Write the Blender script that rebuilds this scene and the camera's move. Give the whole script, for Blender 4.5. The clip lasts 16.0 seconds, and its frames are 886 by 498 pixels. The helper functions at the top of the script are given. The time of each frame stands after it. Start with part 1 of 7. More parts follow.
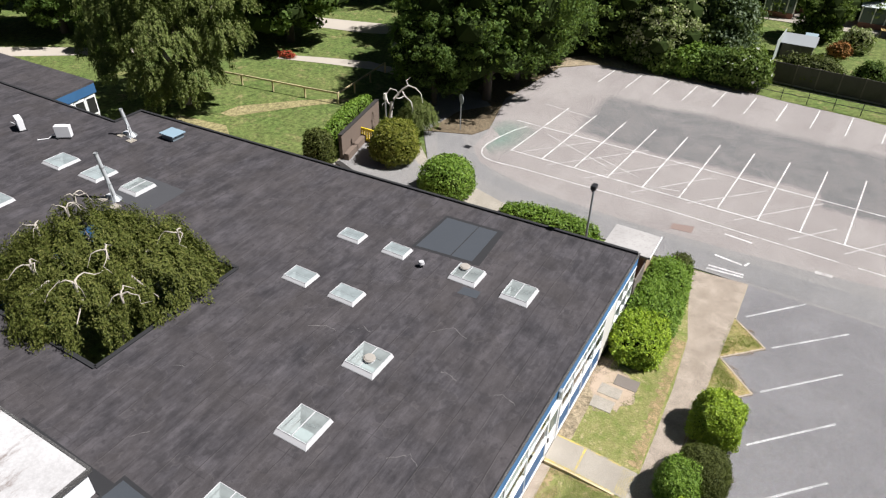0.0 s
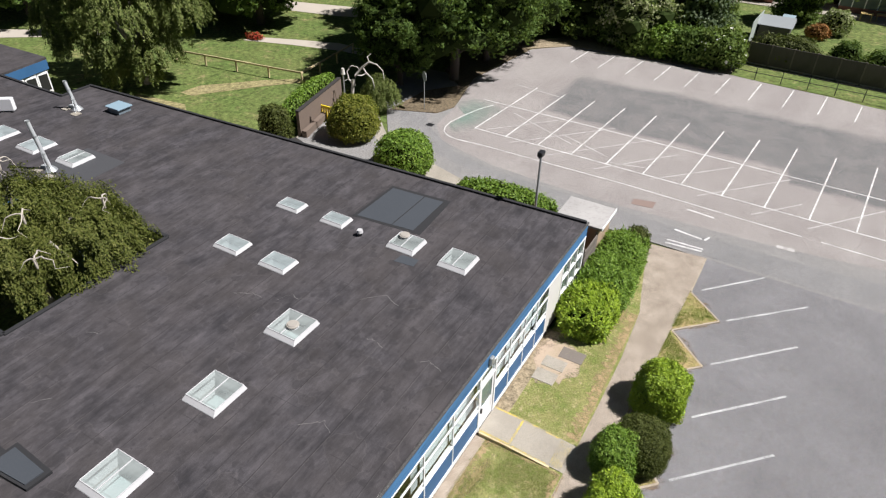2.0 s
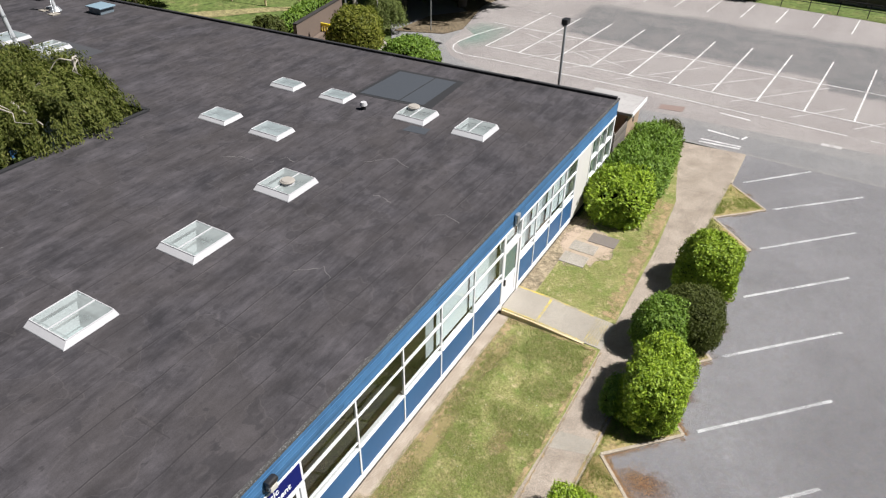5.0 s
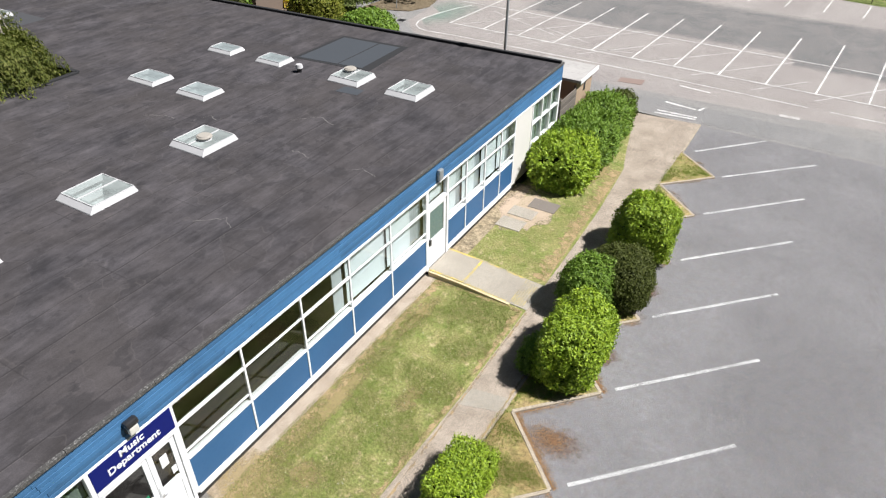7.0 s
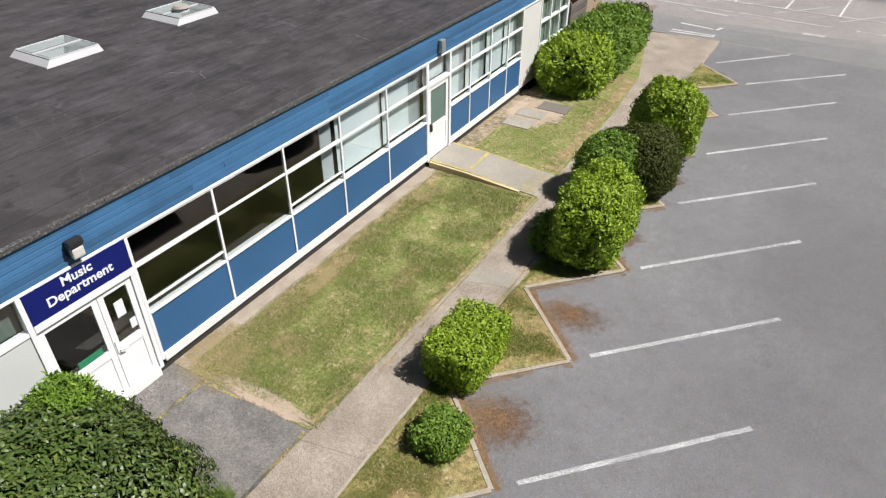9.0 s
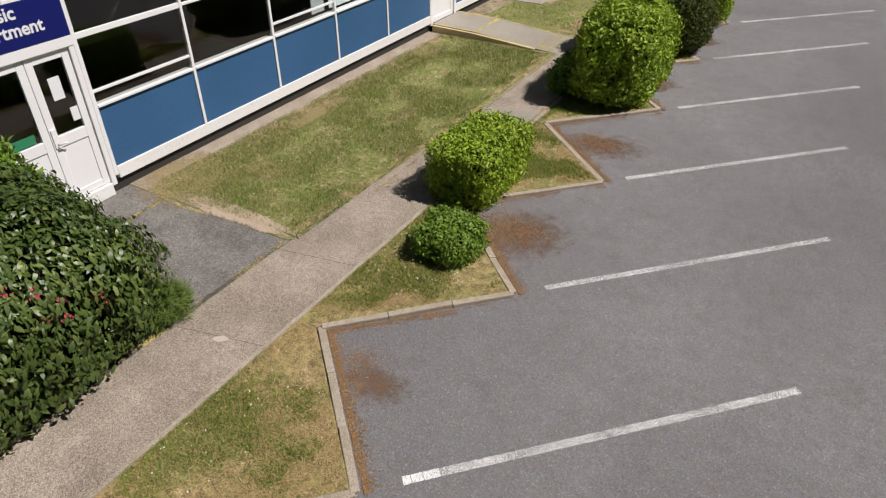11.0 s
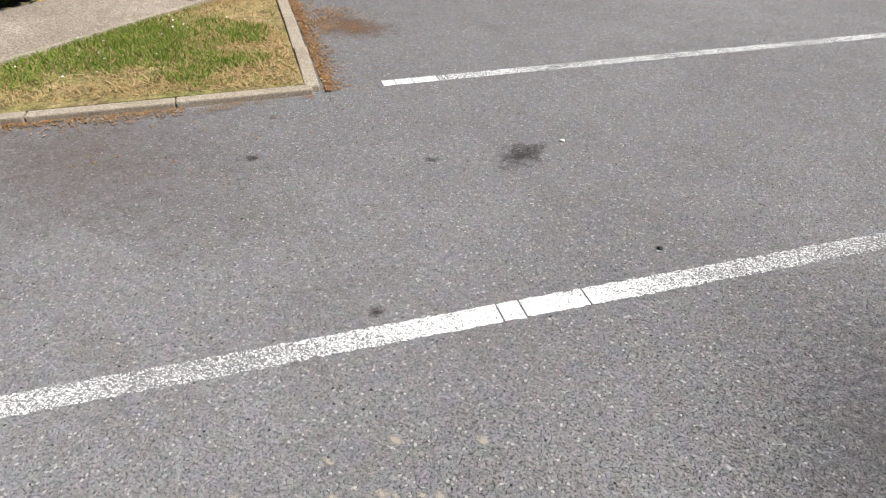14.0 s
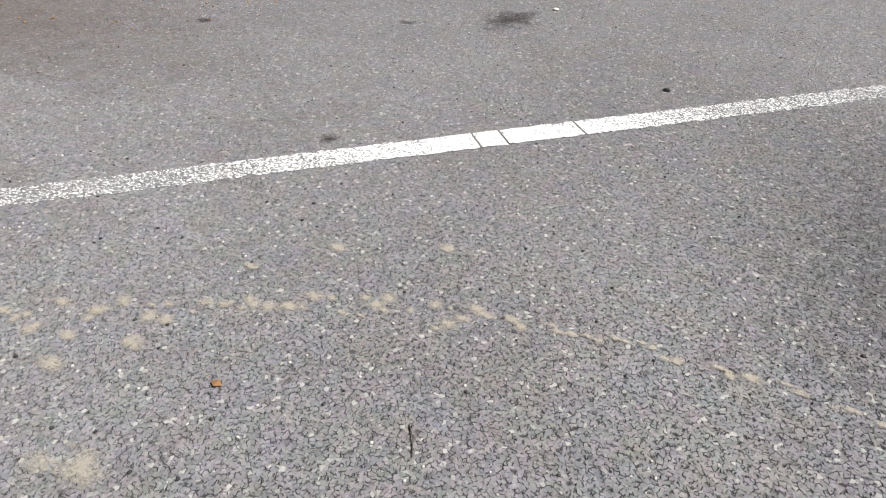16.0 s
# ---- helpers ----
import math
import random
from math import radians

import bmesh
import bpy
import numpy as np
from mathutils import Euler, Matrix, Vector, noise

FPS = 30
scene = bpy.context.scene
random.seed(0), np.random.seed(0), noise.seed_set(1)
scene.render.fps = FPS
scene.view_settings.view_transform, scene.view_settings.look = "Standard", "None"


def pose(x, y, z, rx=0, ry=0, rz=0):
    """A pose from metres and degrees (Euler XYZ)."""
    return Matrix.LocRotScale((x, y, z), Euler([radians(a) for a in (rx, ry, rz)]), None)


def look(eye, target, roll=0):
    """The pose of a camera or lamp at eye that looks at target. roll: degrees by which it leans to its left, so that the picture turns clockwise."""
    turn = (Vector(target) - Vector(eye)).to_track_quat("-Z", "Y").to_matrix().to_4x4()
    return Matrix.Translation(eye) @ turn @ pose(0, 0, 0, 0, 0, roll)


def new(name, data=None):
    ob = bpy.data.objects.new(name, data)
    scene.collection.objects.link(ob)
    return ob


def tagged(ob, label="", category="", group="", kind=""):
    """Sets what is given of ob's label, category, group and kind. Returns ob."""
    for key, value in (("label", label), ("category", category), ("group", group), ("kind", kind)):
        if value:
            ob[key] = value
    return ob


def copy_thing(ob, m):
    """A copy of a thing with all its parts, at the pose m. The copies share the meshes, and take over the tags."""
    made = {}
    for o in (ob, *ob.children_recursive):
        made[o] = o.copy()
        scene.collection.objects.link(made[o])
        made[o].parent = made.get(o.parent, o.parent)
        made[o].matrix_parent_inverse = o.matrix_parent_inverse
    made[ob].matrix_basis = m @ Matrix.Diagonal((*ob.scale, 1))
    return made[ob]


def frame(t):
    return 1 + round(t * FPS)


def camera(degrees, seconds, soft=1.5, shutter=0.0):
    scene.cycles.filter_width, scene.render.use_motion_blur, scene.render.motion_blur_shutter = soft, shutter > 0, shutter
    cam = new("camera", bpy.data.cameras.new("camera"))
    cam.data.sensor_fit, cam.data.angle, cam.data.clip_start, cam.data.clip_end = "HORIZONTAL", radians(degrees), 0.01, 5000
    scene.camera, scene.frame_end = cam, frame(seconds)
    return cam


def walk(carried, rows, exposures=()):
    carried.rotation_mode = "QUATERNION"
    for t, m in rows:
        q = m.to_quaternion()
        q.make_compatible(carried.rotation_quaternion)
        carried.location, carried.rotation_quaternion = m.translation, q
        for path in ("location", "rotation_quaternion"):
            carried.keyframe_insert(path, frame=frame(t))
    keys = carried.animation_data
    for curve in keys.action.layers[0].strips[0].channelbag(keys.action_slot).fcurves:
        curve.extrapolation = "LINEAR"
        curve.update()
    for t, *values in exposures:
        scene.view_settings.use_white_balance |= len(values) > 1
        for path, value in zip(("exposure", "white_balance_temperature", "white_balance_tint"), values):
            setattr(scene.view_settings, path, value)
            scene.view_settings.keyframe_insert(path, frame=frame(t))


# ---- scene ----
# The drone's path: seconds, eye, yaw, pitch, roll (degrees).
cam = camera(67.4, 16.0, soft=1.25)
ROWS = [
    (0, 4.773, -0.795, 22.040, 30.03, -35.26, 1.10),
    (0.5, 5.771, -0.127, 21.961, 30.15, -35.35, 1.03),
    (1, 6.712, 0.522, 21.945, 29.94, -35.34, 1.19),
    (1.5, 6.998, 0.685, 21.269, 29.85, -35.21, 1.16),
    (2, 6.966, 0.638, 20.273, 29.86, -35.25, 1.12),
    (2.5, 6.860, 0.582, 19.270, 29.89, -35.17, 1.06),
    (3, 6.733, 0.494, 18.270, 29.93, -35.15, 0.97),
    (3.5, 6.606, 0.321, 17.277, 29.95, -35.16, 0.90),
    (4, 6.608, 0.224, 16.303, 30.01, -35.21, 0.85),
    (4.2, 6.626, 0.209, 15.879, 30.08, -35.18, 0.71),
    (5.1, 6.780, 0.250, 14.280, 30.08, -35.20, 0.68),
    (5.7, 7.600, 0.620, 13.860, 30.08, -35.22, 0.66),
    (6.5, 8.574, 1.135, 13.699, 30.11, -35.41, 0.76),
    (7, 8.900, 1.268, 13.056, 30.07, -35.30, 0.71),
    (7.5, 8.990, 1.235, 12.100, 30.12, -35.27, 0.62),
    (8, 9.019, 1.142, 11.139, 30.09, -35.23, 0.62),
    (8.2, 9.042, 1.109, 10.778, 30.11, -35.26, 0.60),
    (10.5, 8.967, 0.906, 6.332, 30.28, -35.21, 0.13),
    (11, 9.056, 0.823, 5.387, 30.38, -35.18, 0.03),
    (11.5, 9.143, 0.741, 4.442, 30.34, -35.15, 0.07),
    (12, 9.177, 0.702, 3.561, 30.46, -35.10, -0.03),
    (12.5, 9.205, 0.641, 2.821, 30.24, -35.02, 0.17),
    (13, 9.215, 0.579, 2.292, 30.03, -34.87, 0.37),
    (13.5, 9.205, 0.562, 1.873, 30.13, -34.87, 0.22),
    (14, 9.194, 0.582, 1.583, 30.16, -34.94, 0.15),
    (14.5, 9.220, 0.608, 1.375, 30.17, -34.92, 0.18),
    (15, 9.265, 0.620, 1.183, 30.17, -34.99, 0.16),
    (15.5, 9.283, 0.631, 1.037, 30.02, -35.10, 0.30),
    (16, 9.287, 0.636, 0.901, 30.11, -35.15, 0.47),
]
EXPOSURES = [(0.0, 0.61, 6260, 11.5), (3.5, 0.44, 6280, 11.5), (7.0, 0.66, 6250, 10), (8.2, 0.60, 6250, 10), (10.5, -0.02, 6500, 12), (11.5, -0.02, 6580, 14), (12.0, 0.0, 6550, 14), (12.5, 0.13, 6520, 13), (14.0, 0.46, 6350, 10), (16.0, 0.51, 6370, 10)]
walk(cam, [(t, pose(x, y, z, 0, 0, yaw) @ pose(0, 0, 0, 90 + pitch, 0, 0) @ pose(0, 0, 0, 0, 0, roll)) for t, x, y, z, yaw, pitch, roll in ROWS],
     exposures=EXPOSURES)

# ---- daylight ----
SUN_DIR = Vector((0.53, 0.20, 0.82)).normalized()   # towards the sun
world = bpy.data.worlds.new("sky")
scene.world = world
world.use_nodes = True
wn = world.node_tree
sky = wn.nodes.new("ShaderNodeTexSky")
sky.sky_type, sky.sun_disc = "NISHITA", False
sky.sun_elevation = math.asin(SUN_DIR.z)
sky.sun_rotation = math.atan2(SUN_DIR.x, SUN_DIR.y)
wn.links.new(sky.outputs[0], wn.nodes["Background"].inputs[0])
wn.nodes["Background"].inputs[1].default_value = 0.013
sun = new("sun", bpy.data.lights.new("sun", "SUN"))
sun.data.energy, sun.data.angle, sun.data.color = 5.3, radians(0.53), (1.0, 0.965, 0.925)
sun.matrix_world = look(SUN_DIR * 60, (0, 0, 0))


# ---- materials ----
def nodes_of(name, rough=0.8, metal=0.0, spec=0.5):
    m = bpy.data.materials.new(name)
    m.use_nodes = True
    t = m.node_tree
    b = t.nodes["Principled BSDF"]
    b.inputs["Roughness"].default_value = rough
    b.inputs["Metallic"].default_value = metal
    b.inputs["Specular IOR Level"].default_value = spec
    return m, t, b


def node(t, kind, **values):
    n = t.nodes.new(kind)
    for key, value in values.items():
        n.inputs[key.replace("_", " ")].default_value = value
    return n


def coords(t, scale=(1, 1, 1), turn=0.0):
    c = t.nodes.new("ShaderNodeTexCoord")
    m = t.nodes.new("ShaderNodeMapping")
    m.inputs["Scale"].default_value = scale
    m.inputs["Rotation"].default_value = (0, 0, radians(turn))
    t.links.new(c.outputs["Object"], m.inputs["Vector"])
    return m.outputs[0]


def noise_at(t, vec, scale, detail=4.0, rough=0.55):
    n = node(t, "ShaderNodeTexNoise", Scale=scale, Detail=detail, Roughness=rough)
    t.links.new(vec, n.inputs["Vector"])
    return n.outputs["Fac"]


def ramp(t, fac, lo, hi, a=0.0, b=1.0):
    n = node(t, "ShaderNodeMapRange")
    for k, v in (("From Min", lo), ("From Max", hi), ("To Min", a), ("To Max", b)):
        n.inputs[k].default_value = v
    t.links.new(fac, n.inputs["Value"])
    return n.outputs[0]


def math_of(t, op, a, b=0.5):
    n = t.nodes.new("ShaderNodeMath")
    n.operation = op
    for k, v in enumerate((a, b)):
        if isinstance(v, (int, float)):
            n.inputs[k].default_value = v
        else:
            t.links.new(v, n.inputs[k])
    return n.outputs[0]


def mix(t, fac, a, b, how="MIX"):
    n = t.nodes.new("ShaderNodeMix")
    n.data_type, n.blend_type = "RGBA", how
    for k, v in ((0, fac), (6, a), (7, b)):
        if isinstance(v, (int, float)):
            n.inputs[k].default_value = v
        elif isinstance(v, tuple):
            n.inputs[k].default_value = (*v, 1.0) if len(v) == 3 else v
        else:
            t.links.new(v, n.inputs[k])
    return n.outputs[2]


def bump(t, b, height, strength=0.3, distance=0.01):
    n = node(t, "ShaderNodeBump", Strength=strength, Distance=distance)
    t.links.new(height, n.inputs["Height"])
    t.links.new(n.outputs[0], b.inputs["Normal"])


def painted(name, c, rough=0.5, dirt=(0.3, 0.27, 0.22), amount=0.35, scale=6.0, metal=0.0, spread=0.12):
    """Paint, plaster or plastic with grime at two scales."""
    m, t, b = nodes_of(name, rough, metal)
    v = coords(t)
    big, fine = noise_at(t, v, scale * 0.25, 5), noise_at(t, v, scale * 6, 6, 0.7)
    dark = tuple(x * (1 - spread) for x in c)
    col = mix(t, big, dark, c)
    col = mix(t, ramp(t, fine, 0.52, 0.75, 0.0, amount), col, dirt)
    t.links.new(col, b.inputs["Base Color"])
    bump(t, b, fine, 0.12, 0.004)
    return m


def grit(name, c1, c2, stone=90.0, light=(0.5, 0.48, 0.45), dark=(0.02, 0.02, 0.022), rough=0.9, patches=0.35, tone=(0.74, 1.26), tint=None, specks=0.5, depth=0.004, wear=None, relaid=None, crack=(0.46, 0.60), motley=0.0):
    """Asphalt or exposed aggregate: single stones, pits between them, and patches."""
    m, t, b = nodes_of(name, rough, 0.0, 0.3)
    v = coords(t)
    vor = node(t, "ShaderNodeTexVoronoi", Scale=stone, Randomness=1.0)
    t.links.new(v, vor.inputs["Vector"])
    sep = t.nodes.new("ShaderNodeSeparateColor")
    t.links.new(vor.outputs["Color"], sep.inputs[0])
    patch = noise_at(t, v, patches, 6, 0.6)
    mid = noise_at(t, v, patches * 9, 5, 0.65)
    col = mix(t, ramp(t, patch, 0.38, 0.62), c1, c2)
    if tint:
        col = mix(t, ramp(t, mid, 0.56, 0.74, 0, 0.55), col, tint)
    if wear:
        streak = noise_at(t, coords(t, (0.5, 0.06, 1)), 1.0, 5, 0.6)
        col = mix(t, ramp(t, streak, 0.5, 0.72, 0, 0.8), col, wear)
    if relaid:
        sx = t.nodes.new("ShaderNodeSeparateXYZ")
        t.links.new(v, sx.inputs[0])
        wob = math_of(t, "MULTIPLY", math_of(t, "SUBTRACT", noise_at(t, v, 0.16, 5, 0.65), 0.5), 2.4)
        yy = math_of(t, "ADD", sx.outputs[1], wob)
        low = math_of(t, "ADD", yy, ramp(t, sx.outputs[0], 7.2, 7.5, 0.0, 2.0))
        band = math_of(t, "MULTIPLY", ramp(t, low, 44.6, 45.2), ramp(t, yy, 52.8, 54.0, 1, 0))
        band = math_of(t, "MULTIPLY", band, ramp(t, math_of(t, "ADD", sx.outputs[0], wob), -10.6, -9.6))
        band = math_of(t, "MULTIPLY", band, ramp(t, noise_at(t, v, 0.5, 5, 0.7), 0.3, 0.6, 0.55, 1.0))
        col = mix(t, band, col, relaid)
    hue = noise_at(t, v, patches * 30, 3, 0.6)
    col = mix(t, ramp(t, hue, 0.42, 0.6, 0, 0.35), col, tuple(x * k for x, k in zip(c1, (1.10, 1.02, 0.90))))
    tones = ramp(t, sep.outputs[0], 0, 1, *tone)
    shade = mix(t, 1.0, col, tones, "MULTIPLY")
    if motley:
        tintn = node(t, "ShaderNodeTexNoise", Scale=14.0, Detail=3.0, Roughness=0.7)
        t.links.new(v, tintn.inputs["Vector"])
        shade = mix(t, motley, shade, tintn.outputs["Color"], "SOFT_LIGHT")
        shade = mix(t, 0.05, shade, vor.outputs["Color"], "SOFT_LIGHT")
        shade = mix(t, 1.0, shade, ramp(t, noise_at(t, v, 36.0, 4, 0.75), 0.3, 0.7, 0.76, 1.22), "MULTIPLY")
        shade = mix(t, 1.0, shade, ramp(t, noise_at(t, v, 3.2, 5, 0.7), 0.3, 0.7, 0.93, 1.07), "MULTIPLY")
        chip = node(t, "ShaderNodeTexVoronoi", Scale=42.0, Randomness=1.0)
        t.links.new(v, chip.inputs["Vector"])
        chip_c = t.nodes.new("ShaderNodeSeparateColor")
        t.links.new(chip.outputs["Color"], chip_c.inputs[0])
        pale = math_of(t, "MULTIPLY", ramp(t, chip_c.outputs[0], 0.88, 0.90), ramp(t, chip.outputs["Distance"], 0.18, 0.26, 0.6, 0.0))
        shade = mix(t, pale, shade, (0.50, 0.49, 0.47))
        sunk = math_of(t, "MULTIPLY", ramp(t, chip_c.outputs[1], 0.86, 0.88), ramp(t, chip.outputs["Distance"], 0.18, 0.28, 0.65, 0.0))
        shade = mix(t, sunk, shade, (0.045, 0.043, 0.043))
        shade = mix(t, 1.0, shade, ramp(t, noise_at(t, v, 220.0, 3, 0.7), 0.3, 0.7, 0.84, 1.13), "MULTIPLY")
    few = ramp(t, sep.outputs[1], 0.955, 0.985, 0, specks)
    shade = mix(t, few, shade, light)
    crumb = noise_at(t, v, stone * 0.9, 3, 0.6)
    edge = node(t, "ShaderNodeTexVoronoi", Scale=stone, Randomness=1.0)
    edge.feature = "DISTANCE_TO_EDGE"
    t.links.new(v, edge.inputs["Vector"])
    gap = ramp(t, edge.outputs["Distance"], 0.02, 0.13, 1.0, 0.0)
    pits = math_of(t, "MULTIPLY", gap, ramp(t, crumb, *crack, 0.0, 0.92))
    deep = ramp(t, crumb, 0.66, 0.74, 0.0, 0.8)
    pits = math_of(t, "MAXIMUM", pits, deep)
    if motley:
        # the surface has lost its fines towards one side
        ox = t.nodes.new("ShaderNodeSeparateXYZ")
        t.links.new(v, ox.inputs[0])
        ragged = math_of(t, "ADD", ox.outputs[0], math_of(t, "MULTIPLY", noise_at(t, v, 1.2, 4, 0.6), 1.4))
        pits = math_of(t, "MULTIPLY", pits, ramp(t, ragged, 9.0, 10.3, 0.5, 1.0))
    shade = mix(t, pits, shade, dark)
    t.links.new(shade, b.inputs["Base Color"])
    lumps = noise_at(t, v, stone * 0.35, 3)
    height = math_of(t, "SUBTRACT", math_of(t, "ADD", lumps, math_of(t, "MULTIPLY", sep.outputs[2], 0.9)), math_of(t, "MULTIPLY", pits, 1.2))
    bump(t, b, height, 0.8, depth)
    return m


def leafy(name, c1, c2, c3, rough=0.45, glow=0.35, shade=0.45, spec=0.4):
    """Leaves: each its own green, light coming through."""
    m, t, b = nodes_of(name, rough, 0.0, spec)
    g = t.nodes.new("ShaderNodeNewGeometry")
    r = g.outputs["Random Per Island"]
    col = mix(t, ramp(t, r, 0.0, 0.55), c1, c2)
    col = mix(t, ramp(t, r, 0.8, 1.0), col, c3)
    big = noise_at(t, coords(t), 0.9, 3)
    col = mix(t, ramp(t, big, 0.35, 0.65, 0.0, shade), col, tuple(x * 0.6 for x in c1))
    t.links.new(col, b.inputs["Base Color"])
    tr = t.nodes.new("ShaderNodeBsdfTranslucent")
    t.links.new(mix(t, 0.5, col, (0.30, 0.42, 0.05)), tr.inputs["Color"])
    ms = t.nodes.new("ShaderNodeMixShader")
    ms.inputs[0].default_value = glow
    t.links.new(b.outputs[0], ms.inputs[1])
    t.links.new(tr.outputs[0], ms.inputs[2])
    t.links.new(ms.outputs[0], t.nodes["Material Output"].inputs[0])
    return m


def turf(name, green, dry, bare, scale=1.0):
    m, t, b = nodes_of(name, 0.95, 0.0, 0.15)
    v = coords(t)
    a, c, d = noise_at(t, v, 0.7 * scale, 6, 0.7), noise_at(t, v, 1.7 * scale, 7, 0.75), noise_at(t, v, 30 * scale, 5, 0.8)
    tuft = noise_at(t, v, 7 * scale, 5, 0.75)
    col = mix(t, ramp(t, a, 0.36, 0.66, 0.1, 0.75), green, dry)
    col = mix(t, ramp(t, c, 0.54, 0.66, 0, 0.65), col, bare)
    col = mix(t, 1.0, col, ramp(t, d, 0.3, 0.7, 0.42, 1.55), "MULTIPLY")
    col = mix(t, 1.0, col, ramp(t, tuft, 0.36, 0.64, 0.55, 1.42), "MULTIPLY")
    t.links.new(col, b.inputs["Base Color"])
    bump(t, b, d, 0.9, 0.02)
    return m


def felt():
    """Weathered mineral felt in metre-wide sheets with lapped seams, streaks and old ponding rings."""
    m, t, b = nodes_of("roof_felt", 0.85, 0.0, 0.35)
    v = coords(t)
    broad = noise_at(t, coords(t, (1.5, 0.5, 1)), 1.0, 7, 0.68)
    thin = noise_at(t, coords(t, (5.0, 0.8, 1)), 1.0, 7, 0.72)
    hair = noise_at(t, coords(t, (26.0, 0.8, 1)), 1.0, 4, 0.7)
    cloud = noise_at(t, v, 0.30, 5, 0.6)
    mottle = noise_at(t, v, 1.7, 6, 0.68)
    blot = noise_at(t, coords(t, (1.0, 0.8, 1)), 1.9, 3, 0.5)
    grain = noise_at(t, v, 40, 4, 0.8)
    streak = math_of(t, "ADD", math_of(t, "MULTIPLY", broad, 0.6), math_of(t, "MULTIPLY", thin, 0.4))
    col = mix(t, ramp(t, streak, 0.39, 0.61), (0.028, 0.0260, 0.0290), (0.075, 0.0685, 0.0735))
    col = mix(t, 1.0, col, ramp(t, mottle, 0.34, 0.66, 0.76, 1.24), "MULTIPLY")
    col = mix(t, 1.0, col, ramp(t, hair, 0.32, 0.68, 0.95, 1.05), "MULTIPLY")
    tide = noise_at(t, v, 0.55, 3, 0.5)
    ring = ramp(t, math_of(t, "ABSOLUTE", math_of(t, "SUBTRACT", tide, 0.56)), 0.0, 0.007, 1.0, 0.0)
    col = mix(t, math_of(t, "MULTIPLY", ring, 0.22), col, (0.13, 0.115, 0.11))
    pond = ramp(t, math_of(t, "SUBTRACT", tide, 0.56), 0.0, 0.02, 0.0, 0.28)
    col = mix(t, pond, col, (0.041, 0.036, 0.035))
    col = mix(t, ramp(t, cloud, 0.40, 0.66, 0, 0.45), col, (0.066, 0.057, 0.055))
    col = mix(t, ramp(t, blot, 0.615, 0.65, 0, 0.45), col, (0.026, 0.024, 0.026))
    pock = noise_at(t, coords(t, (1.0, 0.75, 1)), 4.5, 3, 0.5)
    col = mix(t, ramp(t, pock, 0.67, 0.72, 0, 0.55), col, (0.027, 0.025, 0.027))
    chalk = noise_at(t, coords(t, (3.0, 0.9, 1)), 1.6, 5, 0.7)
    col = mix(t, ramp(t, chalk, 0.62, 0.72, 0, 0.30), col, (0.125, 0.115, 0.115))
    sx = t.nodes.new("ShaderNodeSeparateXYZ")
    t.links.new(v, sx.inputs[0])
    wob = math_of(t, "ADD", sx.outputs[0], math_of(t, "MULTIPLY", noise_at(t, v, 0.6, 2), 0.12))
    saw = math_of(t, "FRACT", wob)
    seam = ramp(t, math_of(t, "ABSOLUTE", math_of(t, "SUBTRACT", saw, 0.5)), 0.0, 0.024, 1.0, 0.0)
    broken = ramp(t, noise_at(t, coords(t, (1, 0.35, 1)), 1.4, 3), 0.34, 0.52)
    seam = math_of(t, "MULTIPLY", seam, broken)
    cross = math_of(t, "FRACT", math_of(t, "ADD", math_of(t, "MULTIPLY", sx.outputs[1], 0.125), math_of(t, "MULTIPLY", math_of(t, "FLOOR", wob), 0.37)))
    joint = ramp(t, math_of(t, "ABSOLUTE", math_of(t, "SUBTRACT", cross, 0.5)), 0.0, 0.003, 1.0, 0.0)
    line = math_of(t, "MAXIMUM", seam, math_of(t, "MULTIPLY", joint, 0.6))
    col = mix(t, math_of(t, "MULTIPLY", line, 0.8), col, (0.020, 0.018, 0.019))
    lip = ramp(t, math_of(t, "ABSOLUTE", math_of(t, "SUBTRACT", saw, 0.53)), 0.0, 0.014, 1.0, 0.0)
    lip = math_of(t, "MULTIPLY", lip, ramp(t, noise_at(t, coords(t, (1, 0.5, 1)), 1.1, 4, 0.6), 0.42, 0.60))
    col = mix(t, math_of(t, "MULTIPLY", lip, 0.42), col, (0.135, 0.122, 0.118))
    col = mix(t, 1.0, col, ramp(t, grain, 0.2, 0.8, 0.7, 1.3), "MULTIPLY")
    t.links.new(col, b.inputs["Base Color"])
    step = math_of(t, "ADD", math_of(t, "MULTIPLY", saw, 0.3), math_of(t, "MULTIPLY", streak, 0.8))
    bump(t, b, math_of(t, "ADD", step, math_of(t, "MULTIPLY", grain, 0.12)), 0.5, 0.02)
    return m


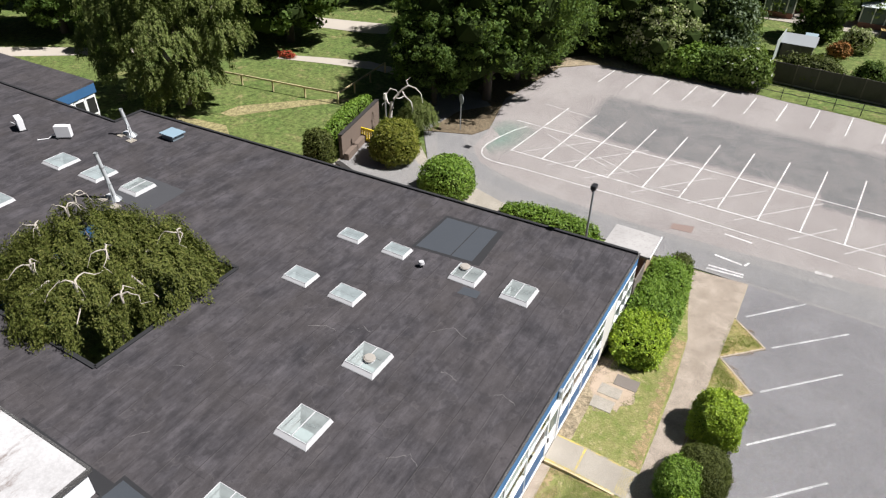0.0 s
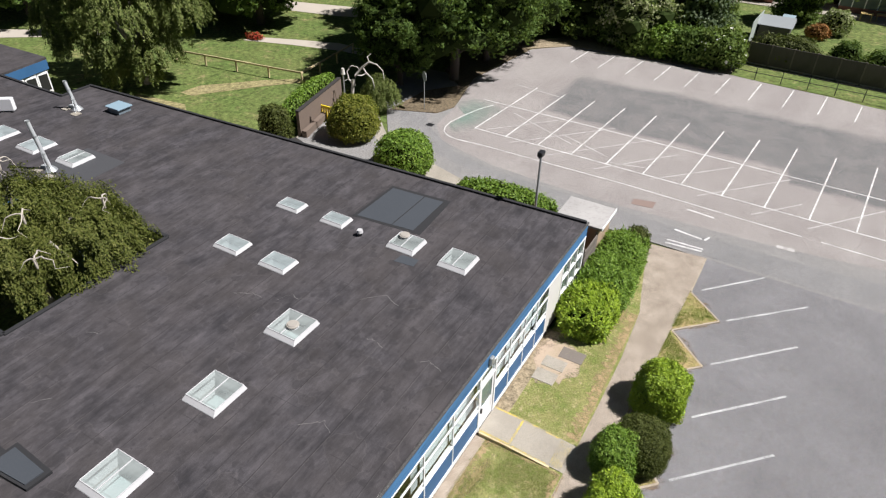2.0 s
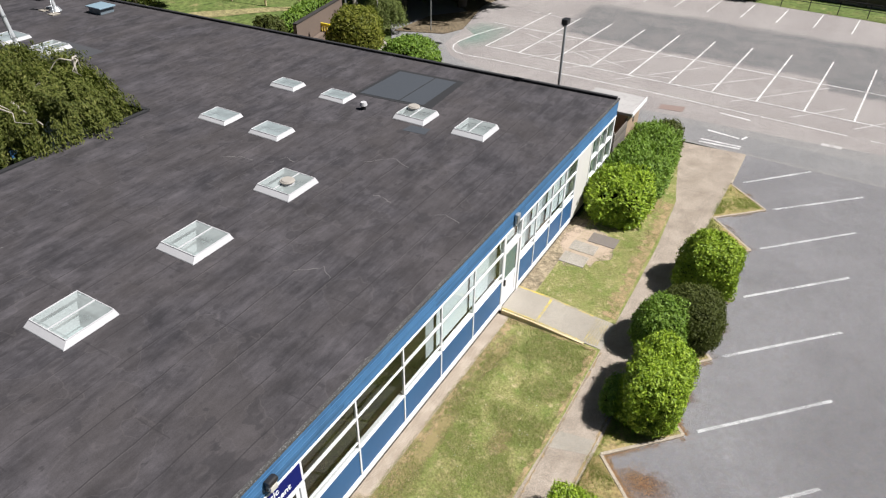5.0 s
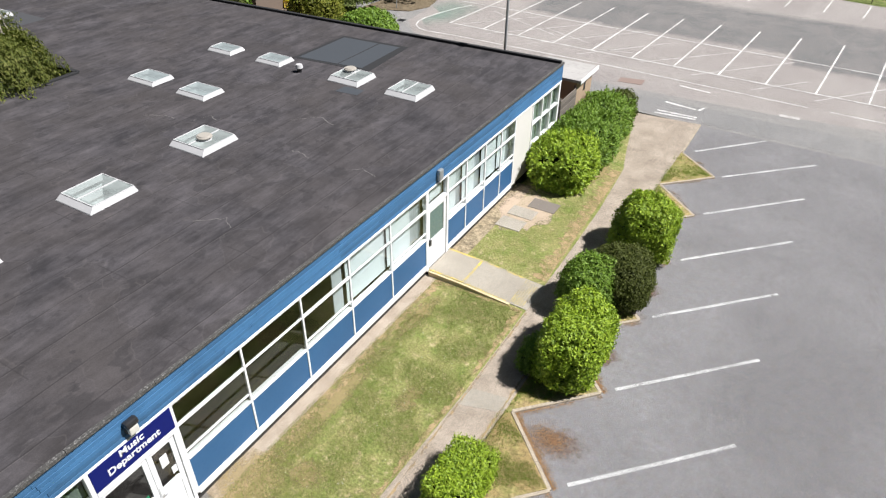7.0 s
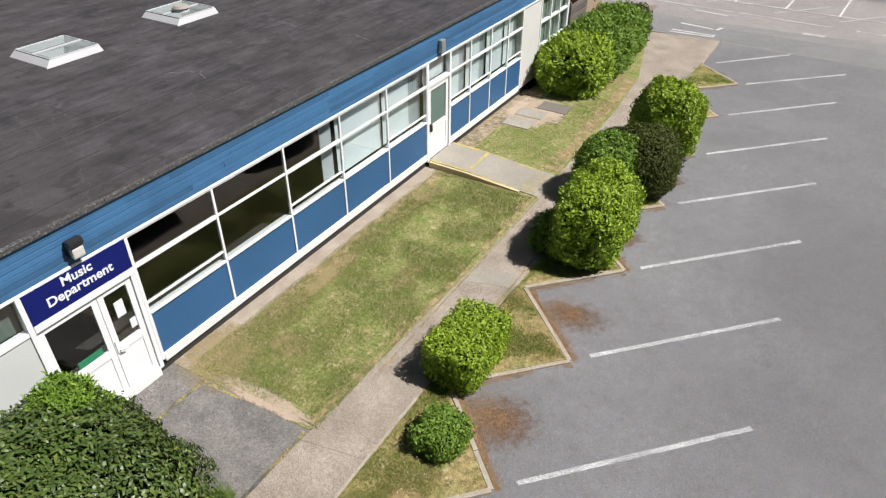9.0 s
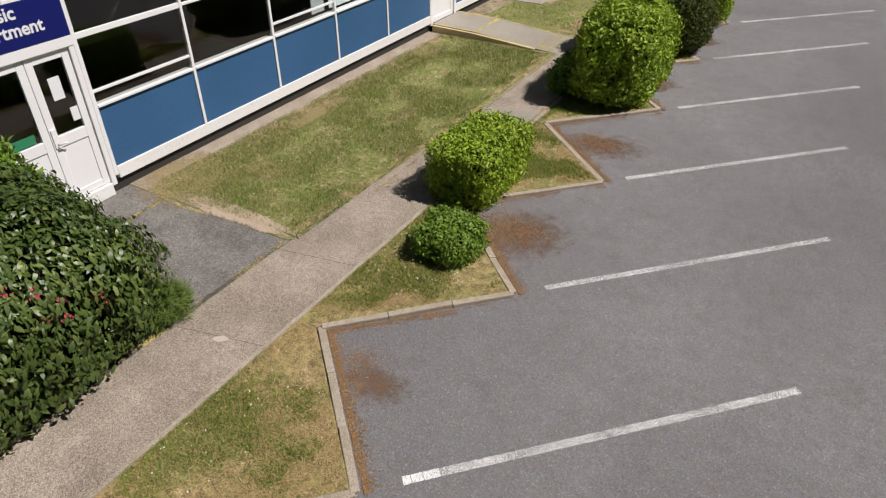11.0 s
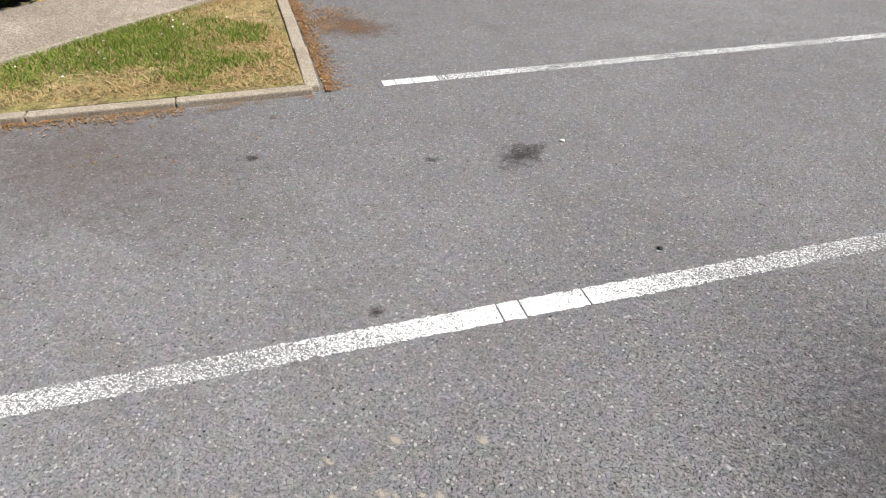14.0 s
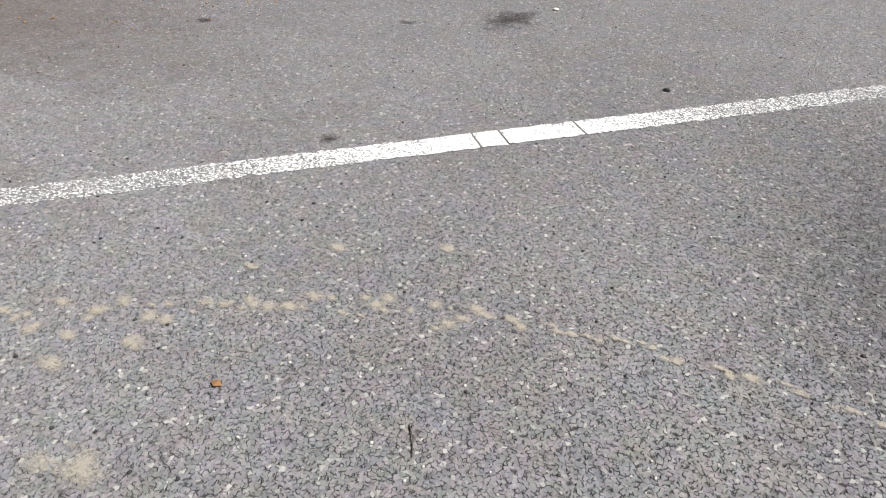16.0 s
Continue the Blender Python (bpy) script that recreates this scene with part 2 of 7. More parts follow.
def marking(name, c, under, keep=0.42, scale=130.0, fine=0.6, coarse=0.5, best=None, bare=False):
    """Worn road paint on stones: it survives on their tops."""
    m, t, b = nodes_of(name, 0.75, 0.0, 0.3)
    v = coords(t)
    a, w = noise_at(t, v, scale, 3, 0.7), noise_at(t, v, 1.4, 5, 0.7)
    fac = ramp(t, math_of(t, "ADD", math_of(t, "MULTIPLY", a, fine), math_of(t, "MULTIPLY", w, coarse)), keep, keep + 0.10)
    if best:
        # thick paint left round one spot, thinning along the line
        d = t.nodes.new("ShaderNodeVectorMath")
        d.operation = "DISTANCE"
        t.links.new(v, d.inputs[0])
        d.inputs[1].default_value = (*best, 0.0)
        more = ramp(t, d.outputs["Value"], 0.05, 1.3, 0.13, 0.025)
        total = math_of(t, "ADD", math_of(t, "ADD", math_of(t, "MULTIPLY", a, fine), math_of(t, "MULTIPLY", w, coarse)), more)
        fac = ramp(t, total, keep, keep + 0.10)
    t.links.new(mix(t, fac, under, c), b.inputs["Base Color"])
    bump(t, b, a, 0.5, 0.004)
    if bare:
        tp = t.nodes.new("ShaderNodeBsdfTransparent")
        ms = t.nodes.new("ShaderNodeMixShader")
        t.links.new(fac, ms.inputs[0])
        t.links.new(tp.outputs[0], ms.inputs[1])
        t.links.new(b.outputs[0], ms.inputs[2])
        t.links.new(ms.outputs[0], t.nodes["Material Output"].inputs[0])
    return m


def stain(name, c, scale, most, soft=0.0, lo=0.18, hi=0.52):
    """A stain that thins out towards its ragged rim."""
    m, t, b = nodes_of(name, 0.9, 0.0, 0.2)
    g = t.nodes.new("ShaderNodeTexCoord")
    d = t.nodes.new("ShaderNodeVectorMath")
    d.operation = "DISTANCE"
    flat = t.nodes.new("ShaderNodeVectorMath")
    flat.operation = "MULTIPLY"
    flat.inputs[1].default_value = (1, 1, 0)
    t.links.new(g.outputs["Generated"], flat.inputs[0])
    t.links.new(flat.outputs[0], d.inputs[0])
    d.inputs[1].default_value = (0.5, 0.5, 0)
    v = coords(t)
    n = math_of(t, "ADD", math_of(t, "MULTIPLY", noise_at(t, v, scale, 4, 0.7), 0.7), math_of(t, "MULTIPLY", noise_at(t, v, scale * 0.15, 4, 0.6), 0.7))
    fac = ramp(t, math_of(t, "SUBTRACT", math_of(t, "ADD", n, soft), math_of(t, "MULTIPLY", d.outputs["Value"], 1.3)), lo, hi, 0, most)
    t.links.new(mix(t, noise_at(t, v, scale * 2, 3), tuple(x * 0.7 for x in c), tuple(x * 1.3 for x in c)), b.inputs["Base Color"])
    tp = t.nodes.new("ShaderNodeBsdfTransparent")
    ms = t.nodes.new("ShaderNodeMixShader")
    t.links.new(fac, ms.inputs[0])
    t.links.new(tp.outputs[0], ms.inputs[1])
    t.links.new(b.outputs[0], ms.inputs[2])
    t.links.new(ms.outputs[0], t.nodes["Material Output"].inputs[0])
    return m


def scatter(name, c, scale, most, lo=0.58, hi=0.74):
    """Loose crumbs that cover a strip unevenly."""
    m, t, b = nodes_of(name, 0.95, 0.0, 0.1)
    v = coords(t)
    n = math_of(t, "ADD", math_of(t, "MULTIPLY", noise_at(t, v, scale, 3, 0.7), 0.6), math_of(t, "MULTIPLY", noise_at(t, v, 3.0, 4, 0.6), 0.7))
    t.links.new(mix(t, noise_at(t, v, scale * 2, 3, 0.8), tuple(x * 0.45 for x in c), tuple(x * 1.5 for x in c)), b.inputs["Base Color"])
    tp = t.nodes.new("ShaderNodeBsdfTransparent")
    ms = t.nodes.new("ShaderNodeMixShader")
    t.links.new(ramp(t, n, lo, hi, 0, most), ms.inputs[0])
    t.links.new(tp.outputs[0], ms.inputs[1])
    t.links.new(b.outputs[0], ms.inputs[2])
    t.links.new(ms.outputs[0], t.nodes["Material Output"].inputs[0])
    return m


def stained_sheet():
    """Silvery roof coating worn through in brown, ragged pools."""
    m, t, b = nodes_of("stained_roof_coating", 0.7, 0.0, 0.3)
    v = coords(t)
    pool = noise_at(t, coords(t, (0.8, 0.35, 1)), 1.0, 7, 0.72)
    fine, wide = noise_at(t, v, 9.0, 5, 0.75), noise_at(t, v, 0.5, 3)
    col = mix(t, ramp(t, wide, 0.35, 0.65), (0.44, 0.43, 0.425), (0.56, 0.55, 0.545))
    col = mix(t, 1.0, col, ramp(t, fine, 0.3, 0.7, 0.84, 1.12), "MULTIPLY")
    worn = ramp(t, math_of(t, "ADD", pool, math_of(t, "MULTIPLY", fine, 0.12)), 0.60, 0.68, 0, 0.85)
    col = mix(t, worn, col, (0.21, 0.175, 0.16))
    t.links.new(col, b.inputs["Base Color"])
    bump(t, b, pool, 0.4, 0.02)
    return m


def boards(name, c1, c2):
    """Aged painted or bare timber."""
    m, t, b = nodes_of(name, 0.7)
    v = coords(t, (6, 6, 1))
    g, w = noise_at(t, v, 4, 6, 0.7), noise_at(t, coords(t), 1.2, 4)
    info = t.nodes.new("ShaderNodeObjectInfo")
    col = mix(t, g, c1, c2)
    col = mix(t, ramp(t, w, 0.45, 0.75, 0, 0.5), col, tuple(x * 0.6 for x in c1))
    col = mix(t, 1.0, col, ramp(t, info.outputs["Random"], 0, 1, 0.8, 1.2), "MULTIPLY")
    t.links.new(col, b.inputs["Base Color"])
    bump(t, b, g, 0.25, 0.004)
    return m


def glass(name, tint=(0.9, 0.97, 0.95), rough=0.02):
    m, t, b = nodes_of(name, rough)
    gl = t.nodes.new("ShaderNodeBsdfGlossy")
    gl.inputs["Roughness"].default_value = rough
    tp = t.nodes.new("ShaderNodeBsdfTransparent")
    tp.inputs["Color"].default_value = (*tint, 1)
    fr = node(t, "ShaderNodeFresnel", IOR=1.85)
    ms = t.nodes.new("ShaderNodeMixShader")
    t.links.new(fr.outputs[0], ms.inputs[0])
    t.links.new(tp.outputs[0], ms.inputs[1])
    t.links.new(gl.outputs[0], ms.inputs[2])
    t.links.new(ms.outputs[0], t.nodes["Material Output"].inputs[0])
    return m


def obscured(name, c, lo, hi):
    """Dirty glass, partly see-through, with a dull sheen."""
    m, t, b = nodes_of(name, 0.12, 0.0, 0.9)
    v = coords(t)
    film, wide = noise_at(t, v, 1.6, 2, 0.5), noise_at(t, v, 1.3, 4)
    t.links.new(mix(t, wide, tuple(x * 0.75 for x in c), c), b.inputs["Base Color"])
    tp = t.nodes.new("ShaderNodeBsdfTransparent")
    tp.inputs["Color"].default_value = (0.82, 0.92, 0.90, 1)
    ms = t.nodes.new("ShaderNodeMixShader")
    t.links.new(ramp(t, film, 0.35, 0.65, lo, hi), ms.inputs[0])
    t.links.new(tp.outputs[0], ms.inputs[1])
    t.links.new(b.outputs[0], ms.inputs[2])
    t.links.new(ms.outputs[0], t.nodes["Material Output"].inputs[0])
    return m


def grassy(name):
    """Grass blades: green tufts among straw, in patches a hand to a stride wide."""
    m, t, b = nodes_of(name, 0.7, 0.0, 0.15)
    g = t.nodes.new("ShaderNodeNewGeometry")
    r = g.outputs["Random Per Island"]
    v = coords(t)
    wide, close = noise_at(t, v, 1.3, 6, 0.7), noise_at(t, v, 6.0, 4, 0.65)
    dry = math_of(t, "ADD", math_of(t, "MULTIPLY", wide, 0.5), math_of(t, "MULTIPLY", close, 0.5))
    dry = math_of(t, "ADD", dry, math_of(t, "MULTIPLY", math_of(t, "SUBTRACT", r, 0.5), 0.22))
    green = mix(t, r, (0.130, 0.192, 0.036), (0.262, 0.300, 0.072))
    straw = mix(t, r, (0.37, 0.300, 0.150), (0.55, 0.455, 0.265))
    t.links.new(mix(t, ramp(t, dry, 0.51, 0.65), green, straw), b.inputs["Base Color"])
    return m


FELT = felt()
FELT_NEW = painted("felt_patch", (0.047, 0.054, 0.064), 0.8, (0.085, 0.085, 0.09), 0.4, 3)
FELT_GREY = painted("felt_patch_grey", (0.056, 0.057, 0.062), 0.8, (0.085, 0.083, 0.085), 0.4, 3)
FELT_LAP = painted("felt_lap", (0.020, 0.020, 0.022), 0.8, (0.05, 0.05, 0.05), 0.3, 5)
EDGE = painted("roof_edge_flashing", (0.06, 0.058, 0.056), 0.7, (0.50, 0.49, 0.47), 0.62, 4)
LICHEN = scatter("lichen_crumbs", (0.42, 0.41, 0.39), 34, 0.9, 0.77, 0.83)
DRY_EDGE = scatter("dead_grass", (0.40, 0.295, 0.165), 40, 0.85, 0.52, 0.72)
UPSTAND = painted("rooflight_upstand", (0.54, 0.535, 0.54), 0.6, (0.33, 0.32, 0.31), 0.5, 4, spread=0.2)
SCUFF = painted("tide_line", (0.17, 0.16, 0.155), 0.9, (0.08, 0.075, 0.075), 0.6, 10)
ASPHALT = grit("asphalt", (0.182, 0.179, 0.1855), (0.234, 0.2305, 0.2375), 118.0, tint=(0.160, 0.144, 0.137), patches=0.22, specks=0.55, tone=(0.86, 1.14), crack=(0.48, 0.60), motley=0.14, depth=0.007)
ASPHALT_ROAD = grit("asphalt_road", (0.235, 0.23, 0.228), (0.27, 0.262, 0.255), 100.0, patches=0.3, wear=(0.27, 0.26, 0.25))
ASPHALT_OLD = grit("asphalt_bleached", (0.275, 0.252, 0.244), (0.33, 0.305, 0.292), 90.0, patches=0.25, wear=(0.36, 0.335, 0.32), relaid=(0.128, 0.133, 0.138))
ASPHALT_DARK = grit("asphalt_dark", (0.205, 0.203, 0.205), (0.245, 0.24, 0.24), 100.0, patches=0.2, wear=(0.28, 0.275, 0.27))
AGGREGATE = grit("path_aggregate", (0.400, 0.340, 0.280), (0.270, 0.228, 0.186), 105.0, tone=(0.55, 1.42), light=(0.66, 0.62, 0.54), dark=(0.07, 0.06, 0.05), patches=1.1, tint=(0.20, 0.168, 0.135))
CONCRETE = grit("concrete", (0.36, 0.33, 0.28), (0.29, 0.265, 0.225), 160.0, dark=(0.16, 0.14, 0.12), patches=0.9, tint=(0.20, 0.17, 0.13), depth=0.002)
PAD = grit("door_pad_asphalt", (0.155, 0.145, 0.135), (0.245, 0.230, 0.212), 90.0, patches=1.9, tint=(0.46, 0.44, 0.41), tone=(0.55, 1.45))
STRIP = grit("dirty_concrete", (0.44, 0.375, 0.305), (0.32, 0.265, 0.21), 150.0, dark=(0.13, 0.11, 0.09), patches=1.5, tint=(0.17, 0.14, 0.11), depth=0.003)
KERB = grit("kerb_concrete", (0.45, 0.395, 0.32), (0.30, 0.255, 0.195), 140.0, dark=(0.13, 0.10, 0.07), patches=2.3, tint=(0.17, 0.125, 0.08), depth=0.002)
TURF = turf("lawn_turf", (0.145, 0.190, 0.044), (0.32, 0.27, 0.125), (0.50, 0.395, 0.245), 2.2)
TURF_FAR = turf("far_turf", (0.086, 0.132, 0.034), (0.150, 0.165, 0.056), (0.255, 0.21, 0.105), 0.35)
VERGE = turf("verge_turf", (0.205, 0.215, 0.070), (0.40, 0.275, 0.145), (0.49, 0.345, 0.21), 1.6)
GRAVEL = painted("pale_gravel", (0.46, 0.41, 0.345), 0.95, (0.34, 0.29, 0.23), 0.5, 2.0, spread=0.2)
DRY_LAWN = turf("dry_lawn", (0.225, 0.205, 0.095), (0.29, 0.245, 0.125), (0.33, 0.275, 0.155), 0.4)
# brown earth darkened to carry the shade of the trees above it
SHADED_EARTH = turf("shaded_earth", (0.165, 0.130, 0.085), (0.13, 0.10, 0.065), (0.20, 0.165, 0.11), 0.8)
EARTH = turf("dry_earth", (0.30, 0.245, 0.165), (0.25, 0.20, 0.13), (0.36, 0.30, 0.21), 0.8)
LITTER = turf("orange_litter", (0.34, 0.17, 0.055), (0.26, 0.13, 0.05), (0.38, 0.23, 0.10), 2.0)
BLADES = grassy("grass_blades")
GREENBLADES = leafy("green_blades", (0.125, 0.220, 0.032), (0.225, 0.305, 0.052), (0.36, 0.36, 0.11), 0.6, 0.3, 0.2, 0.15)
STRAW = leafy("straw", (0.38, 0.260, 0.122), (0.50, 0.350, 0.182), (0.60, 0.45, 0.27), 0.8, 0.15, 0.2, 0.1)
DEADLEAF = leafy("dead_leaf_bits", (0.36, 0.205, 0.085), (0.27, 0.15, 0.075), (0.55, 0.40, 0.24), 0.7, 0.1, 0.2, 0.15)
WHITE = painted("white_paint", (0.86, 0.86, 0.865), 0.45, (0.42, 0.40, 0.36), 0.35, 5)
WHITE_WORN = painted("white_paint_flaking", (0.83, 0.825, 0.81), 0.6, (0.36, 0.33, 0.30), 0.45, 4)
PANEL_GREY = painted("off_white_panel", (0.60, 0.60, 0.59), 0.6, (0.45, 0.44, 0.42), 0.3, 4)
PVC = painted("white_pvc", (0.85, 0.85, 0.86), 0.3, (0.6, 0.58, 0.55), 0.15, 5)
RENDER = painted("pale_render", (0.66, 0.64, 0.60), 0.85, (0.42, 0.40, 0.36), 0.3, 3)
BLUE_BOARD = boards("blue_boards", (0.033, 0.112, 0.240), (0.054, 0.156, 0.302))
BLUE_PANEL = painted("blue_panel", (0.050, 0.138, 0.288), 0.45, (0.025, 0.075, 0.20), 0.5, 2.5, spread=0.32)
BLUE_PANEL.node_tree.nodes["Principled BSDF"].inputs["Specular IOR Level"].default_value = 0.2
NAVY = painted("navy_sign", (0.007, 0.012, 0.125), 0.65, (0.015, 0.025, 0.16), 0.2, 3)
NAVY.node_tree.nodes["Principled BSDF"].inputs["Specular IOR Level"].default_value = 0.15
LETTER = painted("white_letters", (0.82, 0.83, 0.85), 0.4, amount=0.05)
JOINT = painted("joint_dirt", (0.16, 0.135, 0.105), 0.95, (0.08, 0.07, 0.055), 0.5, 20)
PLINTH = painted("dark_plinth", (0.030, 0.027, 0.025), 0.9, (0.10, 0.085, 0.075), 0.5, 5)
BLACK = painted("black_plastic", (0.02, 0.02, 0.022), 0.4, (0.06, 0.06, 0.06), 0.2, 5)
LENS = painted("lamp_diffuser", (0.62, 0.60, 0.54), 0.35, (0.4, 0.38, 0.33), 0.3, 8)
GREYM = painted("galvanised_steel", (0.42, 0.44, 0.45), 0.45, (0.25, 0.25, 0.24), 0.3, 8, metal=0.6)
STEEL = painted("flue_steel", (0.62, 0.64, 0.65), 0.4, (0.4, 0.39, 0.37), 0.3, 8, metal=0.3)
GLASS = glass("window_glass", (0.56, 0.60, 0.59))
GLASS_SKY = obscured("rooflight_glass", (0.43, 0.47, 0.455), 0.44, 0.64)
GLASS_MILKY = obscured("rooflight_glass_milky", (0.37, 0.42, 0.42), 0.68, 0.86)
BLIND = painted("pale_blind", (0.80, 0.86, 0.87), 0.8, (0.7, 0.76, 0.78), 0.2, 3)
CURTAIN = boards("grey_curtain", (0.42, 0.46, 0.48), (0.58, 0.62, 0.63))
TAN = painted("tan_board", (0.50, 0.36, 0.14), 0.7, (0.4, 0.3, 0.12), 0.2, 4)
# plaster and carpet coloured very dark, so the rooms read as unlit
INSIDE = painted("dimmed_plaster", (0.095, 0.08, 0.068), 0.9, amount=0.1)
CARPET = painted("dimmed_carpet", (0.035, 0.031, 0.029), 0.95, amount=0.2)
SHAFT = painted("rooflight_shaft", (0.34, 0.40, 0.40), 0.8, (0.5, 0.52, 0.5), 0.2, 4)
YELLOW = marking("yellow_line", (0.60, 0.45, 0.07), (0.25, 0.23, 0.19), 0.50, 60)
YELLOW_P = painted("yellow_plastic", (0.80, 0.62, 0.02), 0.4, (0.5, 0.4, 0.05), 0.2, 5)
YELLOW_WORN = marking("worn_yellow_line", (0.52, 0.42, 0.13), (0.25, 0.23, 0.20), 0.525, 60, bare=True)
COVER = painted("cover_iron", (0.17, 0.145, 0.125), 0.85, (0.26, 0.23, 0.19), 0.5, 5)
LINE = marking("white_line", (0.72, 0.72, 0.71), (0.25, 0.245, 0.24), 0.475, 140, 0.85, 0.22, None, True)
LINE_NEAR = marking("white_line_cracked", (0.74, 0.74, 0.73), (0.24, 0.237, 0.24), 0.53, 150, 0.85, 0.22, (8.5, 2.36), True)
LINE_FRESH = marking("white_line_fresh", (0.74, 0.74, 0.73), (0.25, 0.245, 0.24), 0.40, 110, 0.85, 0.22, None, True)
LINE_FAR = marking("white_line_far", (0.70, 0.69, 0.675), (0.36, 0.34, 0.325), 0.49, 60)
LINE_FAINT = marking("faint_line", (0.48, 0.46, 0.445), (0.32, 0.30, 0.285), 0.50, 30)
GREEN_PAINT = stain("green_road_paint", (0.19, 0.30, 0.245), 3, 0.52, 0.16, 0.3, 0.8)
TAN_STAIN = stain("tan_stain", (0.44, 0.395, 0.325), 150, 0.62, 0.04, 0.38, 0.66)
DIRT_STAIN = stain("dirt_stain", (0.145, 0.105, 0.085), 70, 0.42, -0.02, 0.16, 0.85)
DAMP = stain("open_pores", (0.060, 0.059, 0.062), 200, 0.40, 0.06, 0.46, 0.74)
OIL = stain("oil_stain", (0.050, 0.040, 0.041), 110, 0.75, 0.0, 0.34, 0.72)
RUST_STAIN = stain("rust_stain", (0.17, 0.10, 0.06), 45, 0.8, 0.0, 0.24, 0.70)
BARE = stain("bare_ground", (0.42, 0.33, 0.245), 14, 0.95, 0.22, 0.2, 0.5)
LITTER_SOFT = scatter("leaf_litter", (0.27, 0.175, 0.10), 110, 0.8, 0.64, 0.80)
DRY = stain("dry_ground", (0.33, 0.255, 0.125), 12, 0.6, 0.12)
CHIP = painted("pale_chip_concrete", (0.50, 0.43, 0.36), 0.9)
BARK = boards("birch_bark", (0.34, 0.30, 0.25), (0.52, 0.475, 0.41))
BARK_DARK = boards("brown_bark", (0.055, 0.042, 0.032), (0.10, 0.08, 0.06))
TWIG = painted("bleached_twig", (0.60, 0.56, 0.50), 0.9, (0.3, 0.25, 0.2), 0.3, 8)
BIRCH = leafy("birch_leaves", (0.058, 0.076, 0.015), (0.118, 0.131, 0.029), (0.22, 0.22, 0.066), 0.6, 0.18, 0.3, 0.15)
GOLDEN = leafy("golden_leaves", (0.12, 0.14, 0.02), (0.21, 0.22, 0.035), (0.32, 0.30, 0.06), 0.5, 0.3, 0.3, 0.2)
COWL = painted("weathered_cowl", (0.36, 0.33, 0.29), 0.8, (0.2, 0.18, 0.16), 0.5, 8)
WILLOW = leafy("willow_leaves", (0.095, 0.130, 0.032), (0.155, 0.185, 0.052), (0.24, 0.25, 0.095), 0.6, 0.2, 0.3, 0.15)
OAK = leafy("oak_leaves", (0.066, 0.116, 0.026), (0.114, 0.176, 0.042), (0.175, 0.235, 0.066), 0.6, 0.30, 0.35, 0.12)
OAK_LIGHT = leafy("lighter_leaves", (0.09, 0.145, 0.03), (0.145, 0.205, 0.046), (0.22, 0.27, 0.08), 0.6, 0.25, 0.4, 0.12)
FIR = leafy("conifer_needles", (0.056, 0.092, 0.036), (0.105, 0.150, 0.060), (0.17, 0.205, 0.09), 0.6, 0.2)
BLOSSOM = leafy("cream_blossom", (0.45, 0.45, 0.27), (0.22, 0.28, 0.09), (0.62, 0.60, 0.42), 0.7, 0.3, 0.2, 0.1)
FLOWER_W = painted("white_flowers", (0.75, 0.75, 0.66), 0.8, amount=0.1)
LIME = leafy("lime_leaves", (0.138, 0.226, 0.017), (0.288, 0.400, 0.027), (0.44, 0.545, 0.060), 0.5, 0.16, 0.2, 0.3)
MIDGREEN = leafy("privet_leaves", (0.095, 0.175, 0.018), (0.165, 0.270, 0.030), (0.27, 0.38, 0.065), 0.55, 0.18, 0.25, 0.3)
DARKLEAF = leafy("yew_leaves", (0.052, 0.066, 0.014), (0.085, 0.100, 0.022), (0.125, 0.135, 0.035), 0.6, 0.12, 0.3, 0.2)
LAUREL = leafy("laurel_leaves", (0.046, 0.080, 0.018), (0.088, 0.132, 0.026), (0.18, 0.215, 0.056), 0.42, 0.12, 0.40, 0.45)
PINK = painted("pink_flowers", (0.42, 0.055, 0.075), 0.8, (0.25, 0.05, 0.05), 0.3, 30)
# near-black without gloss: the shade between shrub leaves, put into a colour
CORE_SHADE = painted("shrub_gap_shade", (0.014, 0.018, 0.006), 1.0, (0.022, 0.020, 0.010), 0.5, 6)
CORE_SHADE.node_tree.nodes["Principled BSDF"].inputs["Specular IOR Level"].default_value = 0.0
# dark green without gloss: paints the shade deep inside tree crowns
CROWN_SHADE = painted("crown_gap_shade", (0.030, 0.044, 0.014), 1.0, (0.045, 0.055, 0.022), 0.5, 6)
CROWN_SHADE.node_tree.nodes["Principled BSDF"].inputs["Specular IOR Level"].default_value = 0.0
BRICK = painted("brick_brown", (0.165, 0.125, 0.098), 0.9, (0.14, 0.08, 0.06), 0.5, 10)
TIMBER = boards("pale_timber_rail", (0.50, 0.40, 0.22), (0.60, 0.50, 0.30))
FENCE_W = boards("dark_fence_boards", (0.058, 0.050, 0.046), (0.105, 0.092, 0.084))
STORE_W = boards("store_timber", (0.13, 0.11, 0.095), (0.19, 0.165, 0.145))
STORE_B = painted("store_brick", (0.40, 0.29, 0.20), 0.9, (0.3, 0.22, 0.15), 0.4, 8)
CAP = painted("pale_roof_sheet", (0.50, 0.48, 0.46), 0.8, (0.20, 0.18, 0.17), 0.8, 1.6, spread=0.55)
CAP_STAINED = stained_sheet()
ROOF_TILE = painted("house_roof_tile", (0.16, 0.09, 0.07), 0.9, (0.1, 0.07, 0.06), 0.4, 4)
HOUSE_B = painted("house_brick", (0.26, 0.12, 0.09), 0.9, (0.18, 0.09, 0.07), 0.4, 8)
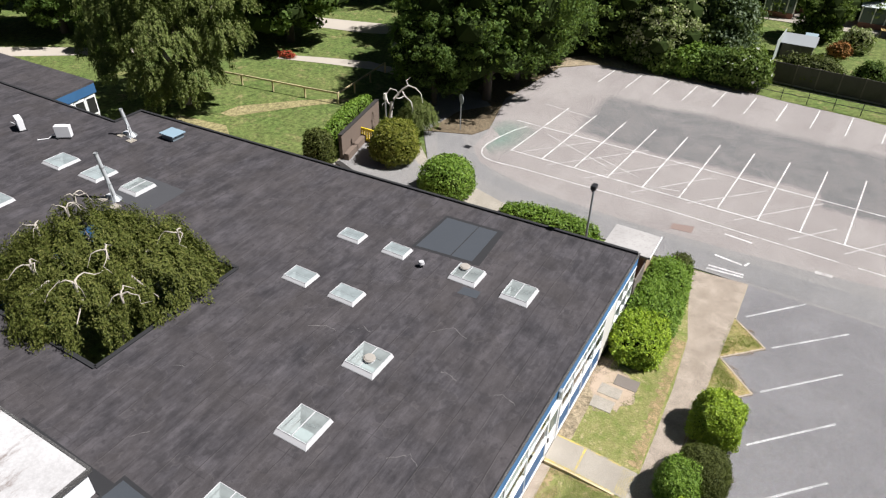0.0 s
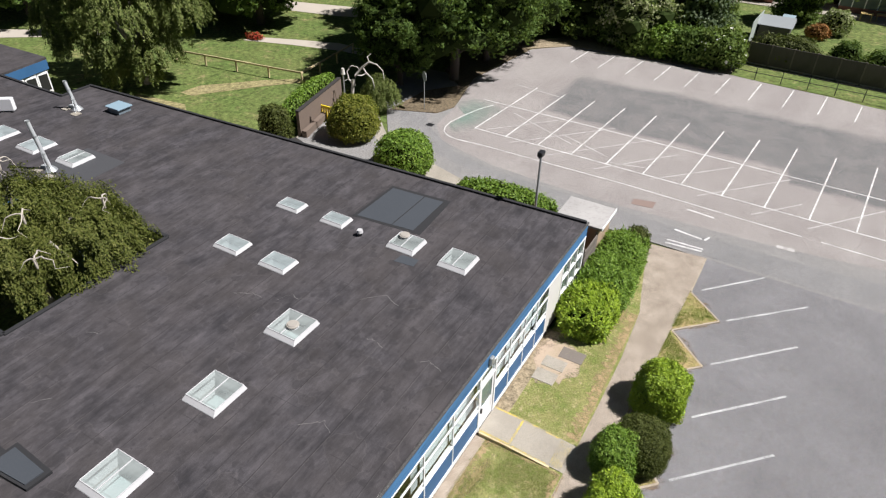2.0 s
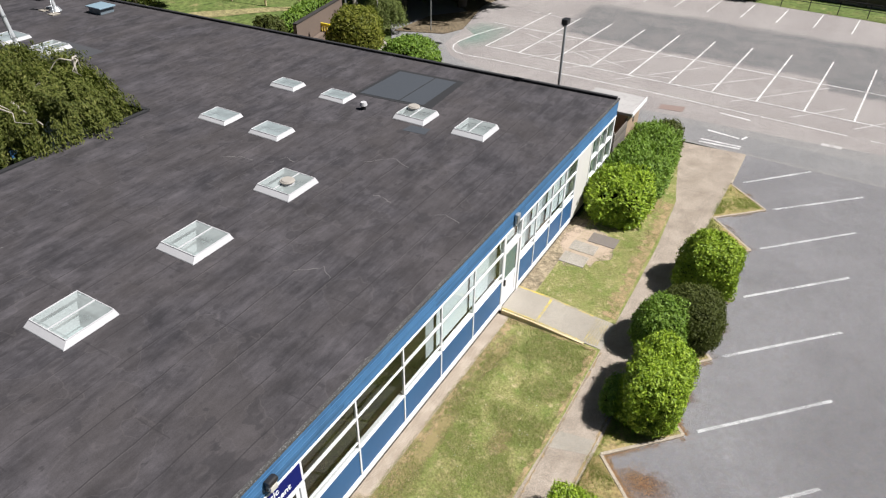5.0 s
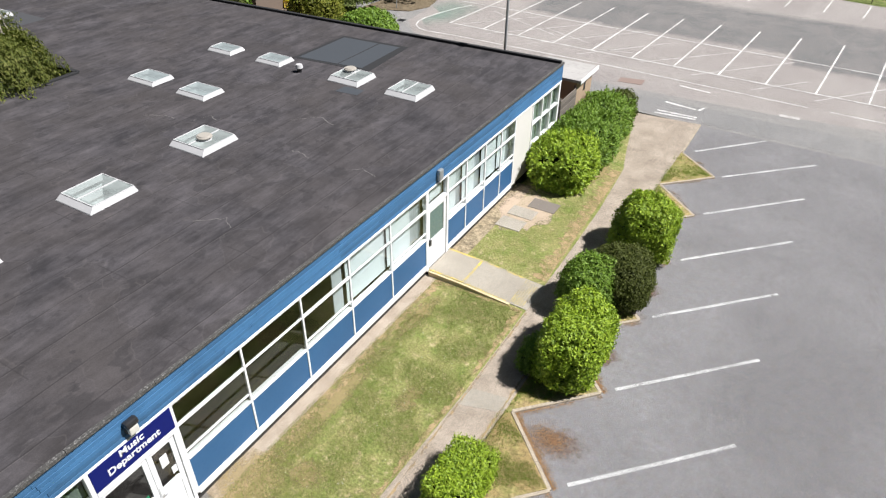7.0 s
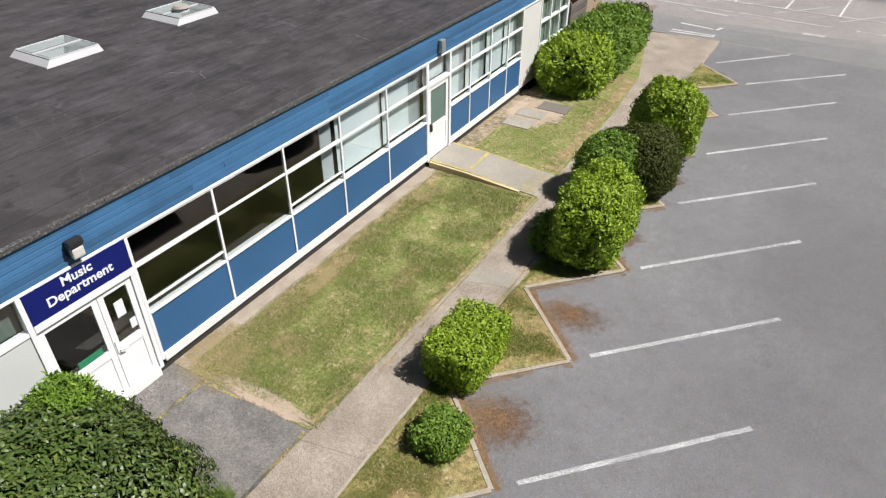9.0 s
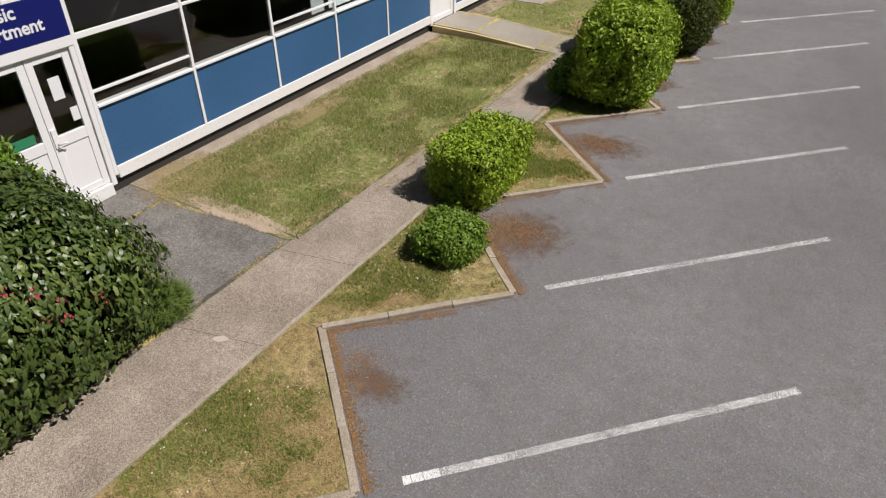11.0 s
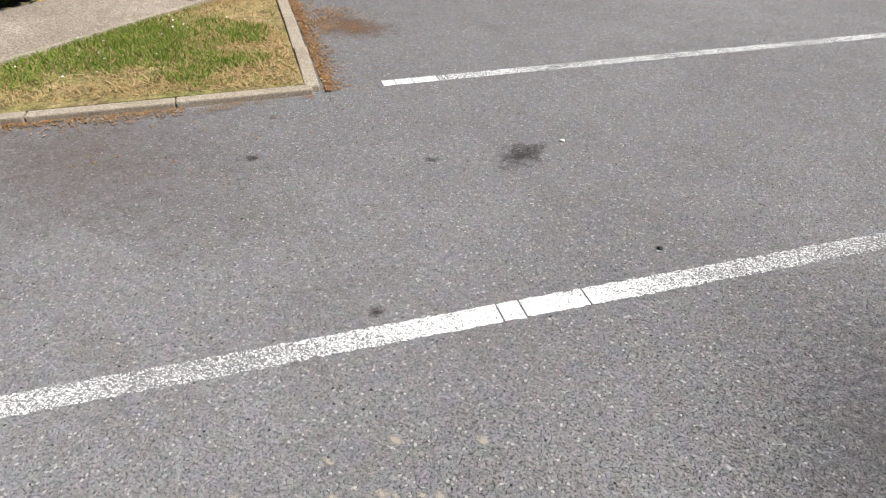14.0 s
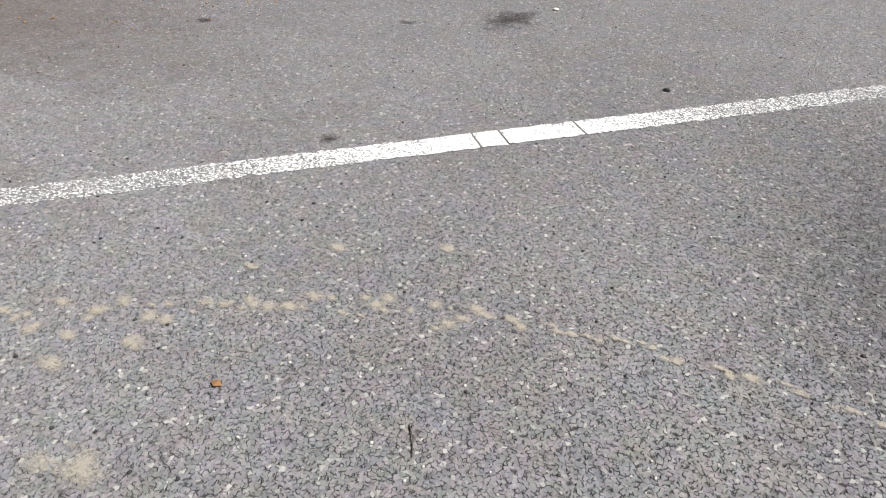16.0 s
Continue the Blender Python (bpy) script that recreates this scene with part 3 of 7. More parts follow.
RUSTY = painted("rusty_iron", (0.24, 0.175, 0.15), 0.8, (0.1, 0.06, 0.04), 0.5, 8)


# ---- mesh helpers ----
def solid(verts, faces, material, name="mesh", smooth=False):
    me = bpy.data.meshes.new(name)
    me.from_pydata([tuple(v) for v in verts], [], faces)
    me.materials.append(material)
    if smooth:
        me.polygons.foreach_set("use_smooth", [True] * len(me.polygons))
    return me


def fast_mesh(verts, faces, material, name="mesh", smooth=False):
    """A mesh from arrays; all faces have the same number of corners."""
    verts, faces = np.asarray(verts, np.float32), np.asarray(faces, np.int32)
    me = bpy.data.meshes.new(name)
    k = faces.shape[1]
    me.vertices.add(len(verts))
    me.vertices.foreach_set("co", verts.ravel())
    me.loops.add(faces.size)
    me.loops.foreach_set("vertex_index", faces.ravel())
    me.polygons.add(len(faces))
    me.polygons.foreach_set("loop_start", np.arange(0, faces.size, k, dtype=np.int32))
    me.polygons.foreach_set("loop_total", np.full(len(faces), k, np.int32))
    if smooth:
        me.polygons.foreach_set("use_smooth", np.ones(len(faces), bool))
    me.update(calc_edges=True)
    me.materials.append(material)
    return me


def thing(name, label, category, group="", at=(0, 0, 0)):
    ob = new(name)
    ob.location = at
    ob.empty_display_size = 0.2
    return tagged(ob, label, category, group)


def part(name, me, parent, label="", at=None, material=None):
    """A mesh as one object under a thing or part."""
    if not isinstance(me, bpy.types.Mesh):
        data = bpy.data.meshes.new(name)
        me.to_mesh(data)
        me.free()
        data.materials.append(material)
        me = data
    ob = new(name, me)
    ob.parent = parent
    if at:
        ob.location = at
    return tagged(ob, label)


def single(name, me, label, category, group="", kind="", at=(0, 0, 0)):
    ob = new(name, me)
    ob.location = at
    return tagged(ob, label, category, group, kind)


def box(x0, x1, y0, y1, z0, z1, bevel=0.0):
    bm = bmesh.new()
    bmesh.ops.create_cube(bm, size=1)
    bmesh.ops.transform(bm, matrix=Matrix.Translation(((x0 + x1) / 2, (y0 + y1) / 2, (z0 + z1) / 2)) @ Matrix.Diagonal((x1 - x0, y1 - y0, z1 - z0, 1)), verts=bm.verts)
    if bevel:
        bmesh.ops.bevel(bm, geom=bm.edges[:], offset=bevel, segments=2, affect="EDGES", profile=0.6)
    return bm


def prism(points, z0, z1):
    """A flat polygon (counter-clockwise) with thickness."""
    n = len(points)
    v = [(x, y, z0) for x, y in points] + [(x, y, z1) for x, y in points]
    f = [tuple(range(n, 2 * n)), tuple(range(n - 1, -1, -1))] + [(i, (i + 1) % n, n + (i + 1) % n, n + i) for i in range(n)]
    return v, f


def slab(name, points, z0, z1, material, label="", category="", kind="structure", parent=None):
    me = solid(*prism(points, z0, z1), material, name)
    ob = new(name, me)
    if parent:
        ob.parent = parent
        return tagged(ob, label)
    return tagged(ob, label, category, "", kind)


def tube(points, radii, sides=6, cap=True):
    """Vertices and quads of a tapered, bent round bar."""
    pts = np.asarray(points, float)
    rad = np.broadcast_to(np.asarray(radii, float), (len(pts),))
    way = np.gradient(pts, axis=0)
    way /= np.linalg.norm(way, axis=1)[:, None] + 1e-9
    ref = np.where(np.abs(way[:, 2:3]) < 0.9, np.array([[0, 0, 1.0]]), np.array([[1.0, 0, 0]]))
    u = np.cross(way, ref)
    u /= np.linalg.norm(u, axis=1)[:, None] + 1e-9
    w = np.cross(way, u)
    a = np.linspace(0, 2 * np.pi, sides, endpoint=False)
    v = pts[:, None] + rad[:, None, None] * (np.cos(a)[None, :, None] * u[:, None] + np.sin(a)[None, :, None] * w[:, None])
    f = [(i * sides + j, i * sides + (j + 1) % sides, (i + 1) * sides + (j + 1) % sides, (i + 1) * sides + j) for i in range(len(pts) - 1) for j in range(sides)]
    return v.reshape(-1, 3), np.array(f)


def tubes(list_of, material, name="tubes", sides=6):
    vs, fs, n = [], [], 0
    for pts, rad in list_of:
        v, f = tube(pts, rad, sides)
        vs.append(v)
        fs.append(f + n)
        n += len(v)
    return fast_mesh(np.concatenate(vs), np.concatenate(fs), material, name, True)


def cyl(r0, r1, z0, z1, sides=16, at=(0, 0)):
    bm = bmesh.new()
    bmesh.ops.create_cone(bm, cap_ends=True, segments=sides, radius1=r0, radius2=r1, depth=z1 - z0, matrix=Matrix.Translation((at[0], at[1], (z0 + z1) / 2)))
    return bm


def leaves(centres, normals, length, width, material, name, rng, lie=0.35, droop=0.0, fold=0.25, vary=0.35, shape=4):
    """Folded leaves, each an island of two quads' halves, that roughly face outwards."""
    c, n = np.asarray(centres, float), np.asarray(normals, float)
    k = len(c)
    n = n + lie * rng.normal(size=(k, 3))
    n /= np.linalg.norm(n, axis=1)[:, None] + 1e-9
    r = rng.normal(size=(k, 3))
    r[:, 2] -= droop * 3
    a = r - n * (r * n).sum(1)[:, None]
    a /= np.linalg.norm(a, axis=1)[:, None] + 1e-9
    s = np.cross(n, a)
    size = (1 + vary * rng.uniform(-1, 1, k))[:, None]
    L, W = length * size, width * size
    if shape == 6:
        pts = ((-0.5, 0.0, 0.0), (-0.15, 0.5, fold), (0.22, 0.40, fold * 0.8), (0.5, 0.0, -fold * 0.6), (0.22, -0.40, fold * 0.8), (-0.15, -0.5, fold))
        v = np.stack([c + a * L * p + s * W * q + n * W * r for p, q, r in pts], 1).reshape(-1, 3)
        i = np.arange(k)[:, None] * 6
        f = np.concatenate([i + [[0, 1, 5]], i + [[1, 2, 5]], i + [[2, 4, 5]], i + [[2, 3, 4]]])
        return fast_mesh(v, f, material, name)
    v = np.stack([c - a * L * 0.5, c + s * W * 0.5 + n * W * fold, c + a * L * 0.5, c - s * W * 0.5 + n * W * fold], 1).reshape(-1, 3)
    i = np.arange(k)[:, None] * 4
    f = np.concatenate([i + [[0, 1, 2]], i + [[0, 2, 3]]])
    return fast_mesh(v, f, material, name)


def sprays(points, normals, leaf, width, material, name, rng, per=7, up=0.7, wild=0.35, reach=1.0, vary=0.4):
    """Shoots that grow outwards and up, each with a whorl of pointed leaves."""
    p, n = np.asarray(points, float), np.asarray(normals, float)
    ax = n + np.array([0, 0, up]) + wild * rng.normal(size=p.shape)
    ax /= np.linalg.norm(ax, axis=1)[:, None] + 1e-9
    k = len(p)
    ax, base = np.repeat(ax, per, 0), np.repeat(p, per, 0)
    step = np.tile(np.arange(per) / per, k) + rng.uniform(0, 0.15, k * per)
    base = base + ax * (step * leaf * reach)[:, None]
    r = rng.normal(size=(k * per, 3))
    side = r - ax * (r * ax).sum(1)[:, None]
    side /= np.linalg.norm(side, axis=1)[:, None] + 1e-9
    th = np.clip(1.25 - 0.75 * step + 0.25 * rng.normal(size=k * per), 0.15, 1.7)[:, None]
    a = ax * np.cos(th) + side * np.sin(th)
    nn = ax * np.sin(th) - side * np.cos(th)
    s = np.cross(nn, a)
    size = (1 + vary * rng.uniform(-1, 1, k * per))[:, None]
    L, W = leaf * size, width * size
    pts = ((0.0, 0.0, 0.0), (0.32, 0.5, 0.16), (0.68, 0.36, 0.06), (1.0, 0.0, -0.22), (0.68, -0.36, 0.06), (0.32, -0.5, 0.16))
    v = np.stack([base + a * L * x + s * W * y + nn * L * z * 0.6 for x, y, z in pts], 1).reshape(-1, 3)
    i = np.arange(k * per)[:, None] * 6
    f = np.concatenate([i + [[0, 1, 5]], i + [[1, 2, 5]], i + [[2, 4, 5]], i + [[2, 3, 4]]])
    return fast_mesh(v, f, material, name)


# ---- ground, roads, car parks ----
def sheet(x0, x1, y0, y1, z, nx, ny, material, name, wave=0.0):
    xs, ys = np.linspace(x0, x1, nx + 1), np.linspace(y0, y1, ny + 1)
    X, Y = np.meshgrid(xs, ys)
    v = np.stack([X.ravel(), Y.ravel(), np.full(X.size, z)], 1)
    i = (np.arange(ny)[:, None] * (nx + 1) + np.arange(nx)).ravel()[:, None]
    return fast_mesh(v, i + np.array([[0, 1, nx + 2, nx + 1]]), material, name)


single("ground", sheet(-1500, 1500, -1500, 1500, -0.06, 8, 8, TURF_FAR, "ground"), "sunlit grass and bare earth stretching to the distance", "ground", kind="structure")

TIPS = [3.61 + 3.371 * k for k in range(-9, 8)]          # kerb corners that point at the bays
ZIG = []
for y in TIPS:
    ZIG += [(6.49, y), (4.78, y + 1.63)]
ZIG[-1] = (4.84, 28.72)
NEAR = [(4.82, 32.0), (60, 31.4), (60, -60), (6.52, -60)] + [p for p in ZIG if p[1] > -60]
slab("car_park_near", NEAR[::-1], -0.05, 0.0, ASPHALT, "worn grey asphalt of the angled parking bays", "road")
ROAD_EDGE = [(60, 37.6), (13.0, 35.84), (9.95, 35.4), (7.2, 35.1), (4.2, 34.95), (-2.3, 34.75), (-6.1, 34.95), (-9.4, 35.3), (-11.8, 35.9), (-14.0, 36.7), (-15.6, 38.6), (-16.0, 42)]
slab("road", [(60, 31.4)] + ROAD_EDGE + [(-18, 48), (-24, 48), (-21.6, 41), (-17.3, 35.0), (-12.7, 33.4), (-8.8, 32.2), (4.82, 32.0)], -0.05, 0.002, ASPHALT_ROAD, "pale worn asphalt access road", "road")
slab("car_park_far", [(60, 57.4), (11.2, 59.5), (8.5, 60.0), (3.3, 60.4), (0.5, 60.8), (-13.5, 60.6), (-16.6, 57.5), (-17.6, 48)] + ROAD_EDGE[::-1], -0.05, 0.001, ASPHALT_OLD, "sun-bleached asphalt of the larger car park", "road")
slab("road_patch_grey", [(-3.6, 32.35), (60, 31.6), (60, 34.6), (13.0, 34.4), (8, 34.1), (1.0, 34.2), (-6, 34.5), (-9.2, 34.8), (-12.6, 35.7), (-16.0, 38.2), (-20.4, 44), (-22, 44), (-17.6, 36.9), (-12.8, 34.6)], -0.02, 0.006, ASPHALT_DARK, "grey asphalt wheel track along the road", "road")


def stripe(a, b, w, material, name="white_line", label="", z=0.012, group="", h=0.006):
    """A painted line, a hair thick."""
    a, b = Vector((*a, 0)), Vector((*b, 0))
    d = (b - a).normalized()
    s = Vector((-d.y, d.x, 0)) * w / 2
    p = [a - s, b - s, b + s, a + s]
    me = solid(*prism([(q.x, q.y) for q in p], z - h, z), material, name)
    return single(name, me, label, "road marking", group, "structure")


def worn_stripe(a, b, w, material, seed, z=0.0025, group="", label=""):
    """A painted line with nibbled edges."""
    rng = np.random.default_rng(seed)
    A, B = Vector((*a, 0)), Vector((*b, 0))
    n = max(3, int((B - A).length / 0.018))
    d = (B - A).normalized()
    s = Vector((-d.y, d.x, 0))
    P = [A.lerp(B, k / (n - 1)) for k in range(n)]
    P[0], P[-1] = P[0] + d * float(rng.normal() * 0.003), P[-1] + d * float(rng.normal() * 0.003)
    l, r = w / 2 + rng.normal(size=n) * 0.0028, w / 2 + rng.normal(size=n) * 0.0028
    v = [p + s * float(q) for p, q in zip(P, l)] + [p - s * float(q) for p, q in zip(P, r)]
    me = solid([(p.x, p.y, z) for p in v], [(k, n + k, n + k + 1, k + 1) for k in range(n - 1)], material, "bay_line")
    return single("bay_line", me, label, "road marking", group, "structure")


for k in range(-3, 9):
    y = 0.583 + 3.372 * k
    if k in (1, 2):
        f0 = 0.085 if k == 1 else 0.0
        worn_stripe((6.78 + 3.07 * f0, y + 3.12 * f0), (9.85, y + 3.12), 0.095, LINE, k, label="worn white painted line between angled parking bays", group="angled bay lines")
        if k == 1:
            for a, b in ((0, 0.018), (0.0195, 0.045), (0.0465, 0.083)):
                worn_stripe((6.78 + 3.07 * a, y + 3.12 * a), (6.78 + 3.07 * b, y + 3.12 * b), 0.097, LINE_FRESH, 7, label="thicker white end of a worn parking line", group="angled bay lines")
    elif k < 8 and k:
        stripe((6.78, y), (9.85, y + 3.12), 0.095, LINE, "bay_line", "worn white painted line between angled parking bays", group="angled bay lines", z=0.006)
cuts = [0.0, 0.542, 0.562, 0.62, 1.0]
for a, b in zip(cuts, cuts[1:]):
    worn_stripe((6.78 + 3.07 * a + 0.002, 0.56 + 3.2 * a + 0.002), (6.78 + 3.07 * b - 0.002, 0.56 + 3.2 * b - 0.002), 0.10, LINE_NEAR, 5, label="worn cracked white painted line between angled parking bays", group="angled bay lines")
stripe((6.78, 27.47), (9.92, 30.55), 0.095, LINE, "bay_line", "worn white painted line between angled parking bays", group="angled bay lines", z=0.006)
stripe((5.28, 29.2), (7.75, 31.9), 0.095, LINE, "bay_line", "worn white painted line between angled parking bays", group="angled bay lines", z=0.006)
for k in range(-0, 22):
    x = -12.96 + 2.446 * k
    stripe((x, 39.62 - 0.024 * (x + 12.96)), (x + 0.68, 49.0 - 0.024 * (x + 12.96)), 0.09, LINE_FAR, "bay_line", "white painted line across a double parking row", group="double row bay lines")
    x = -12.24 + 2.512 * k
    stripe((x, 56.05 - 0.018 * (x + 12)), (x + 0.32, 59.95 if x < 9 else 59.2), 0.09, LINE_FAR, "bay_line", "white painted line of the far parking row", group="far bay lines")
stripe((-13.0, 39.6), (40, 38.3), 0.09, LINE_FAR, "row_line", "long white line along the foot of the bays", z=0.016)
stripe((-14.9, 44.55), (40, 43.2), 0.085, LINE_FAR, "row_line", "long white line down the middle of the bays", z=0.016)
for a, b in (((-12.2, 39.8), (-8.4, 44.1)), ((-11.75, 43.5), (-6.2, 40.9)), ((-9.9, 38.8), (-4.4, 45.0)), ((-7.05, 41.9), (-3.7, 40.5)), ((-6.9, 38.5), (-1.4, 44.7)), ((-3.0, 39.7), (-0.9, 40.2)), ((-3.6, 38.3), (0.5, 43.2)), ((-0.1, 38.9), (4.1, 43.4)), ((2.9, 38.4), (7.5, 43.6)), ((6.1, 37.9), (8.5, 40.7)), ((9.1, 38.0), (12.8, 42.5)), ((-14.2, 48.8), (-9.9, 48.2))):
    stripe(a, b, 0.09, LINE_FAINT, "ghost_line", "faded remains of an older court line", z=0.010, group="ghost lines")
def blob(cx, cy, rx, ry, turn, seed, n=26, rough=0.3):
    rng = np.random.default_rng(seed)
    r = 1 + rough * np.convolve(rng.normal(size=n + 4), np.ones(5) / 2.2, "valid")[:n] * 0.8
    a = np.linspace(0, 2 * np.pi, n, endpoint=False)
    p = np.stack([rx * r * np.cos(a), ry * r * np.sin(a)], 1)
    c, s = math.cos(turn), math.sin(turn)
    return [(cx + c * x - s * y, cy + s * x + c * y) for x, y in p]


def decal(name, points, z, material, label):
    me = solid([(x, y, z) for x, y in points], [tuple(range(len(points)))], material, name)
    return single(name, me, label, "stain", kind="structure")


arc = [(-13.7, 44.0), (-14.25, 42.8), (-14.72, 41.0), (-14.95, 39.6), (-14.88, 38.7), (-14.58, 38.0), (-14.05, 37.5), (-13.3, 37.32), (-11.5, 37.45)]
for a, b in zip(arc, arc[1:]):
    stripe(a, b, 0.085, LINE_FAR, "kerb_line", "white line curving round the end of the bays", group="curved line")
for a, b in (((-11.5, 37.46), (-1.4, 37.42)), ((-1.4, 37.42), (4.6, 37.14)), ((4.75, 37.13), (8.9, 36.94)), ((9.9, 36.91), (40, 35.95))):
    stripe(a, b, 0.07, LINE_FAR, "road_line", "thin worn white line beside the road", z=0.012)
decal("green_patch", [(-14.9, 39.2), (-13.6, 37.5), (-12.5, 38.0), (-12.6, 41.0), (-12.2, 43.8), (-14.0, 44.6), (-15.6, 45.4), (-16.8, 43.0), (-15.4, 41.8), (-14.6, 41.2)], 0.008, GREEN_PAINT, "faded green paint on asphalt")
# give-way marks at the mouth of the footpath
for a, b, w in (((2.60, 32.40), (4.50, 32.56), 0.13), ((2.62, 32.74), (4.50, 32.80), 0.11), ((2.70, 33.96), (4.24, 33.74), 0.14), ((2.78, 36.50), (4.35, 36.33), 0.12), ((4.38, 33.70), (4.56, 34.15), 0.11), ((7.85, 35.2), (8.75, 35.25), 0.30)):
    stripe(a, b, w, LINE_FAR if a[0] < 7 else LINE_FAINT, "road_mark", "worn white give-way marking", z=0.014)
slab("manhole_cover", [(-0.25, 35.35), (1.0, 35.5), (1.0, 36.3), (-0.25, 36.0)], 0, 0.014, RUSTY, "rusty iron manhole cover set in asphalt", "manhole cover", kind="")
slab("road_drain", [(-16.2, 38.1), (-15.7, 38.1), (-15.7, 38.6), (-16.2, 38.6)], 0, 0.014, BLACK, "small dark iron road gully", "drain", kind="")


def litter_strip(a, b, w, seed):
    """A ragged ribbon of fallen leaves at the foot of a kerb."""
    rng = np.random.default_rng(seed)
    n = 40
    A, B = Vector((*a, 0)), Vector((*b, 0))
    d = (B - A).normalized()
    s = Vector((d.y, -d.x, 0))
    wid_ = w * (0.55 + 0.45 * np.sin(np.linspace(0, 9, n) + seed)) * rng.uniform(0.5, 1.2, n) + 0.04
    near = [A.lerp(B, k / (n - 1)) + s * 0.05 for k in range(n)]
    rim = [p + s * float(q) for p, q in zip(near, wid_)]
    v = [(p.x, p.y, 0.010) for p in near] + [(p.x, p.y, 0.010) for p in rim]
    me = solid(v, [(k, n + k, n + k + 1, k + 1) for k in range(n - 1)], LITTER_SOFT, "orange_litter")
    return single("orange_litter", me, "orange leaf litter along the kerb", "litter", kind="structure")


decal("oil_stain", blob(7.98, 3.47, 0.36, 0.13, 1.25, 3), 0.004, OIL, "dark oil stain on asphalt")
for k, (x, y, r) in enumerate(((6.78, 2.74, 0.09), (8.05, 2.08, 0.06), (7.62, 3.2, 0.07))):
    decal("oil_spot", blob(x, y, r, r * 0.6, 0.8, 20 + k), 0.003, OIL, "small dark oil spot on asphalt")
decal("dirt_stain", blob(6.2, 2.0, 1.45, 0.95, 0.2, 31, rough=0.4), 0.002, DIRT_STAIN, "reddish dirt worked into the asphalt")
decal("dark_patch", blob(9.75, 2.2, 1.1, 1.9, -0.3, 33, rough=0.2), 0.002, DAMP, "darker stretch of asphalt with open pores")
for k, (x, y, rx, ry) in enumerate(((5.95, 8.5, 1.15, 0.75), (6.05, 11.75, 0.95, 0.6), (5.9, 4.9, 0.55, 0.4), (6.1, 15.1, 0.9, 0.5), (6.1, 18.5, 0.8, 0.5))):
    decal("rust_stain", blob(x, y, rx, ry, 0.6, 40 + k, rough=0.4), 0.006, RUST_STAIN, "rust-brown leaf stain on asphalt")
rng = np.random.default_rng(5)
line_t = [(7.95, 1.02), (8.05, 1.12), (8.17, 1.21), (8.31, 1.29), (8.45, 1.385), (8.61, 1.487), (8.77, 1.545), (8.96, 1.61), (9.17, 1.655), (9.41, 1.683), (9.70, 1.68)]
for k in range(78):
    s = (k + rng.uniform(0.1, 0.9)) / 78 * (len(line_t) - 1.01)
    i = int(s)
    far = min(1.0, max(0.0, (s - 5.5) / 2.5))            # narrower and longer where the line swings away
    x = line_t[i][0] + (s - i) * (line_t[i + 1][0] - line_t[i][0]) + rng.normal() * (0.024 - 0.014 * far)
    y = line_t[i][1] + (s - i) * (line_t[i + 1][1] - line_t[i][1]) + rng.normal() * (0.024 - 0.014 * far)
    decal("tan_spot", blob(x, y, rng.uniform(0.018, 0.050), rng.uniform(0.012, 0.030) * (1 - 0.35 * far), 0.5 - 0.4 * far, 60 + k), 0.0025 + 0.00001 * k, TAN_STAIN, "trace of tan paint on asphalt")
for k, (x, y) in enumerate(((8.17, 1.10), (8.2, 1.04), (8.29, 1.16), (8.39, 0.9), (8.43, 1.62), (8.65, 1.75))):
    decal("tan_spot", blob(x, y, 0.05, 0.03, 0.4, 230 + k), 0.0036, TAN_STAIN, "trace of tan paint on asphalt")
decal("tan_spot", blob(8.46, 0.93, 0.10, 0.05, 0.4, 141), 0.0035, TAN_STAIN, "trace of tan paint on asphalt")
decal("tan_spot", blob(8.30, 1.46, 0.04, 0.024, 0.2, 140), 0.004, TAN_STAIN, "trace of tan paint on asphalt")

# ---- footpath, lawns, kerbs ----
slab("footpath", [(3.25, -40), (4.45, -40), (4.45, 8), (4.62, 12), (4.66, 22), (4.80, 28.72), (4.82, 32.0), (1.95, 31.75), (2.05, 30.6), (2.45, 28.9), (2.8, 27.3), (3.15, 25.9), (3.38, 22.4), (3.44, 19.4), (3.45, 12), (3.25, 6)], -0.05, 0.055, AGGREGATE, "exposed aggregate concrete footpath", "footpath")
slab("lawn_main", [(0.36, 6.36), (3.15, 6.41), (3.265, 6.45), (3.45, 12), (3.45, 15.71), (0.36, 15.71)], -0.05, 0.06, TURF, "half-dry mown lawn with parched patches", "lawn")
slab("lawn_back", [(0.55, 17.09), (3.45, 17.09), (3.44, 19.4), (3.38, 22.4), (3.15, 25.9), (2.8, 27.3), (2.45, 28.9), (2.05, 30.6), (1.95, 31.6), (0.1, 31.6), (0.1, 22.62), (0.55, 22.62)], -0.05, 0.06, TURF, "half-dry lawn with bare strips", "lawn")
slab("earth_strip", [(-0.05, 6.35), (0.36, 6.35), (0.36, 15.66), (-0.05, 15.66)], -0.05, 0.065, STRIP, "narrow concrete strip along the wall foot", "pavement")
slab("earth_strip_back", [(-0.05, 17.15), (0.55, 17.15), (0.55, 22.6), (-0.05, 22.6)], -0.05, 0.065, EARTH, "bare dry earth along the wall foot", "ground")
slab("door_pad", [(-0.1, -40), (3.25, -40), (3.25, 6), (3.25, 6.47), (-0.1, 6.42)], -0.05, 0.052, PAD, "dark asphalt apron before the double doors", "pavement")
decal("dry_edge", blob(1.9, 6.56, 1.45, 0.20, 0.0, 77, 40, 0.2), 0.066, BARE, "strip of dead grass beside the apron")
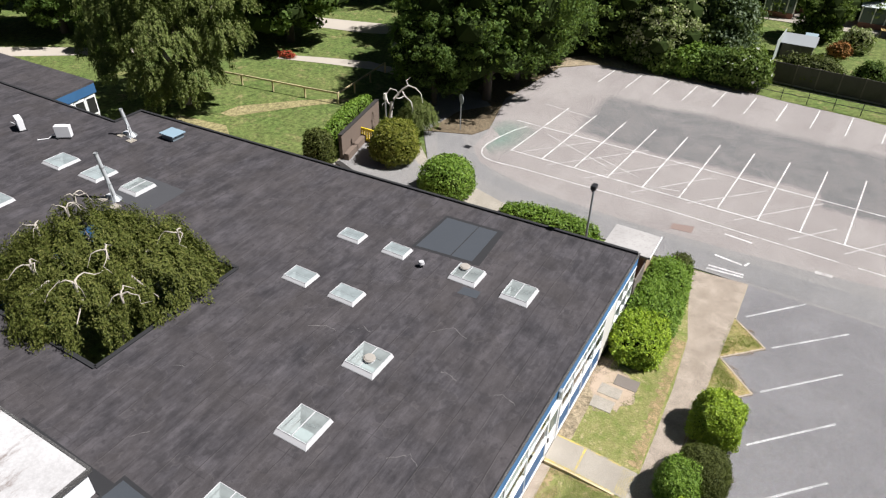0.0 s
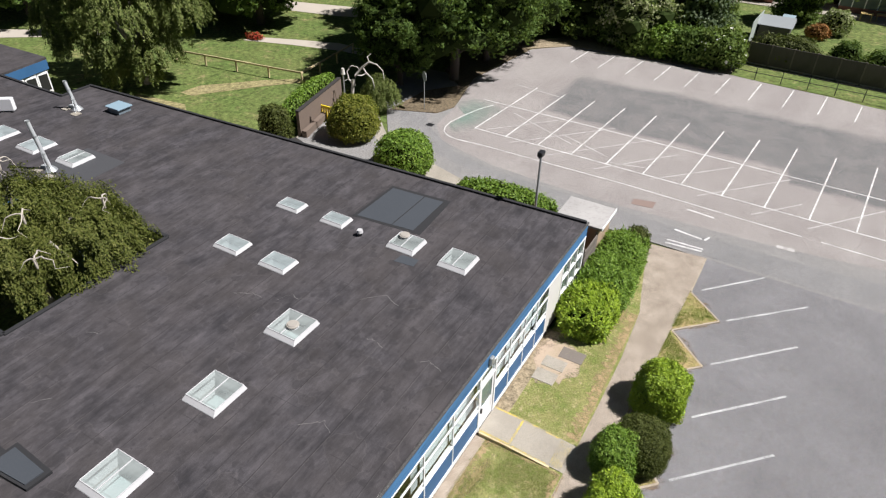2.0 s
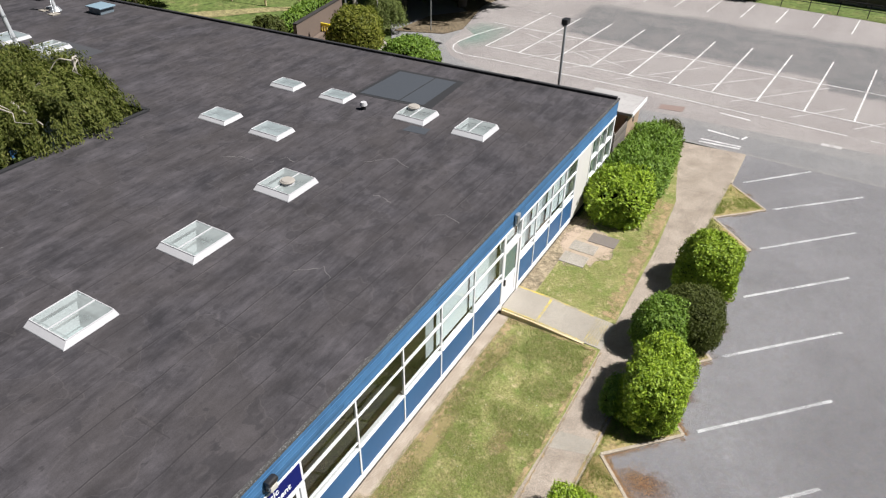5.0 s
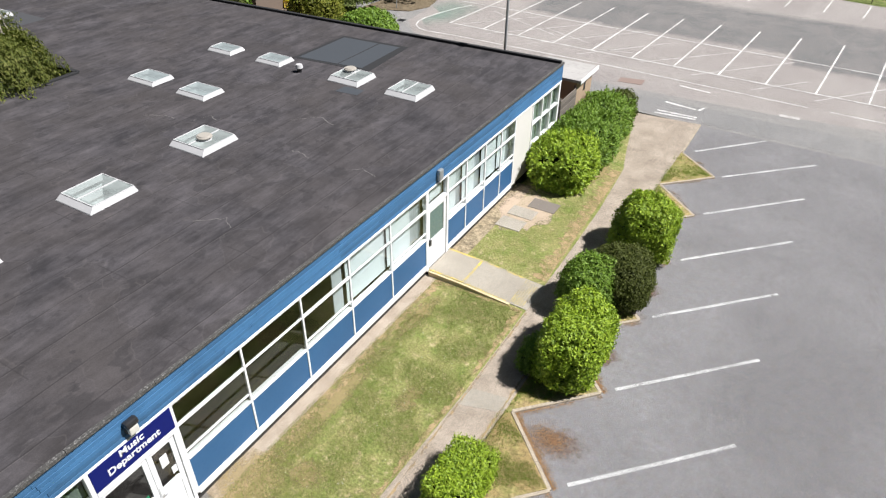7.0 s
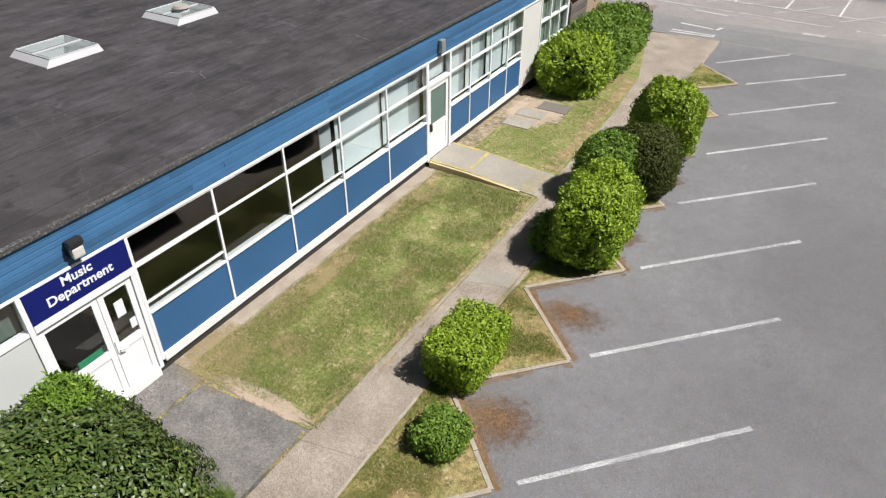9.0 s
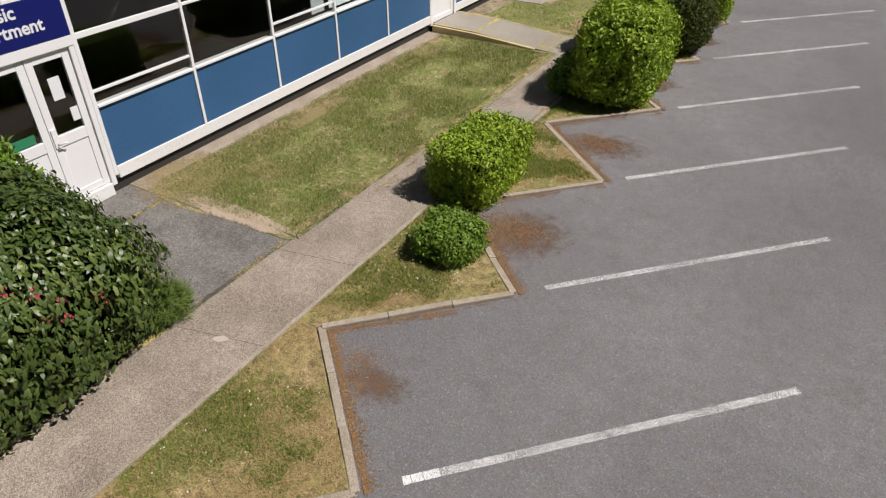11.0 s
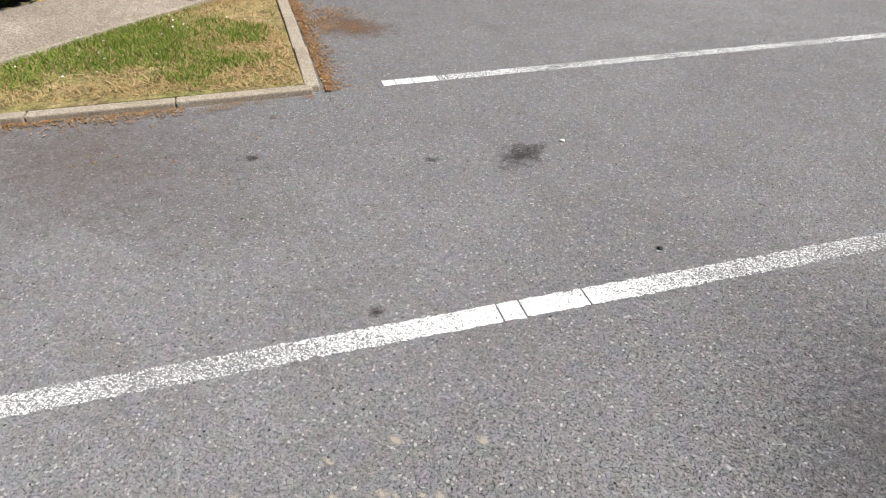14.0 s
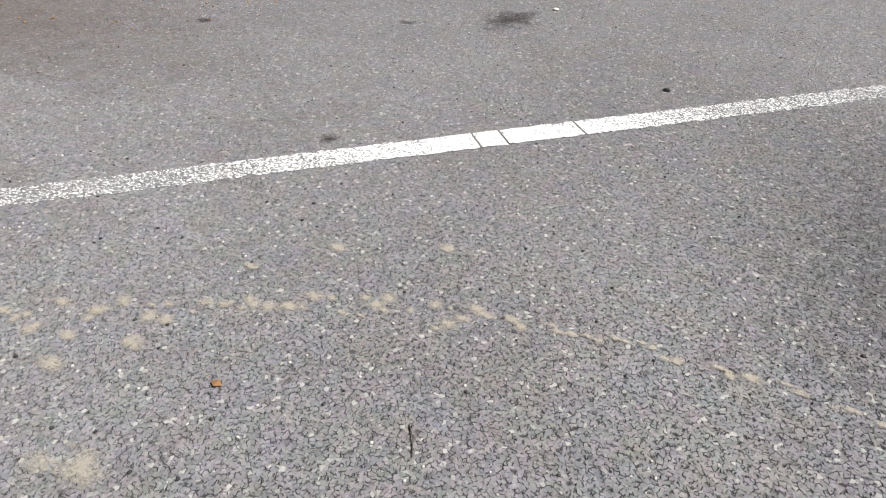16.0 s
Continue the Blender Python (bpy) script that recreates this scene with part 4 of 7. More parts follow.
decal("dry_edge_wall", blob(0.85, 7.0, 0.75, 0.8, 0.0, 78), 0.070, DRY, "patch of dead grass at the wall")
decal("bare_ground", blob(1.0, 20.8, 1.0, 1.55, 0.1, 79), 0.068, BARE, "bare dry ground around the slabs")
for k, (x, y, rx, ry) in enumerate(((0.75, 9.0, 0.3, 2.6), (1.7, 7.9, 0.45, 0.4), (2.3, 11.0, 0.4, 0.6), (2.35, 24.9, 0.35, 1.2), (0.8, 14.0, 0.3, 1.4))):
    decal("dry_patch", blob(x, y, rx, ry, 0.0, 90 + k), 0.063 + 0.0005 * k, DRY, "parched patch in the lawn")
for a, b, w in (((0.80, 4.4), (0.80, 6.30), 0.075), ((0.62, 6.30), (1.75, 6.33), 0.06), ((3.21, 3.2), (3.21, 6.36), 0.085)):
    stripe(a, b, w, YELLOW_WORN, "yellow_line", "worn yellow line on the apron", z=0.058)

for i, y in enumerate(TIPS[:-1] + TIPS[-1:]):
    inner0, tip, inner1 = (4.78, y - 1.742), (6.49, y), ((4.78, y + 1.63) if i < len(TIPS) - 1 else (4.84, 28.72))
    px = 4.45 if y < 8 else 4.62
    slab("verge", [(px, y - 1.775), (4.74, y - 1.785), (4.80, y - 1.66), (6.425, y), (4.74, y + 1.58), (px, y + 1.60)], -0.05, 0.040, VERGE, "triangular grass verge behind the kerb", "lawn")
    litter_strip(tip, inner1, 0.22, i)
    if y > 2:
        litter_strip(inner0, tip, 0.12, i + 50)
    for (a, b) in ((inner0, tip), (tip, inner1)):
        A, B = Vector((*a, 0)), Vector((*b, 0))
        n = 3
        for k in range(n):
            p, q = A.lerp(B, (k + 0.004) / n), A.lerp(B, (k + 0.996) / n)
            d = (q - p).normalized()
            bm = box(-0.045, 0.045, 0, (q - p).length, -0.05, 0.048 + 0.009 * math.sin(k * 7 + y), 0.010)
            ob = single("kerbstone", solid([], [], KERB), "weathered concrete kerbstone edging a parking bay", "kerb", "zigzag kerb")
            bm.to_mesh(ob.data)
            bm.free()
            ob.matrix_world = Matrix.Translation(p) @ Matrix.Rotation(math.atan2(-d.x, d.y) + 0.010 * math.sin(k * 5.3 + y * 3), 4, "Z") @ Matrix.Rotation(0.006 * math.sin(k * 3.1 + y * 7), 4, "X")


def dead_grass(a, b, w, side, z, seed):
    """A ragged band of dead grass along an edge."""
    rng = np.random.default_rng(seed)
    A, B = Vector((*a, 0)), Vector((*b, 0))
    n = max(8, int((B - A).length * 9))
    d = (B - A).normalized()
    s = Vector((-d.y, d.x, 0)) * side
    wid_ = w * rng.uniform(0.35, 1.1, n)
    near = [A.lerp(B, k / (n - 1)) for k in range(n)]
    rim = [p + s * float(q) for p, q in zip(near, wid_)]
    v = [(p.x, p.y, z) for p in near] + [(p.x, p.y, z + 0.004) for p in rim]
    me = solid(v, [(k, n + k, n + k + 1, k + 1) for k in range(n - 1)], DRY_EDGE, "dead_grass")
    return single("dead_grass", me, "dead straw-brown grass along the edge", "grass", kind="structure")


dead_grass((0.36, 15.6), (0.36, 6.5), 0.30, 1, 0.068, 91)
dead_grass((3.40, 12.5), (3.38, 15.6), 0.22, 1, 0.068, 92)
dead_grass((3.24, 6.6), (3.42, 12.0), 0.16, 1, 0.068, 93)
dead_grass((3.40, 17.3), (3.16, 25.6), 0.55, 1, 0.068, 94)
dead_grass((0.4, 15.62), (3.3, 15.62), 0.16, -1, 0.068, 95)
dead_grass((3.47, 8.2), (3.47, 15.6), 0.07, -1, 0.061, 97)
dead_grass((4.52, 8.2), (4.62, 22.0), 0.08, 1, 0.061, 98)
# joints, cracks and a pale mend in the path
slab("path_mend", [(3.44, 11.45), (4.56, 11.78), (4.60, 12.32), (3.46, 12.1)], 0.0, 0.060, CONCRETE, "paler concrete mend across the path", "footpath")
decal("path_chip", blob(3.92, 4.45, 0.085, 0.06, 0.5, 150, 12, 0.4), 0.060, CHIP, "pale broken chip in the path")
for a, b in (((3.3, 4.35), (4.42, 4.62)), ((3.17, 6.17), (4.42, 6.41)), ((3.3, 9.3), (4.55, 9.3)), ((3.5, 15.0), (4.6, 15.0)), ((3.45, 18.6), (4.62, 18.6)), ((3.3, 23.0), (4.68, 23.0)), ((2.3, 27.2), (4.78, 27.2)), ((3.28, 1.2), (4.42, 1.2))):
    stripe(a, b, 0.008, JOINT, "path_joint", "dark joint across the path", z=0.058, h=0.02)
stripe((4.84, 28.75), (4.85, 31.95), 0.07, KERB, "edging", "thin concrete edging beside the path", z=0.07, h=0.1)
stripe((4.45, -20), (4.45, 8.0), 0.05, KERB, "edging", "thin concrete edging beside the path", z=0.066, h=0.1)

# ramp to the side door, rising to the threshold
ramp_top = [(0.0, 15.72, 0.24), (1.25, 15.72, 0.22), (2.75, 15.72, 0.09), (3.46, 15.72, 0.058)]
rv = [(x, y, z) for x, _, z in ramp_top for y in (15.72, 17.08)] + [(x, y, -0.05) for x, _, _ in ramp_top for y in (15.72, 17.08)]
rf = []
for k in range(3):
    a = 2 * k
    rf += [(a, a + 2, a + 3, a + 1), (a, a + 8, a + 10, a + 2), (a + 1, a + 3, a + 11, a + 9)]
rf += [(6, 14, 15, 7), (0, 1, 9, 8)]
access = thing("access_ramp", "low concrete ramp with worn yellow edge lines leading to a door", "ramp")
part("ramp_slab", solid(rv, rf, CONCRETE), access)
for y in (15.74, 17.06):
    for k in range(3):
        (x0, _, z0), (x1, _, z1) = ramp_top[k], ramp_top[k + 1]
        if k < 2:
            part("yellow_edge", solid([(x0, y - 0.035, z0 + 0.005), (x1, y - 0.035, z1 + 0.005), (x1, y + 0.035, z1 + 0.005), (x0, y + 0.035, z0 + 0.005)], [(0, 1, 2, 3)], YELLOW), access)
part("yellow_bar", solid([(1.22, 15.74, 0.229), (1.30, 15.74, 0.222), (1.30, 17.06, 0.222), (1.22, 17.06, 0.229)], [(0, 1, 2, 3)], YELLOW), access)
for k in range(6):
    x = 2.86 + 0.08 * k
    part("tactile_rib", box(x, x + 0.03, 15.78, 17.02, 0.05, 0.095 - 0.004 * k, 0.004), access, "worn yellowish rib", material=YELLOW_WORN)
ev = [(x, y, z) for x, z in ((0.05, -0.05), (2.9, -0.05), (2.9, 0.095), (1.25, 0.205), (0.05, 0.225)) for y in (15.63, 15.712)]
part("ramp_edging", solid(ev, [(0, 2, 4, 6, 8), (9, 7, 5, 3, 1)] + [(2 * k + 1, (2 * k + 3) % 10, (2 * k + 2) % 10, 2 * k) for k in range(5)], TIMBER), access, "weathered timber edging board")
for x0, x1, y0, y1, m, lab in ((1.0, 2.05, 21.15, 21.85, COVER, "brown weathered inspection cover in bare ground"), (0.55, 1.53, 20.32, 20.98, CONCRETE, "grey concrete slab laid in bare ground"), (0.52, 1.46, 19.42, 20.12, CONCRETE, "grey concrete slab laid in bare ground")):
    ob = single("ground_slab", solid([], [], m), lab, "slab", "slabs by the wall")
    bm = box(x0, x1, y0, y1, 0, 0.085, 0.012)
    bm.to_mesh(ob.data)
    bm.free()

# ---- the school building ----
ROOF_Z = 3.86
LEFT, FRONT = -75.0, -14.0


def far_edge(x):
    return 26.08 + 0.046 * x if x > -33 else 22.5


# rooflights: x0, x1, y0, y1, bars across, with a vent cowl
LIGHTS = [(-7.46, -6.02, 12.83, 14.29, 1, 1), (-7.46, -6.02, 9.09, 10.57, 1, 0), (-7.52, -6.0, 5.32, 6.80, 1, 0),
          (-13.05, -11.68, 15.75, 16.76, 0, 0), (-10.52, -9.15, 15.79, 16.80, 0, 0), (-13.0, -11.72, 19.62, 20.46, 0, 0), (-10.45, -9.2, 19.69, 20.58, 0, 0),
          (-6.78, -5.41, 19.6, 20.82, 1, 2), (-4.23, -2.89, 19.6, 20.93, 1, 0),
          (-31.75, -30.2, 16.62, 18.04, 0, 0), (-28.75, -27.2, 16.8, 18.24, 0, 0), (-25.6, -24.2, 16.96, 18.34, 1, 0), (-30.4, -29.1, 12.3, 13.5, 0, 0), (-7.5, -6.0, 1.5, 3.0, 1, 0)]
SCUFFS = [[(-10.0, 13.95), (-9.3, 14.35), (-8.75, 14.25)], [(-8.3, 14.5), (-8.05, 15.1), (-7.6, 14.9)], [(-4.1, 14.6), (-3.7, 14.6), (-3.3, 14.4)], [(-1.9, 14.6), (-1.4, 14.7), (-0.95, 14.5)], [(-5.6, 16.2), (-4.9, 16.9), (-4.0, 16.6)], [(-3.6, 10.3), (-3.0, 10.8), (-2.5, 10.5)], [(-7.9, 22.6), (-7.4, 22.9), (-6.9, 22.6)], [(-11.5, 6.5), (-11.0, 7.1)], [(-12.8, 9.6), (-12.4, 9.75)]]
COURT = (-24.2, -15.2, 7.95, 15.25)
holes = [(a + 0.14, b - 0.14, c + 0.14, d - 0.14) for a, b, c, d, *_ in LIGHTS] + [COURT]


def roof_mesh():
    """The flat roof as a sheet with true openings, its far edge a little out of square."""
    xs = sorted({LEFT, -39.7, -33.0, -0.02} | {v for h in holes for v in h[:2]})
    ys = sorted({FRONT, 22.5} | {v for h in holes for v in h[2:]})
    v, f, at = [], [], {}

    def vert(x, y):
        if (x, y) not in at:
            at[x, y] = len(v)
            v.append((x, y, ROOF_Z))
        return at[x, y]
    for x0, x1 in zip(xs, xs[1:]):
        for y0, y1 in zip(ys, ys[1:]):
            mx, my = (x0 + x1) / 2, (y0 + y1) / 2
            if not any(h[0] < mx < h[1] and h[2] < my < h[3] for h in holes):
                f.append((vert(x0, y0), vert(x1, y0), vert(x1, y1), vert(x0, y1)))
        if x0 >= -33.0:
            f.append((vert(x0, 22.5), vert(x1, 22.5), vert(x1, far_edge(x1)), vert(x0, far_edge(x0 + 1e-6))))
    return solid(v, f, FELT, "roof")


single("roof", roof_mesh(), "dark weathered felt flat roof with lapped seams", "roof", kind="structure")


def bar(a, b, w, z0, z1, material, name, label="", parent=None, bevel=0.01, category="trim"):
    A, B = Vector((*a, 0)), Vector((*b, 0))
    d = B - A
    bm = box(-w / 2, w / 2, 0, d.length, z0, z1, bevel)
    me = bpy.data.meshes.new(name)
    bm.to_mesh(me)
    bm.free()
    me.materials.append(material)
    ob = new(name, me)
    m = Matrix.Translation(A) @ Matrix.Rotation(math.atan2(-d.x, d.y), 4, "Z")
    if parent:
        ob.parent = parent
        ob.matrix_local = m
        return tagged(ob, label)
    ob.matrix_world = m
    return tagged(ob, label, category, "", "structure")


# felt-covered upstands and flashings round the roof
bar((-33.0, far_edge(-32.9) - 0.1), (-0.06, 25.98), 0.16, 3.80, 3.965, FELT_LAP, "roof_upstand", "dark felt-covered upstand along the roof edge")
bar((-33.0, 22.4), (-33.0, 24.55), 0.16, 3.80, 3.96, FELT_LAP, "roof_upstand", "dark felt-covered upstand along the roof edge")
bar((-75, 22.45), (-33.0, 22.45), 0.16, 3.80, 3.95, FELT_LAP, "roof_upstand", "dark felt-covered upstand along the roof edge")
for a, b in (((COURT[0], COURT[2]), (COURT[1], COURT[2])), ((COURT[1], COURT[2]), (COURT[1], COURT[3])), ((COURT[0], COURT[3]), (COURT[1], COURT[3])), ((COURT[0], COURT[2]), (COURT[0], COURT[3]))):
    bar(a, b, 0.18, 3.78, 3.93, FELT_LAP, "court_upstand", "dark felt-covered upstand round the courtyard")
for k in range(22):
    y = -14 + k * 1.82
    bar((0.012, y), (0.012, y + 1.815), 0.075, 3.84, 3.925 + 0.006 * math.sin(k * 5.1), EDGE, "roof_flashing", "chalky weathered metal flashing along the roof edge")
rng = np.random.default_rng(61)
for y0, y1 in ((-2, 6.5), (6.5, 15), (15, 25.8)):
    ys = np.linspace(y0, y1, 60)
    inner = -0.035 - 0.07 * rng.uniform(0.1, 1, 60) ** 2
    v = [(-0.03, y, ROOF_Z + 0.005) for y in ys] + [(x, y, ROOF_Z + 0.005) for x, y in zip(inner, ys)]
    single("lichen_crumbs", solid(v, [(k, k + 1, 61 + k, 60 + k) for k in range(59)], LICHEN), "pale crumbs of lichen and grit along the roof edge", "grit", kind="structure")
# walls that close the building
slab("wall_back", [(-33, 24.2), (-0.25, 25.75), (-0.25, 26.0), (-33, 24.45)], -0.05, 3.84, HOUSE_B, "brick rear wall under the roof edge", "wall")
slab("wall_step", [(-75, 22.15), (-33.0, 22.15), (-33.0, 24.4), (-33.2, 24.4), (-33.2, 22.4), (-75, 22.4)], -0.05, 3.84, RENDER, "pale rear wall under the roof edge", "wall")
slab("wall_court_near", [(COURT[0], COURT[2] - 0.25), (COURT[1] + 0.25, COURT[2] - 0.25), (COURT[1] + 0.25, COURT[2]), (COURT[0], COURT[2])], -0.05, 3.84, RENDER, "pale courtyard wall", "wall")
slab("wall_court_east", [(COURT[1], COURT[2]), (COURT[1] + 0.25, COURT[2]), (COURT[1] + 0.25, COURT[3]), (COURT[1], COURT[3])], -0.05, 3.84, RENDER, "pale courtyard wall", "wall")
slab("wall_court_far", [(COURT[0], COURT[3]), (COURT[1] + 0.25, COURT[3]), (COURT[1] + 0.25, COURT[3] + 0.25), (COURT[0], COURT[3] + 0.25)], -0.05, 3.84, RENDER, "pale courtyard wall", "wall")
slab("wall_court_west", [(COURT[0] - 0.25, COURT[2]), (COURT[0], COURT[2]), (COURT[0], COURT[3]), (COURT[0] - 0.25, COURT[3])], -0.05, 3.84, BLUE_PANEL, "blue panelled courtyard wall", "wall")
# room surfaces carry the indoor dimness in their colour
slab("floor_inside", [(-14.9, -13.9), (-0.3, -13.9), (-0.3, 25.7), (-14.9, 25.2)], -0.05, 0.22, CARPET, "carpeted classroom floor, coloured dark as if unlit", "floor")
slab("wall_inside", [(-6.4, -13.9), (-6.25, -13.9), (-6.25, 25.5), (-6.4, 25.5)], 0.2, 3.5, INSIDE, "plastered classroom wall, coloured dark as if unlit", "wall")
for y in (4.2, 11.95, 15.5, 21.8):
    slab("wall_partition", [(-6.2, y), (-0.25, y), (-0.25, y + 0.1), (-6.2, y + 0.1)], 0.22, 3.5, INSIDE, "plastered partition between classrooms, coloured dark as if unlit", "wall")
ceiling_holes = [h for h in holes if h[0] > -14.5]
cx = sorted({-14.9, -0.3} | {v for h in ceiling_holes for v in h[:2]})
cy = sorted({-13.9, 25.3} | {v for h in ceiling_holes for v in h[2:]})
cv, cf = [], []
for x0, x1 in zip(cx, cx[1:]):
    for y0, y1 in zip(cy, cy[1:]):
        if not any(h[0] < (x0 + x1) / 2 < h[1] and h[2] < (y0 + y1) / 2 < h[3] for h in ceiling_holes):
            n = len(cv)
            cv += [(x0, y0, 3.45), (x1, y0, 3.45), (x1, y1, 3.45), (x0, y1, 3.45)]
            cf.append((n, n + 3, n + 2, n + 1))
single("ceiling", solid(cv, cf, INSIDE), "classroom ceiling, coloured dark as if unlit", "ceiling", kind="structure")


def rooflight(x0, x1, y0, y1, bars, cowl):
    ob = thing("rooflight", "white-framed glazed rooflight on a tapered upstand set in felt roof" if not cowl else "white-framed glazed rooflight with a pale vent cowl on top", "rooflight", "rooflights", ((x0 + x1) / 2, (y0 + y1) / 2, ROOF_Z))
    a, b = (x1 - x0) / 2, (y1 - y0) / 2
    H = 0.155 if bars else 0.125                       # the skirt is widest on the drained side
    W, E, S, N = -a + 0.045, a - 0.075, -b + (0.16 if bars else 0.12), b - 0.04
    rings = [(-a, a, -b, b, 0.006), (-a + 0.01, a - 0.01, -b + 0.01, b - 0.01, 0.03), (W, E, S, N, H), (W + 0.03, E - 0.03, S + 0.03, N - 0.03, H), (W + 0.06, E - 0.06, S + 0.06, N - 0.06, -0.75)]
    v, f = [], []
    for x_w, x_e, y_s, y_n, z in rings:
        v += [(x_w, y_s, z), (x_e, y_s, z), (x_e, y_n, z), (x_w, y_n, z)]
    for r in range(len(rings) - 1):
        for k in range(4):
            f.append((4 * r + k, 4 * r + (k + 1) % 4, 4 * r + 4 + (k + 1) % 4, 4 * r + 4 + k))
    part("upstand", solid(v, f, UPSTAND), ob, "white painted tapered upstand")
    w_, e_, s_, n_ = W + 0.012, E - 0.012, S + 0.012, N - 0.012
    for p, q in (((w_, s_), (e_, s_)), ((e_, s_), (e_, n_)), ((e_, n_), (w_, n_)), ((w_, n_), (w_, s_))):
        bar(p, q, 0.028, H - 0.02, H + 0.022, UPSTAND, "frame_bar", "", ob)
    mid = (w_ + e_) / 2
    if bars:
        bar((mid, s_), (mid, n_), 0.030, H - 0.02, H + 0.030, UPSTAND, "glazing_bar", "", ob)
        bar((w_ + 0.05, s_ + 0.09), (e_ - 0.05, s_ + 0.09), 0.022, H - 0.03, H + 0.006, GREYM, "opening_rail", "grey opening rail", ob)
        halves = ((w_, mid - 0.016), (mid + 0.016, e_))
    else:
        bar((w_, s_ + (n_ - s_) * 0.42), (e_, s_ + (n_ - s_) * 0.42), 0.022, H - 0.01, H + 0.012, GREYM, "glazing_bar", "", ob)
        halves = ((w_, e_),)
    for p, q in halves:
        pane = part("pane", solid([(p, s_, H + 0.008), (q, s_, H + 0.008), (q, n_, H + 0.008), (p, n_, H + 0.008)], [(0, 1, 2, 3)], GLASS_SKY if bars else GLASS_MILKY), ob, "slightly dirty glass pane")
        pane.visible_shadow = False
    part("shaft_floor", solid([(W, S, -0.74), (E, S, -0.74), (E, N, -0.74), (W, N, -0.74)], [(0, 1, 2, 3)], SHAFT), ob, "pale diffuser at the foot of the shaft")
    if cowl:
        cx_, cy_ = (0.10, -0.02) if cowl == 1 else (-0.28, 0.30)
        part("vent_base", cyl(0.22, 0.20, H, H + 0.08, 18, (cx_, cy_)), ob, material=UPSTAND)
        bm = cyl(0.26, 0.21, H + 0.07, H + 0.15, 20, (cx_, cy_))
        bmesh.ops.bevel(bm, geom=[e for e in bm.edges if e.calc_face_angle(0) > 0.5], offset=0.03, segments=2, affect="EDGES")
        part("vent_cowl", bm, ob, "weathered beige vent cowl", material=COWL)
    return ob


for spec in LIGHTS:
    rooflight(*spec)

# felt patches on the roof
slab("felt_patch_edge", [(-9.5, 20.85), (-6.0, 21.15), (-6.25, 24.35), (-9.45, 24.12)], ROOF_Z, ROOF_Z + 0.006, FELT_LAP, "dark border of a newer felt repair", "roof patch")
slab("felt_patch", [(-9.32, 21.02), (-6.45, 21.3), (-6.55, 24.12), (-9.3, 23.95)], ROOF_Z, ROOF_Z + 0.012, FELT_NEW, "blue-grey square of newer roofing felt", "roof patch")
slab("felt_patch_seam", [(-7.55, 21.2), (-7.50, 21.2), (-7.52, 24.05), (-7.57, 24.05)], ROOF_Z, ROOF_Z + 0.016, FELT_LAP, "lapped seam across the felt repair", "roof patch")
slab("felt_patch_small", [(-25.6, 16.3), (-22.4, 16.3), (-22.5, 18.8), (-25.5, 18.8)], ROOF_Z, ROOF_Z + 0.006, FELT_GREY, "grey-blue felt repair round a rooflight", "roof patch")
slab("felt_patch_vent", [(-10.3, 4.4), (-8.5, 4.55), (-8.45, 5.3), (-10.25, 5.4)], ROOF_Z, ROOF_Z + 0.10, FELT_LAP, "dark raised hatch covered in felt", "roof hatch")
slab("felt_patch_vent_top", [(-10.15, 4.5), (-8.65, 4.62), (-8.6, 5.16), (-10.1, 5.24)], ROOF_Z, ROOF_Z + 0.14, FELT_NEW, "blue-grey felt top of the hatch", "roof hatch")
slab("grey_pad", [(-5.9, 18.95), (-5.0, 19.05), (-5.05, 19.55), (-5.85, 19.5)], ROOF_Z, ROOF_Z + 0.006, FELT_NEW, "small grey felt repair beside a rooflight", "roof patch")

# pale scuffs left by old ponding
for k, pts in enumerate(SCUFFS):
    rng = np.random.default_rng(k)
    q = []
    for (x0, y0), (x1, y1) in zip(pts, pts[1:]):
        for f in np.linspace(0, 1, 7)[:-1]:
            q.append((x0 + (x1 - x0) * f + rng.normal() * 0.03, y0 + (y1 - y0) * f + rng.normal() * 0.03))
    wd = rng.uniform(0.004, 0.016, len(q))
    v = [(x, y - w, ROOF_Z + 0.004) for (x, y), w in zip(q, wd)] + [(x, y + w, ROOF_Z + 0.004) for (x, y), w in zip(q, wd)]
    n = len(q)
    single("roof_scuff", solid(v, [(i, i + 1, n + i + 1, n + i) for i in range(n - 1)], SCUFF), "thin pale tide line on the felt", "stain", kind="structure")

# small roof vent
rv_ = thing("roof_vent", "small white plastic vent pipe with a cap on the felt roof", "vent", at=(-8.22, 19.75, ROOF_Z))
part("pipe", cyl(0.09, 0.09, 0, 0.2), rv_, material=BLACK)
part("cap", cyl(0.15, 0.12, 0.17, 0.30), rv_, "off-white cap", material=UPSTAND)

# plant room block
pb = thing("plant_room", "white-rendered plant room with a stained pale felt top", "roof structure", at=(0, 0, ROOF_Z))
PB = [(-17.5, -4.0), (-10.55, -4.0), (-10.55, 4.55), (-17.5, 4.55)]
part("wall_shell", solid(*prism(PB, 0, 1.05), WHITE), pb)
part("top", solid(*prism([(-17.6, -4.1), (-10.45, -4.1), (-10.45, 4.65), (-17.6, 4.65)], 1.05, 1.16), CAP_STAINED), pb, "silvery stained roof coating")
part("rim", box(-17.62, -10.43, 4.60, 4.68, 1.02, 1.19), pb, "dark worn rim", material=EDGE)
part("rim", box(-10.49, -10.41, -4.1, 4.60, 1.02, 1.19), pb, "dark worn rim", material=EDGE)
